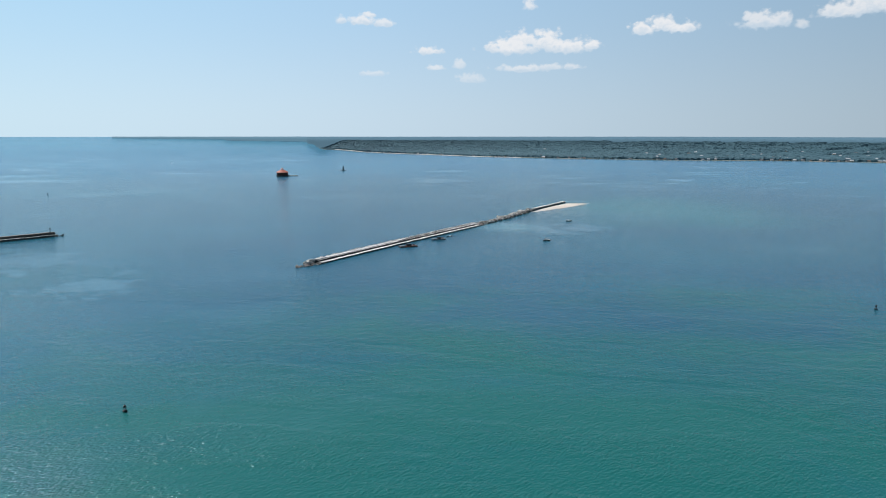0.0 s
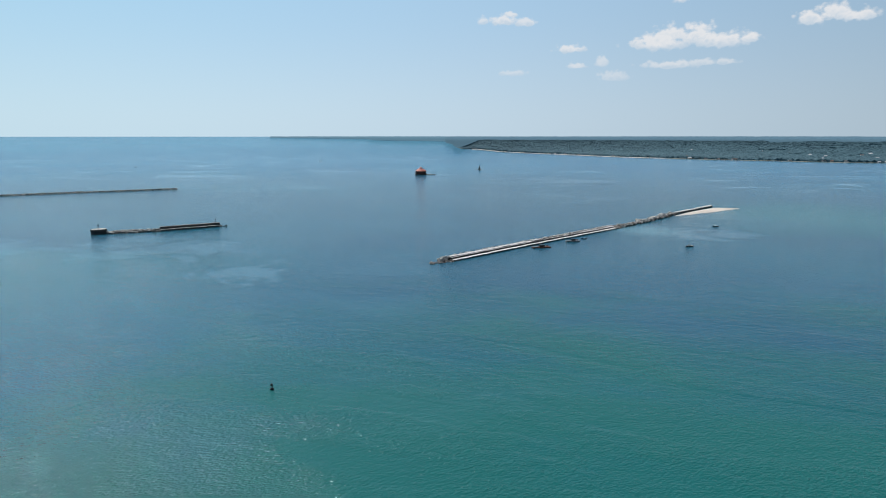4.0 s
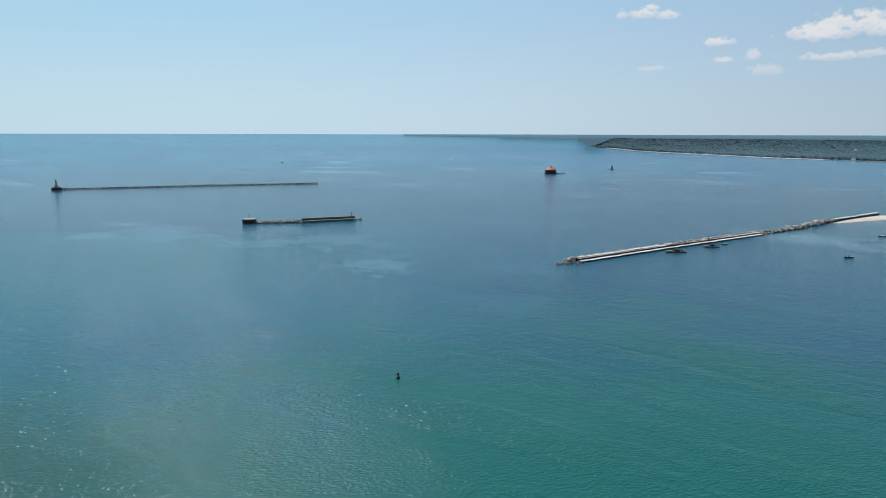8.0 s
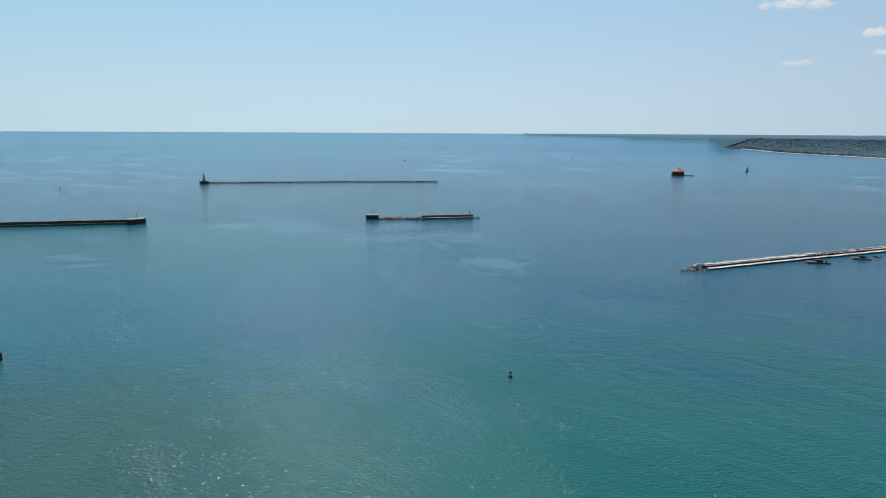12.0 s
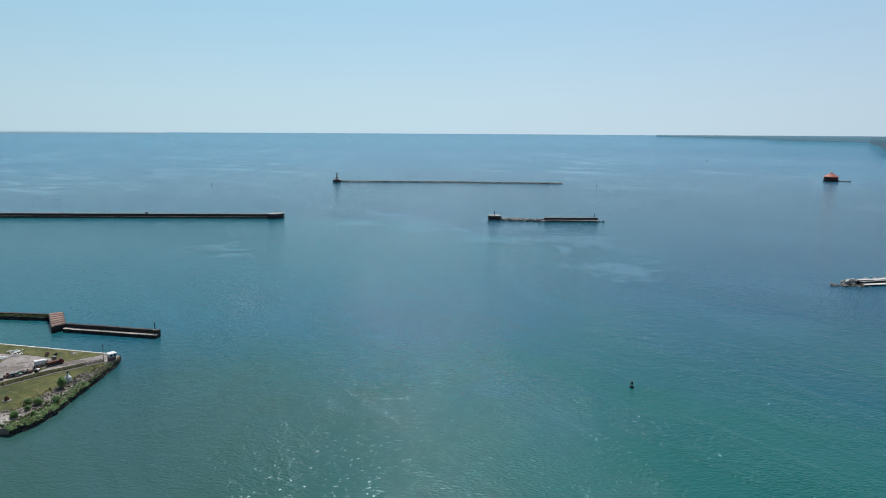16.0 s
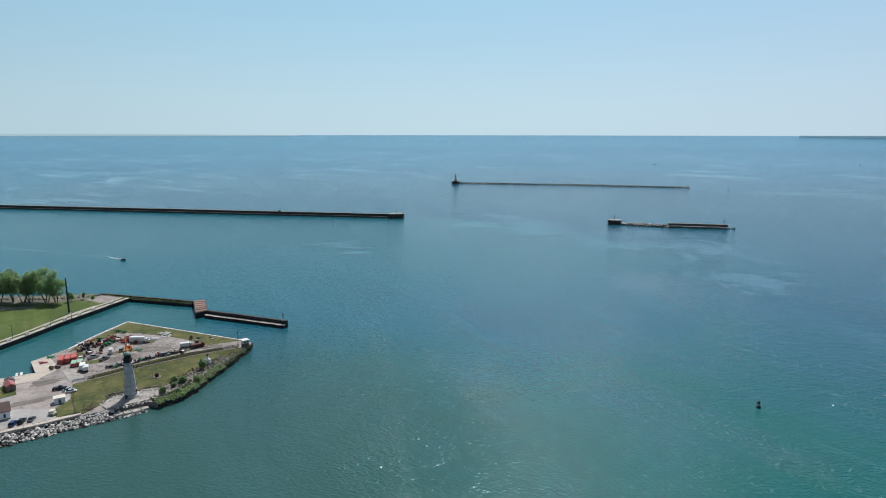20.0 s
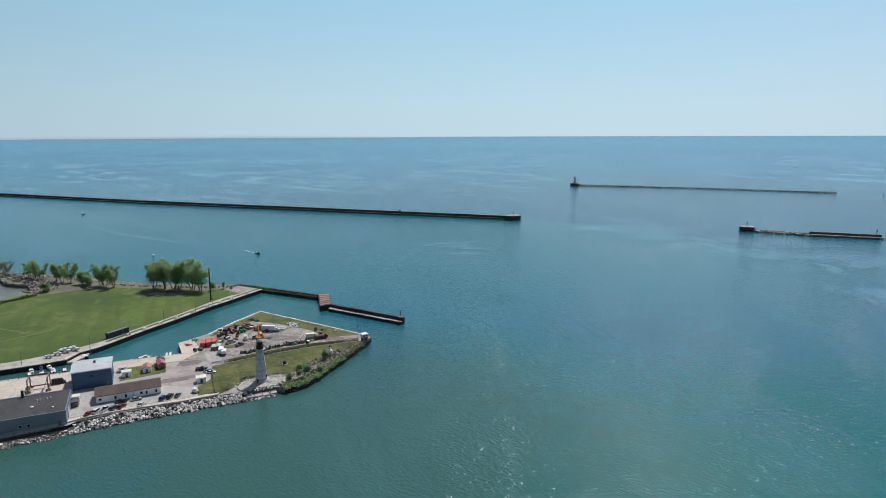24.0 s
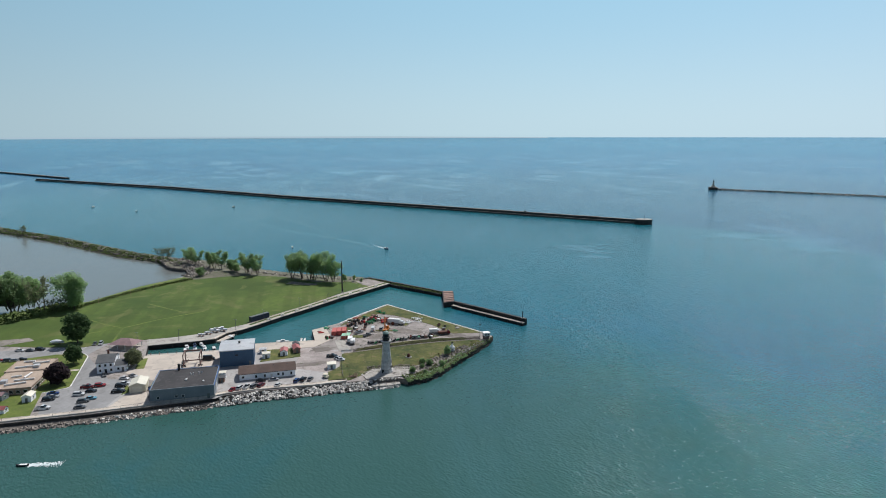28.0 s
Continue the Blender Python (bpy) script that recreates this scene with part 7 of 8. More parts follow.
container(pose(-336.6, 7.6, GROUND + 0.05, 0, 0, 172), 5.5, 2.4, 2.0, M_REDBOX, M_MINT, "red bin with a mint green lid", False)
container(pose(-336.2, 5.0, GROUND + 0.05, 0, 0, 172), 5.5, 2.4, 2.0, M_REDBOX, M_MINT, "red bin with a mint green lid", False)


def box_truck(m, L, H, label, cab="white", box_material=M_WHITE):
    t = thing("box_truck", m, label, "truck", "trucks in the yard")
    part("chassis", boxed(-L / 2, L / 2, -0.9, 0.9, 0.55, 0.85), M_BLACK, t)
    part("box", boxed(-L / 2, L * 0.24, -1.2, 1.2, 0.9, H, 0.05), box_material, t)
    part("cab", loft([[(L * 0.27, -1.1, 0.6), (L * 0.27, -1.1, 2.5), (L * 0.27, 1.1, 2.5), (L * 0.27, 1.1, 0.6)], [(L * 0.4, -1.1, 0.6), (L * 0.4, -1.05, 2.4), (L * 0.4, 1.05, 2.4), (L * 0.4, 1.1, 0.6)],
                      [(L * 0.5, -1.1, 0.6), (L * 0.5, -1.0, 1.5), (L * 0.5, 1.0, 1.5), (L * 0.5, 1.1, 0.6)]]), car_paint(cab, COLOURS[cab]), t)
    part("windscreen", loft([[(L * 0.405, -0.95, 1.6), (L * 0.405, -0.95, 2.35), (L * 0.405, 0.95, 2.35), (L * 0.405, 0.95, 1.6)], [(L * 0.49, -0.95, 1.55), (L * 0.41, -0.93, 2.33), (L * 0.41, 0.93, 2.33), (L * 0.49, 0.95, 1.55)]]), M_GLASS, t)
    for x in (-0.34 * L, 0.38 * L):
        for y in (-1.0, 1.0):
            wheel(t, x, y, 0.48, 0.3)
    return t


box_truck(pose(-359.2, 36.4, GROUND + 0.05, 0, 0, 62), 10.5, 3.4, "long white motor home parked in the yard")
box_truck(pose(-331.8, 7.4, GROUND + 0.05, 0, 0, 172), 7.0, 3.0, "white box truck by the containers")
box_truck(pose(-329.0, 8.6, GROUND + 0.05, 0, 0, 172), 6.0, 2.6, "white box truck by the containers")
box_truck(pose(-337.3, 55.8, GROUND + 0.05, 0, 0, 85), 6.0, 2.8, "white delivery truck in the yard")
box_truck(pose(-334.2, 60.8, GROUND + 0.05, 0, 0, 95), 7.0, 2.0, "dark red flatbed truck in the yard", "maroon", M_RUST)
car(pose(-346.0, 13.0, GROUND + 0.06, 0, 0, 120), "silver", "pickup")
car(pose(-339.8, 17.4, GROUND + 0.06, 0, 0, 130), "grey", "pickup")
car(pose(-349.7, 21.4, GROUND + 0.06, 0, 0, 170), "white", "van")
car(pose(-350.4, 26.3, GROUND + 0.06, 0, 0, 165), "silver", "suv")
car(pose(-330.0, 44.0, GROUND + 0.06, 0, 0, 80), "silver", "suv")

t = thing("mobile_crane", pose(-347.5, 29.0, GROUND + 0.05, 0, 0, 150), "small orange mobile crane with a raised boom", "crane")
M_CRANE = paint("orange_paint", (0.60, 0.20, 0.03), 0.4)
part("carrier", boxed(-2.6, 2.6, -1.2, 1.2, 0.6, 1.3, 0.1), M_CRANE, t)
part("cab", boxed(0.4, 2.0, -1.1, 0.2, 1.3, 2.8, 0.1), M_CRANE, t)
part("cab_window", boxed(2.0, 2.04, -0.95, 0.05, 1.8, 2.6), M_GLASS, t)
bm = bmesh.new()
rod(bm, (-1.2, 0.3, 1.6), (4.6, 2.8, 7.2), 0.35, 4, 0.22)
part("boom", bm, M_CRANE, t)
bm = bmesh.new()
rod(bm, (4.6, 2.8, 7.2), (4.6, 2.8, 4.0), 0.03, 4)
part("cable", bm, M_BLACK, t)
for x in (-1.7, 1.7):
    for y in (-1.1, 1.1):
        wheel(t, x, y, 0.55, 0.4)

rng = random.Random(81)


def stored_buoy(x, y, colour, material):
    t = thing("stored_buoy", pose(x, y, GROUND + 0.85, 90, 0, rng.uniform(0, 360)), f"{colour} channel buoy lying in the yard", "buoy", "buoys stored in the yard")
    part("float", turned(((0.4, -0.6), (0.85, -0.3), (0.85, 0.5), (0.4, 0.8)), 12), material, t)
    part("tower", turned(((0.5, 0.8), (0.3, 2.4), (0.35, 2.6), (0.1, 2.7)), 4), material, t)
    part("ballast", turned(((0.2, -1.4), (0.2, -0.6)), 8), M_RUST, t)


for i in range(16):
    a = rng.uniform(0, 6.28)
    x, y = -365 + 8.5 * math.cos(a) * rng.uniform(0.4, 1.0), 25 + 7.5 * math.sin(a) * rng.uniform(0.4, 1.0)
    stored_buoy(x, y, *(("red", M_REDPAINT), ("green", M_GREENPAINT), ("rusty", M_RUST), ("red", M_REDPAINT))[i % 4])
for x, y in ((-385.5, 29.0), (-382.0, 31.5), (-376.0, 18.2), (-368.5, 9.0)):
    stored_buoy(x, y, "green", M_GREENPAINT)


def mower(x, y, turn, body, colour, where="in a row by the fence"):
    t = thing("yard_tractor", pose(x, y, GROUND + 0.05, 0, 0, turn), f"small {colour} tractor {where}", "tractor", "row of small tractors")
    part("hood", boxed(0.2, 1.5, -0.45, 0.45, 0.5, 1.15, 0.1), body, t)
    part("seat", boxed(-0.8, -0.2, -0.35, 0.35, 0.7, 1.35, 0.08), M_BLACK, t)
    part("roll_bar", boxed(-0.95, -0.85, -0.5, 0.5, 0.5, 2.0, 0.03), M_BLACK, t)
    part("deck", boxed(-0.6, 0.8, -0.75, 0.75, 0.25, 0.5, 0.05), body, t)
    for x0, r in ((-0.75, 0.5), (1.1, 0.32)):
        for y0 in (-0.65, 0.65):
            wheel(t, x0, y0, r, 0.26)


for i in range(15):
    u = i / 14
    x, y = -325.5 - 6.5 * u + rng.uniform(-0.8, 0.8), 17.5 + 35 * u + rng.uniform(-0.6, 0.6)
    body, colour = ((M_BLACK, "black"), (M_GREENPAINT, "green"), (M_BLACK, "black"), (M_STEELPOST, "grey"), (M_RUST, "rusty"))[i % 5]
    mower(x, y, rng.uniform(60, 120), body, colour)
for i in range(11):
    a = i * 2.4
    x, y = -364 + 2.9 * i ** 0.5 * math.cos(a), 15 + 2.4 * i ** 0.5 * math.sin(a)
    mower(x, y, rng.uniform(0, 360), M_BLACK if i % 2 else M_RUST, "black" if i % 2 else "rusty", "crowded among yard gear")


def pile(name, x, y, n, spread, material, label, category):
    t = thing(name, pose(x, y, GROUND + 0.1), label, category, "piles in the yard")
    r = random.Random(int(x * -3 + y))
    for i in range(n):
        o = part("pole" if "timber" in label or "pipe" in label else "sack", boxed(-1.6, 1.6, -0.18, 0.18, 0, 0.32, 0.05), material, t)
        o.matrix_basis = pose(r.uniform(-spread, spread), r.uniform(-spread, spread) * 0.6, 0.02 + 0.05 * i, 0, 0, r.uniform(0, 180))


pile("pile", -364.6, 49.6, 16, 4.6, M_WHITE, "white plastic sacks heaped by the kerb", "pile")
pile("pile", -361.0, 45.0, 8, 2.6, M_WHITE, "white plastic sacks heaped by the kerb", "pile")
pile("pile", -344.5, 71.5, 6, 1.6, M_CONCRETE, "pale timber stack on the kerb grass", "pile")
pile("pile", -375.5, 13.8, 8, 2.6, M_ORANGE, "orange pipe sections near the kerb", "pile")
pile("pile", -372.0, 9.8, 8, 2.6, M_CREAM, "pale timber stack near the kerb", "pile")
pile("pile", -351.5, -8.5, 6, 1.5, M_REDPAINT, "red timber frames on the dock", "pile")
pile("pile", -358.5, -5.5, 7, 1.6, M_GREENPAINT, "green pipe racks at the dock corner", "pile")
pile("pile", -346.5, 34.0, 5, 1.4, M_GREENPAINT, "green pipe sections in the yard", "pile")
pile("pile", -352.0, 16.0, 5, 1.4, M_TIMBER, "brown timber stack in the yard", "pile")
pile("pile", -381.0, 24.0, 5, 1.3, M_TIMBER, "brown timber stack near the kerb", "pile")
pile("pile", -372.0, 32.5, 5, 1.3, M_RUST, "rusty pipe sections in the yard", "pile")

t = thing("rubbish_container", pose(-282.9, -83.6, GROUND + 0.13, 0, 0, 93), "blue steel rubbish container between garage and warehouse", "container")
part("body", loft([[(x, -0.8, 0.15), (x, -1.0, 1.3), (x, 1.0, 1.3), (x, 0.8, 0.15)] for x in (-1.3, 1.3)]), M_BLUETRIM, t)
part("lid", boxed(-1.35, 1.35, -1.05, 1.05, 1.31, 1.4, 0.03), M_BLACK, t, "black plastic lid")

# driftwood heap by the car park
t = thing("driftwood", pose(-279.5, 6.0, GROUND + 0.1), "heap of brown driftwood and brush above the stones", "driftwood")
r = random.Random(91)
for i in range(16):
    bm = bmesh.new()
    rod(bm, (r.uniform(-2, 2), r.uniform(-2.4, 2.4), 0.2), (r.uniform(-2.6, 2.6), r.uniform(-2.6, 2.6), r.uniform(0.5, 2.6)), 0.14, 5, 0.05)
    part("branch", bm, M_TIMBER, t)

# ---- marina: travel lift, docks, boats ----
t = thing("boat_hoist", site(-309.4, -75.2, 92) @ Matrix.Diagonal((0.86, 0.9, 0.84, 1)), "rusty steel boat hoist frame on wheels", "boat hoist")
M_HOIST = surface("brown_hoist_steel", (0.20, 0.12, 0.10), (0.12, 0.075, 0.065), 0.7, 0.6, 3.0, 0.1, 0.2)
for x in (0, 9.0):
    for y in (0, 7.5):
        part("leg", boxed(x - 0.25, x + 0.25, y - 0.25, y + 0.25, 0.9, 6.8, 0.04), M_HOIST, t)
        wheel(t, x - 0.7, y, 0.6, 0.45)
        wheel(t, x + 0.7, y, 0.6, 0.45)
    part("side_beam", boxed(x - 0.3, x + 0.3, -0.6, 8.1, 6.8, 7.5, 0.05), M_HOIST, t)
    part("sill_beam", boxed(x - 0.25, x + 0.25, -0.9, 8.4, 0.7, 1.2, 0.05), M_HOIST, t)
part("cross_beam", boxed(-0.4, 9.4, 7.2, 7.9, 6.85, 7.6, 0.05), M_HOIST, t)
part("cross_beam", boxed(-0.4, 9.4, -0.3, 0.3, 3.6, 4.1, 0.05), M_HOIST, t)
for x in (2.2, 6.8):
    for y in (2.0, 5.8):
        bm = bmesh.new()
        rod(bm, (0.2 if x < 4 else 8.8, y, 6.8), (x, y, 1.4), 0.06, 4)
        part("sling", bm, M_BLACK, t)
part("engine_box", boxed(-1.4, -0.35, 2.0, 5.0, 1.2, 2.4, 0.08), M_STEELPOST, t)

t = setting(thing("floating_dock", pose(0, 0, 0), "grey timber floating docks in the slip", "dock"), "grey timber floating docks in the slip", "dock")
part("walkway", slab([(-337.5, -99), (-335.8, -99), (-335.8, -62), (-337.5, -62)], 0.1, 0.8), M_CONCRETE, t)
for i in range(8):
    part("finger", slab([(-335.8, -97 + i * 4.2), (-331.5, -97 + i * 4.2), (-331.5, -96.2 + i * 4.2), (-335.8, -96.2 + i * 4.2)], 0.1, 0.75), M_CONCRETE, t)
    part("mooring_pile", turned(((0.18, -2), (0.18, 2.2)), 8, pose(-335.2, -96.6 + i * 4.2, 0)), M_TIMBER, t)
part("walkway", slab([(-352, -66.5), (-361.5, -61.5), (-364.5, -57.5), (-358.0, -58.5), (-351.0, -63.5)], 0.2, 1.1), M_PALE, t)
for i, (x, y, turn, L, c) in enumerate(((-346.2, -80.7, 20, 6.5, M_WHITE), (-342.3, -76.0, 195, 7.5, M_NAVY), (-342.6, -71.0, 190, 7.0, M_WHITE), (-349.0, -77.2, 15, 6.5, M_NAVY), (-348.4, -73.6, 20, 6.8, M_WHITE), (-342.4, -81.0, 192, 6.0, M_BLACK), (-342.0, -66.0, 190, 6.5, M_BLACK),
                                        (-345.2, -29.6, 85, 7.0, M_WHITE), (-341.5, -36.5, 90, 6.0, M_WHITE), (-359.5, -59.0, 30, 7.5, M_BLACK))):
    motor_boat(x, y, 0.25, turn, L, ("white cabin boat moored in the slip", "navy cabin boat moored in the slip", "dark open boat moored in the slip")[0 if c is M_WHITE else 1 if c is M_NAVY else 2], c, c is not M_BLACK, "moored boats")
for x, y, turn, L in ((-364.6, -68.6, 60, 7.0), (-366.2, -64.8, 55, 7.0), (-361.0, -71.5, 75, 4.5), (-358.2, -75.0, 80, 4.2)):
    b = motor_boat(x, y, GROUND + 1.0, turn, L, "white boat laid up on trestles on the quay", M_WRAP, True, "boats laid up ashore")
    for s in (-0.25, 0.2):
        part("trestle", boxed(L * s - 0.15, L * s + 0.15, -1.2, 1.2, -0.95, -0.1), M_TIMBER, b)
t = setting(thing("boat_ramp", pose(0, 0, 0), "two pale timber boat ramps into the basin", "ramp"), "two pale timber boat ramps into the basin", "ramp")
for y in (-19.4, -17.6):
    bm = bmesh.new()
    box(bm, -350, -337.5, y - 0.5, y + 0.5, -0.1, 0.35)
    for v in bm.verts:
        v.co.z += (v.co.x + 350) / 12.5 * 1.9
    part("ramp_beam", bm, M_CAP, t)


def street_lamp(x, y, high, label, double=False):
    t = thing("street_lamp", pose(x, y, GROUND + 0.1, 0, 0, 45), label, "lamp post", "lamp posts")
    part("base", turned(((0.28, 0), (0.24, 0.6)), 8), M_CONCRETE, t)
    part("pole", turned(((0.14, 0.6), (0.08, high - 0.3)), 8), M_STEELPOST, t)
    for s in ((-1, 1) if double else (1,)):
        part("arm", boxed(min(0, s * 1.1), max(0, s * 1.1), -0.04, 0.04, high - 0.35, high - 0.25), M_STEELPOST, t)
        part("lamp_head", boxed(s * 1.1 - 0.35, s * 1.1 + 0.35, -0.2, 0.2, high - 0.42, high - 0.2, 0.05), M_STEELPOST, t)
    return t


for x, y, h, d in ((-356.0, -55.9, 9.6, True), (-352.0, -85.9, 7.2, False), (-349.5, -106.6, 7.2, True), (-404.5, -21.5, 7.8, True), (-380.8, -42.5, 7.6, True), (-420.0, -3.2, 6.2, False), (-431.0, 8.0, 6.2, False)):
    street_lamp(x, y, h, "slim steel lamp post on the quay", d)
t = thing("light_mast", pose(-444.0, 7.4, GROUND), "tall dark floodlight mast on the quay", "mast")
part("base", turned(((0.9, 0), (0.8, 0.7)), 10), M_CONCRETE, t)
part("pole", turned(((0.55, 0.7), (0.4, 23.0)), 10), M_BLACK, t)
part("head_frame", boxed(-1.6, 1.6, -0.15, 0.15, 22.6, 22.9), M_STEELPOST, t)
for x in (-1.4, -0.5, 0.5, 1.4):
    part("floodlight", boxed(x - 0.35, x + 0.35, -0.3, 0.3, 22.9, 23.7, 0.05), M_STEELPOST, t)
for x, y, h in ((-476, -128, 6.0), (-462, -140, 5.0), (-446, -156, 5.0)):
    t = thing("utility_pole", pose(x, y, GROUND), "thin weathered timber pole at the field edge", "pole", "poles at the field edge")
    part("shaft", turned(((0.13, 0), (0.09, h)), 6), M_TIMBER, t)
    part("cap", turned(((0.15, h), (0.12, h + 0.1)), 6), M_STEELPOST, t)
# worn paths and bare patches on the field
for pts in ([(-410, -154), (-406.5, -149.9), (-394, -137), (-383.5, -123.7)], [(-383.5, -123.7), (-368, -122.4), (-354, -121.2)], [(-383.5, -123.7), (-396, -109), (-404, -96), (-412, -82)],
            [(-438.6, -122.7), (-425, -109), (-412.1, -95.5)], [(-376, -140), (-381, -132), (-383.5, -124)], [(-458, 20), (-466, 22), (-474, 19), (-479, 8)]):
    name, pts = "worn_path", beside(pts, -0.6, 0.6)
    layer(name, pts, 0.16, M_LAWN, "pale worn path across the field", "path")
layer("bare_patch", [(-487, -30), (-481, -22), (-474, -10), (-470, -12), (-473, -22), (-480, -34)], 0.17, M_SHINGLE, "bare trodden patch before the shore trees", "bank")
layer("bare_patch", [(-362, -178), (-368, -165), (-374, -170), (-372, -184), (-366, -190)], 0.17, M_SHINGLE, "bare trodden patch on the grass", "bank")
heap_parent = setting(thing("shore_rocks", pose(0, 0, 0), "jumbled grey shore stones behind the field", "rocks"), "jumbled grey shore stones behind the field", "rocks")
heap("shore_stones", slope_places([(-492, 24), (-499, 7), (-510, -16), (-524, -39), (-544, -64), (-574, -91), (-600, -124)], -6, 9, 0.2, GROUND + 0.3, 260, 1.3, 95), M_STONE, heap_parent, 96)
heap("brown_shore_stones", slope_places([(-492, 24), (-499, 7), (-510, -16), (-524, -39), (-544, -64), (-574, -91), (-600, -124)], -7, 12, 0.0, GROUND + 0.3, 900, 1.3, 195), M_DARKSTONE, heap_parent, 196)
heap("dark_shore_stones", slope_places([(-520, -112), (-535, -104), (-556, -112), (-580, -128), (-600, -140)], -9, 9, GROUND + 0.2, GROUND + 0.3, 420, 1.7, 97), M_DARKSTONE, heap_parent, 98)
heap("dike_stones", slope_places(DIKE, -11, 11, 0.2, 2.4, 900, 1.7, 99), M_DARKSTONE, heap_parent, 100)
leafy("dike_weeds", slope_places(DIKE, 1, 11, 3.9, 0.6, 1500, 2.3, 101), M_SCRUB, heap_parent, 102)
leafy("undergrowth", slope_places([(-440, -172), (-428, -184), (-418, -198), (-408, -214), (-402, -228)], -7, 4, GROUND + 0.2, GROUND + 0.8, 420, 4.2, 121), M_SCRUB, heap_parent, 122, 26, 0.9)
leafy("field_hedge", slope_places([(-404, -200), (-418, -183.5), (-438.8, -164), (-458.7, -152.6), (-477, -139), (-495.4, -123.5), (-508.9, -108)], -1.0, 2.2, GROUND + 0.1, GROUND + 0.7, 800, 1.7, 103), M_SCRUB, heap_parent, 104)
heap("pond_stones", slope_places([(-520, -113), (-528, -112), (-551, -118), (-564, -135), (-596, -149)], -3, 2, -0.1, GROUND, 260, 1.7, 105), M_DARKSTONE, heap_parent, 106)
leafy("point_weeds", slope_places(TIP[:7], -0.75, 1.6, GROUND - 0.9, GROUND + 0.3, 230, 0.75, 107), M_SCRUB, heap_parent, 108)
# painted stall lines
lines = setting(thing("stall_lines", pose(0, 0, 0), "white painted parking lines on the asphalt", "marking"), "white painted parking lines on the asphalt", "marking")
for i in range(12):
    o = part("stall_line", boxed(-2.6, 2.6, -0.09, 0.09, 0, 0.012), M_WHITE, lines)
    o.matrix_basis = pose(-350.8 + 0.12 * i, -163.5 + 2.75 * i, GROUND + 0.052, 0, 0, -8)
for i in range(9):
    o = part("stall_line", boxed(-2.6, 2.6, -0.09, 0.09, 0, 0.012), M_WHITE, lines)
    o.matrix_basis = pose(-276.0, -49.2 + 2.95 * i, GROUND + 0.052, 0, 0, -28)

# loose gear in the yard: drums, crates, cable reels, stacked pallets
def drum(x, y, turn, material, colour):
    t = thing("drum", pose(x, y, GROUND + 0.1, 0, 0, turn), f"{colour} steel drum standing in the yard", "drum", "loose gear in the yard")
    part("body", turned(((0.55, 0), (0.58, 0.1), (0.55, 0.2), (0.55, 1.2), (0.58, 1.3), (0.55, 1.4)), 12), material, t)
    part("lid", turned(((0.5, 1.4), (0.5, 1.44)), 12), M_STEELPOST, t)


def crate(x, y, turn, material, colour):
    t = thing("crate", pose(x, y, GROUND + 0.1, 0, 0, turn), f"{colour} slatted wooden crate in the yard", "crate", "loose gear in the yard")
    part("box", boxed(-0.95, 0.95, -0.75, 0.75, 0.12, 1.25, 0.04), material, t)
    for i in range(4):
        part("slat", boxed(-1.0, 1.0, -0.8, 0.8, 0.2 + 0.28 * i, 0.36 + 0.28 * i, 0.02), M_TIMBER, t)
    for y0 in (-0.6, 0.6):
        part("runner", boxed(-0.95, 0.95, y0 - 0.1, y0 + 0.1, 0, 0.12, 0.01), M_TIMBER, t)


def reel(x, y, turn, material, colour):
    t = thing("cable_reel", pose(x, y, GROUND + 1.0, 90, 0, turn), f"{colour} cable reel standing on its rim", "cable reel", "loose gear in the yard")
    part("core", turned(((0.5, -0.5), (0.5, 0.5)), 12), M_BLACK, t, "dark wound cable")
    for z in (-0.6, 0.5):
        part("flange", turned(((0.95, z), (0.95, z + 0.1)), 14), material, t)


rng = random.Random(57)
GEAR = ((drum, M_BLACK, "black"), (crate, M_TIMBER, "brown"), (reel, M_TIMBER, "brown"), (drum, M_REDPAINT, "red"), (crate, M_STEELPOST, "grey"), (drum, M_GREENPAINT, "green"), (reel, M_RUST, "rusty"), (crate, M_WHITE, "white"))
for i, (x, y, rx, ry, n) in enumerate(((-369, 24, 6, 4, 11), (-366, 11, 4, 3.5, 8), (-358, 32, 5, 3, 6), (-331, 47, 2.2, 6, 10), (-352, 10, 4, 3, 5), (-338.5, -4, 2.5, 2, 4), (-346, 62, 8, 2, 3))):
    for j in range(n):
        make, material, colour = GEAR[rng.randrange(len(GEAR))]
        make(x + rng.uniform(-rx, rx), y + rng.uniform(-ry, ry), rng.uniform(0, 360), material, colour)

# ---- trees ----
M_BARK = surface("bark", (0.13, 0.10, 0.075), (0.07, 0.055, 0.042), 0.95, 0.6, 4.0, 0.6, place=False)


def leaf_material(name, light, dark):
    m = surface(name, light, dark, 0.75, 0.35, 2.0, 0.0, 0.0, 0.12, False)
    k = m.node_tree
    b = [n for n in k.nodes if n.type == "BSDF_PRINCIPLED"][0]
    out = [n for n in k.nodes if n.type == "OUTPUT_MATERIAL"][0]
    tr, mx = k.nodes.new("ShaderNodeBsdfTranslucent"), k.nodes.new("ShaderNodeMixShader")
    k.links.new(b.inputs["Base Color"].links[0].from_socket, tr.inputs[0])
    mx.inputs[0].default_value = 0.58
    k.links.new(b.outputs[0], mx.inputs[1])
    k.links.new(tr.outputs[0], mx.inputs[2])
    k.links.new(mx.outputs[0], out.inputs[0])
    return m


M_LEAF = leaf_material("cottonwood_leaves", (0.37, 0.51, 0.25), (0.255, 0.37, 0.165))
M_DARKLEAF = leaf_material("dark_maple_leaves", (0.112, 0.190, 0.075), (0.062, 0.110, 0.042))
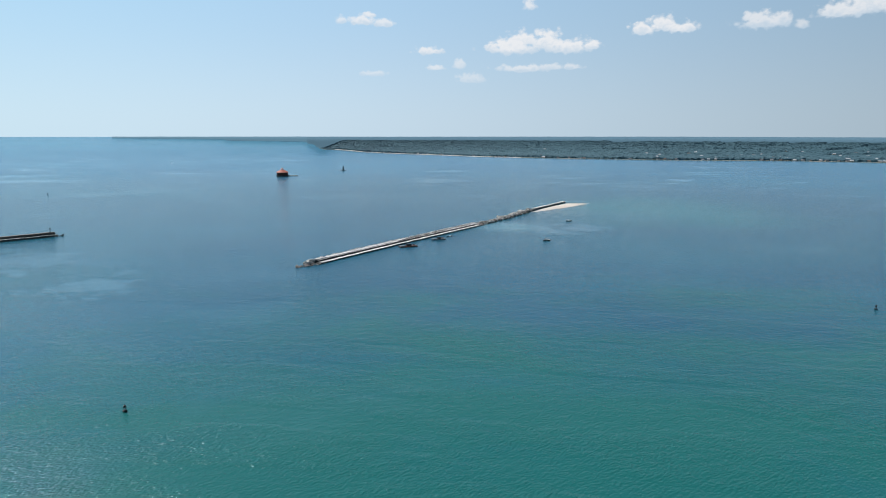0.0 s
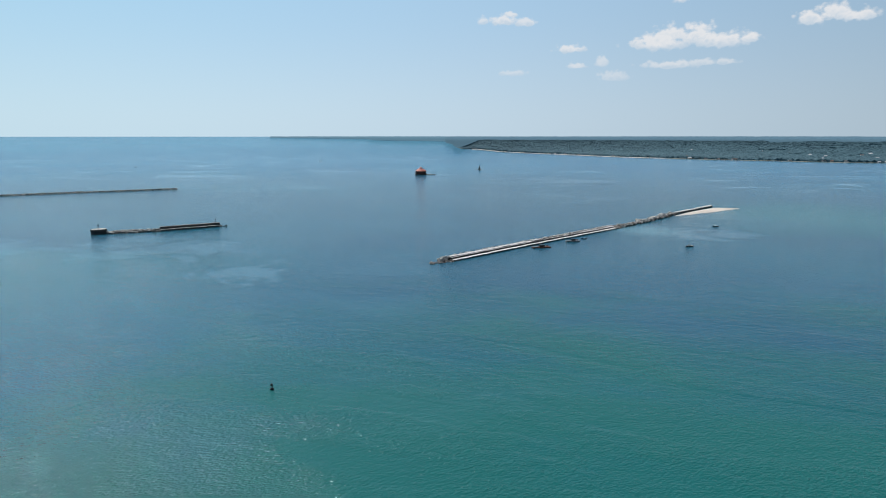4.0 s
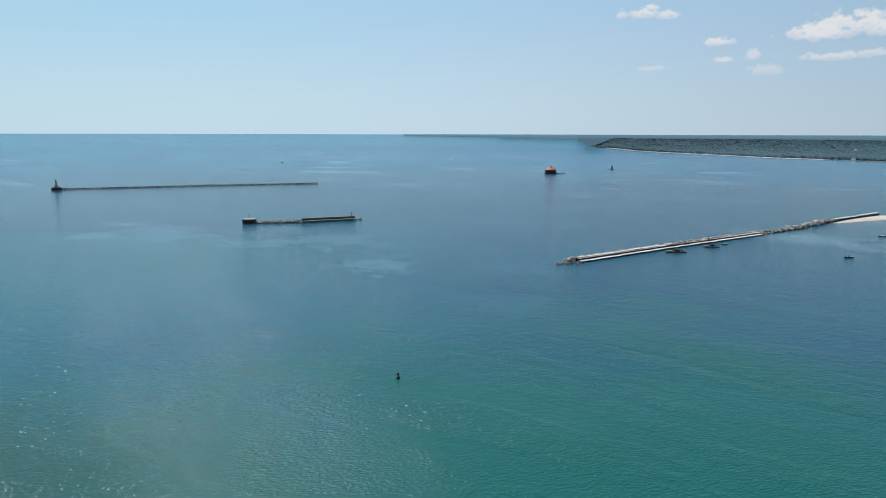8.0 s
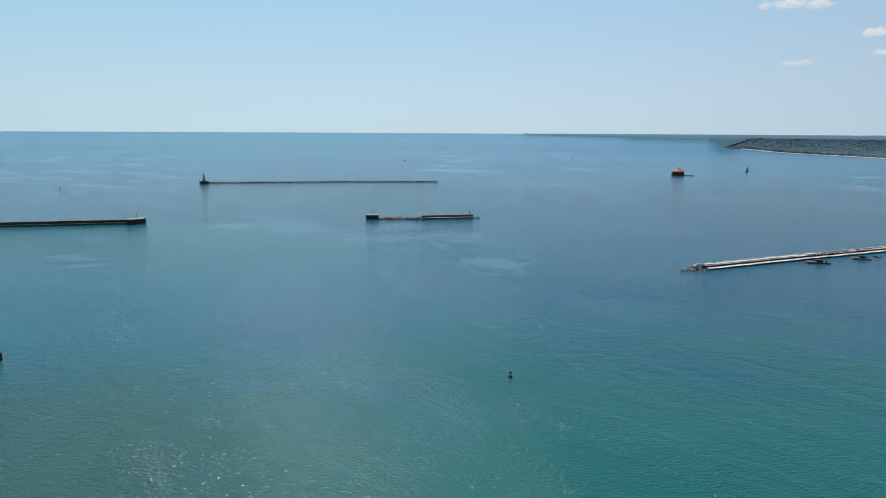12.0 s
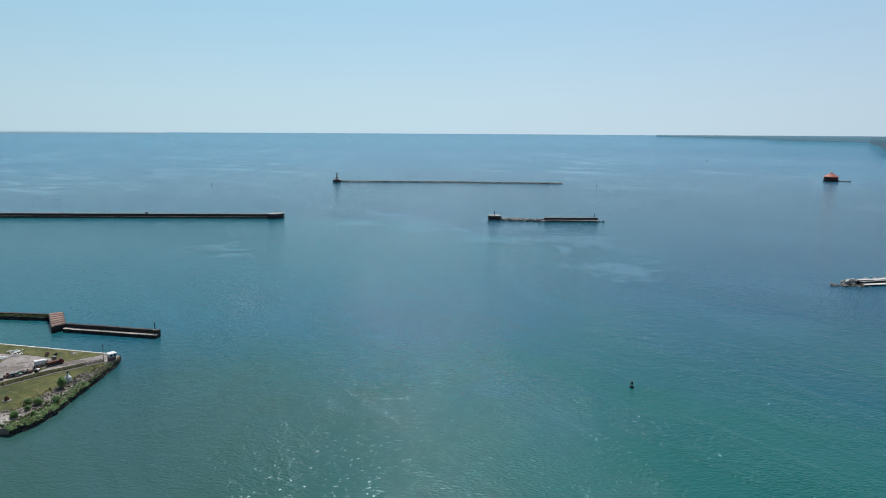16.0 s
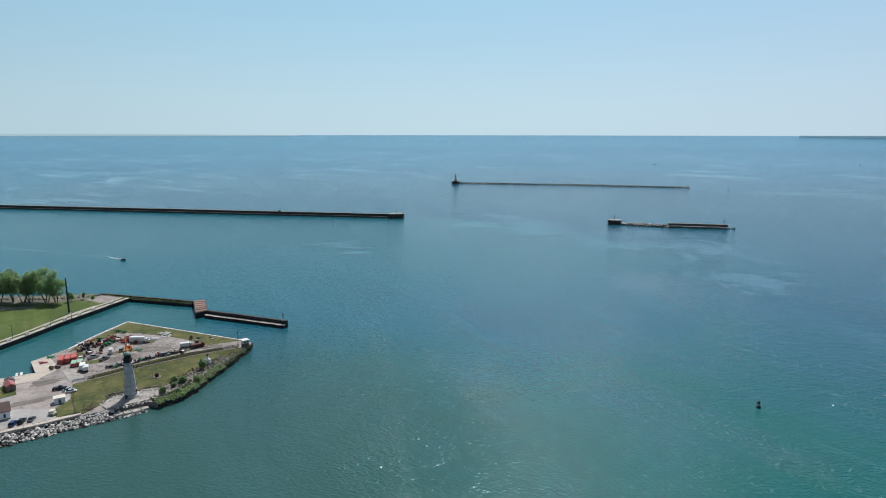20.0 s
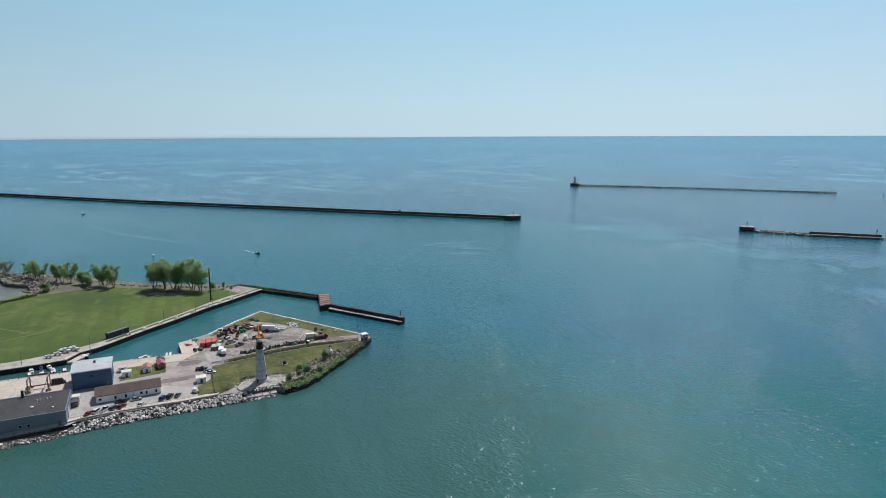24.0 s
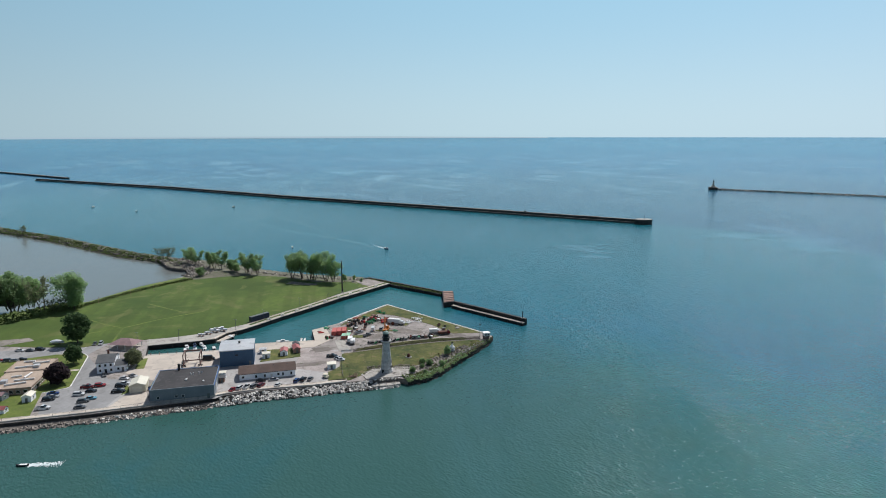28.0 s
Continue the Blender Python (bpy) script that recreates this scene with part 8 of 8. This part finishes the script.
M_PURPLELEAF = leaf_material("purple_leaves", (0.080, 0.055, 0.060), (0.045, 0.032, 0.036))
M_THINLEAF = leaf_material("pale_leaves", (0.22, 0.24, 0.13), (0.15, 0.17, 0.09))


def tree(m, high, wide, leaf, label, seed, stems=1, low=0.25, leaves=2600, leaf_size=0.5, clump=0.26, lean=0.0, group="trees", full=False):
    """Tapered trunks with limbs, and a crown of many small leaf sprays gathered in clumps."""
    rng = random.Random(seed)
    t = thing("tree", m, label, "tree", group)
    tips = []
    bark = bmesh.new()
    for s in range(stems):
        a0 = rng.uniform(0, 6.28)
        off = 0.0 if stems == 1 else wide * 0.22
        foot = Vector((off * 0.4 * math.cos(a0), off * 0.4 * math.sin(a0), -0.2))
        p, r = foot, high * (0.022 if stems == 1 else 0.016)
        d = Vector((math.cos(a0) * (0.08 if stems == 1 else 0.3) + lean, math.sin(a0) * (0.08 if stems == 1 else 0.3), 1)).normalized()
        steps = 6
        for i in range(steps):
            q = p + d * high * 0.8 / steps
            rod(bark, p, q, r, 6, r * 0.78)
            f = (i + 1) / steps
            if f > low * 0.8:
                for _ in range(4):
                    a, up = rng.uniform(0, 6.28), rng.uniform(0.45, 1.15)
                    long = wide * 0.43 * rng.uniform(0.45, 1.0) * (0.4 + 0.7 * math.sin(math.pi * min(1.0, 0.12 + 0.8 * f)))
                    e = q + Vector((math.cos(a) * long, math.sin(a) * long, long * up))
                    e.z = min(e.z, high * 0.95)
                    rod(bark, q, q.lerp(e, 0.9), r * 0.42, 5, r * 0.1)
                    tips += [e, q.lerp(e, 0.55)]
            p, r = q, r * 0.78
            d = (d + Vector((rng.uniform(-0.15, 0.15), rng.uniform(-0.15, 0.15), 0))).normalized()
        tips += [p, p + Vector((0, 0, high * 0.12))]
    part("trunk", bark, M_BARK, t)
    tips = [v for v in tips if v.z > high * low] or tips
    clumps = []
    for v in tips:
        clumps.append((v, min(high * clump * 0.44, wide * 0.19) * rng.uniform(0.6, 1.25)))
    if full:
        clumps = []
        for _ in range(90):
            u = Vector((rng.gauss(0, 1), rng.gauss(0, 1), rng.gauss(0, 1))).normalized() * rng.uniform(0.5, 0.92)
            taper = 1.0 - 0.25 * max(0.0, u.z)
            clumps.append((Vector((u.x * wide * 0.46 * taper, u.y * wide * 0.46 * taper, high * (0.54 + 0.42 * u.z))), wide * 0.15 * rng.uniform(0.7, 1.2)))
    verts, faces = [], []
    for i in range(leaves):
        c, r = clumps[rng.randrange(len(clumps))]
        u = Vector((rng.gauss(0, 1), rng.gauss(0, 1), rng.gauss(0, 1)))
        u = u.normalized() * r * rng.uniform(0.35, 1.0) ** 0.6
        u.z *= 1.05
        o = c + u
        if o.z < high * low * 0.7:
            continue
        s = leaf_size * rng.uniform(0.6, 1.4)
        rot = Euler((rng.uniform(-1.1, 1.1), rng.uniform(-1.1, 1.1), rng.uniform(0, 6.28))).to_matrix()
        n = len(verts)
        for x, y in ((-1, -0.55), (0.1, -0.75), (1, 0), (0.1, 0.75), (-0.9, 0.5)):
            verts.append(tuple(o + rot @ Vector((x * s, y * s, 0.12 * s * abs(y)))))
        faces.append((n, n + 1, n + 2, n + 3, n + 4))
    me = bpy.data.meshes.new("crown")
    me.from_pydata(verts, [], faces)
    me.materials.append(leaf)
    crown = new("crown", me)
    crown.parent = t
    return t


def spot(x, y, turn=0, s=1.0, up=0.1):
    return pose(x, y, GROUND + up, 0, 0, turn) @ Matrix.Diagonal((s, s, s, 1))


A = tree(spot(-482.4, -3.4), 25, 11.0, M_LEAF, "tall leafy cottonwood on the stony shore", 1, 4, 0.24, 6000, 0.34)
B = tree(spot(-495.9, -22), 23.5, 11.5, M_LEAF, "tall leafy cottonwood on the stony shore", 2, 4, 0.24, 5600, 0.34)
C = tree(spot(-521.7, -64.5), 18, 7.6, M_LEAF, "leafy young cottonwood on the stony shore", 3, 3, 0.22, 3400, 0.31)
D = tree(spot(-435.3, -203), 27, 22, M_LEAF, "broad leafy willow by the pond", 4, 4, 0.04, 15000, 0.42, full=True)
for src, x, y, turn, s in ((A, -488.5, -12.5, 80, 0.92), (B, -500.5, -30.0, 130, 0.9), (A, -491.5, -16.5, 210, 0.85), (B, -478.5, 2.0, 40, 0.8), (C, -516.5, -58.5, 60, 0.95), (C, -526.0, -68.0, 150, 1.02), (C, -550.7, -97, 30, 0.95), (C, -546.5, -91.5, 200, 0.9), (C, -554.0, -101, 290, 0.8),
                           (C, -572.4, -119, 110, 0.88), (C, -567.5, -113.5, 20, 0.8), (C, -577.0, -123.5, 250, 0.85)):
    copy_thing(src, spot(x, y, turn, s))
S = tree(spot(-535.8, -79.8), 9.5, 9, M_LEAF, "low spreading shrub tree on the shore", 5, 3, 0.08, 3600, 0.34)
copy_thing(S, spot(-531.5, -76.0, 100, 0.8))
copy_thing(S, spot(-519.5, -102.0, 40, 0.75))
P = tree(spot(-475.9, 10.4), 7.0, 4.0, M_LEAF, "small sapling by the quay", 6, 1, 0.25, 700, 0.35)
copy_thing(P, spot(-478.2, 17.9, 70, 0.75))
copy_thing(P, spot(-470.5, 22.5, 170, 0.6))
T = tree(spot(-595.7, -144), 12, 13, M_THINLEAF, "thin half-bare shore tree", 7, 3, 0.3, 700, 0.35)
copy_thing(T, spot(-601.0, -151.0, 120, 0.9))
copy_thing(T, spot(-792.8, -345, 40, 0.85, -0.4))
for x, y, turn, s in ((-429.5, -213.5, 70, 0.95), (-443.5, -196.5, 160, 0.8), (-441.0, -208, 240, 0.9), (-424, -222, 200, 0.95), (-413, -214, 20, 0.7)):
    copy_thing(D, spot(x, y, turn, s))
W = tree(spot(-433.8, -168.5), 25, 15, M_LEAF, "leafy willow with a split trunk by the pond", 8, 3, 0.14, 11000, 0.38)
tree(spot(-425.9, -182.5), 26.5, 10, M_THINLEAF, "tall half-bare leaning tree by the pond", 9, 2, 0.4, 1100, 0.4, 0.22, 0.12)
copy_thing(T, spot(-428.5, -176.5, 300, 0.8))
tree(spot(-358.9, -139.7), 17.5, 15, M_DARKLEAF, "large dark green maple on the field edge", 10, 1, 0.12, 7200, 0.5, 0.34, full=True)
tree(spot(-324.3, -129.8), 10.5, 9, M_DARKLEAF, "dark green conifer-like tree on the lawn", 11, 1, 0.12, 3600, 0.4, 0.34, full=True)
tree(spot(-298.1, -127.4), 9.8, 10.8, M_PURPLELEAF, "round purple-leaved tree on the lawn", 12, 1, 0.1, 6400, 0.42, 0.40, full=True)
tree(spot(-315.9, -99.8), 9.0, 9.5, M_THINLEAF, "leafy tree beside the white house", 13, 1, 0.2, 2600, 0.4, 0.32, full=True)
tree(spot(-299.0, 55.5), 6.0, 3.6, M_LEAF, "upright green shrub on the point", 14, 2, 0.05, 1300, 0.3, 0.34, full=True)
Q = tree(spot(-287.5, 44.0), 3.2, 3.6, M_LEAF, "green shrub on the stony bank", 15, 3, 0.0, 1300, 0.28, 0.45, full=True)
for x, y, turn, s in ((-280.0, 34.5, 60, 0.9), (-284.5, 40.0, 130, 0.7), (-290.5, 41.0, 20, 0.9), (-285.5, 50.0, 90, 0.9), (-278.0, 40.5, 300, 0.55)):
    copy_thing(Q, spot(x, y, turn, s))
weeds = setting(thing("bank_weeds", pose(0, 0, 0), "low green weeds on the bank of the point", "weeds"), "low green weeds on the bank of the point", "weeds")
leafy("weeds", slope_places([(-272, 30), (-273.5, 37.5), (-279, 46), (-288.5, 53.5)], 0.3, 4.5, GROUND + 0.15, GROUND + 0.45, 230, 0.9, 111), M_SCRUB, weeds, 112)
leafy("hanging_scrub", slope_places(TIP[:5], -1.1, 2.2, GROUND - 0.5, GROUND + 0.25, 210, 1.5, 115), M_LEAF, weeds, 116, 22)
leafy("hanging_scrub", slope_places(TIP[3:7], -0.8, 1.0, GROUND - 0.5, GROUND + 0.2, 60, 1.3, 117), M_LEAF, weeds, 118, 18)
leafy("brown_scrub", slope_places(TIP[3:8], -0.9, 1.4, GROUND - 0.3, GROUND + 0.2, 90, 1.3, 119), M_DRY, weeds, 120, 16)
leafy("weeds", slope_places([(-290, 55), (-301, 65.5), (-310, 74)], 0.2, 3.2, GROUND + 0.1, GROUND + 0.35, 170, 0.75, 113), M_SCRUB, weeds, 114)

# ---- houses along the opposite coast ----
M_FARWALLS = [surface(f"far_wall_{n}", c, tuple(v * 0.85 for v in c), 0.8, 0.05, 0.3) for n, c in (("white", (0.55, 0.56, 0.56)), ("tan", (0.45, 0.38, 0.30)), ("grey", (0.40, 0.42, 0.44)))]
rng = random.Random(7)


def far_house(turn, back, long, wide, high, wall, roof, label):
    r = coast(turn) + back
    d = bearing(turn)
    t = thing("coast_house", pose(d.x * r, d.y * r, lift(turn, r) + 0.5, 0, 0, turn + rng.uniform(-20, 20)), label, "house", "houses on the opposite coast")
    part("wall", boxed(-long / 2, long / 2, -wide / 2, wide / 2, 0, high), wall, t)
    bm = bmesh.new()
    a = [bm.verts.new(c) for c in ((-long / 2 - 0.5, -wide / 2 - 0.5, high), (long / 2 + 0.5, -wide / 2 - 0.5, high), (long / 2 + 0.5, wide / 2 + 0.5, high), (-long / 2 - 0.5, wide / 2 + 0.5, high), (-long / 2 - 0.5, 0, high + wide * 0.3), (long / 2 + 0.5, 0, high + wide * 0.3))]
    for f in ((0, 1, 5, 4), (2, 3, 4, 5), (1, 2, 5), (3, 0, 4), (3, 2, 1, 0)):
        bm.faces.new([a[i] for i in f])
    part("roof", bm, roof, t)
    for x in (-long * 0.28, 0, long * 0.28):
        part("window", boxed(x - 0.8, x + 0.8, -wide / 2 - 0.08, -wide / 2 - 0.01, high * 0.45, high * 0.8), M_GLASS, t)


for i in range(34):
    turn = rng.uniform(-36, 2.5) if i % 3 else rng.uniform(-36, -20)
    far_house(turn, rng.uniform(6, 20), rng.uniform(9, 16), rng.uniform(8, 11), rng.uniform(4, 6.5), M_FARWALLS[rng.randrange(3)], (M_GREYROOF, M_BROWNROOF, M_PALEROOF)[rng.randrange(3)], "distant waterfront house among trees")
for i in range(40):
    turn = rng.uniform(-36, -8)
    far_house(turn, rng.uniform(60, 950), rng.uniform(8, 17), rng.uniform(8, 12), rng.uniform(9, 12), M_FARWALLS[rng.randrange(2)], (M_PALEROOF, M_GREYROOF, M_PALEROOF)[rng.randrange(3)], "distant pale-roofed building among trees")

# pale rocks and dry scrub break up the bank of the point
heap("edge_rocks", slope_places([(-273, 31), (-274.5, 38), (-280, 46.5), (-289.5, 54), (-301, 65.5), (-311, 74.5), (-322, 84)], 0.0, 2.6, GROUND + 0.05, GROUND + 0.35, 150, 0.65, 141), M_STONE, rev, 142)
leafy("dry_tufts", slope_places([(-288, 36), (-296, 48), (-306, 61), (-317, 76)], -3.0, 3.0, GROUND + 0.15, GROUND + 0.3, 220, 0.7, 143), M_DRY, weeds, 144)
leafy("grass_tufts", slope_places([(-272.5, 31), (-274, 38), (-280, 46.5), (-290, 54.5), (-302, 66), (-312, 75)], 0.1, 4.0, GROUND + 0.1, GROUND + 0.3, 380, 0.7, 145), M_LAWN, weeds, 146)


def scattered(outline, count, z, size, seed):
    """Places strewn in loose drifts over an outline."""
    r, out = random.Random(seed), []
    xs, ys = [p[0] for p in outline], [p[1] for p in outline]
    while len(out) < count:
        x, y = r.uniform(min(xs), max(xs)), r.uniform(min(ys), max(ys))
        inside = False
        for (ax, ay), (bx, by) in zip(outline, outline[1:] + outline[:1]):
            if (ay > y) != (by > y) and x < (bx - ax) * (y - ay) / (by - ay) + ax:
                inside = not inside
        if inside and noise.noise(Vector((x * 0.16, y * 0.16, seed))) + r.uniform(-0.25, 0.25) > 0.05:
            out.append((x, y, z, size * r.uniform(0.5, 1.2)))
    return out


MEADOW = [(-313, 4), (-316, 18.6), (-319.6, 37.4), (-321.6, 56.6), (-321, 72), (-309, 70), (-298, 58), (-290, 46), (-289, 33), (-289, 16), (-281, 9), (-280, 0), (-296, 1.5)]
YARD = [(-320, 14), (-336, -2), (-362, -3), (-380, 24), (-366, 46), (-350, 56), (-330, 68), (-326, 50)]
leafy("dark_tufts", scattered(MEADOW, 520, GROUND + 0.02, 0.5, 3), M_LAWN, weeds, 152)
leafy("straw_tufts", scattered(MEADOW, 420, GROUND + 0.02, 0.55, 11), M_DRY, weeds, 153)
leafy("verge_tufts", scattered([(-334, 82), (-366, 60.5), (-402, 36), (-385, 19.5), (-368, 6), (-376, 18), (-384, 28.5), (-364, 50), (-352, 58), (-336, 66)], 260, GROUND + 0.02, 0.55, 5), M_LAWN, weeds, 154)
yard_stones = setting(thing("yard_rubble", pose(0, 0, 0), "loose stones and clods strewn over the yard", "rubble"), "loose stones and clods strewn over the yard", "rubble")
heap("clods", scattered(YARD, 420, GROUND, 0.45, 7), M_DARKSTONE, yard_stones, 155)
heap("pale_stones", scattered(YARD, 200, GROUND + 0.03, 0.5, 9), M_STONE, yard_stones, 156)
heap("mound_rubble", scattered([(-288, 15), (-289, 30), (-286, 36), (-278, 36), (-275.5, 24), (-276, 11), (-282, 11)], 150, GROUND + 0.45, 0.5, 4), M_SCREE, rev, 157)
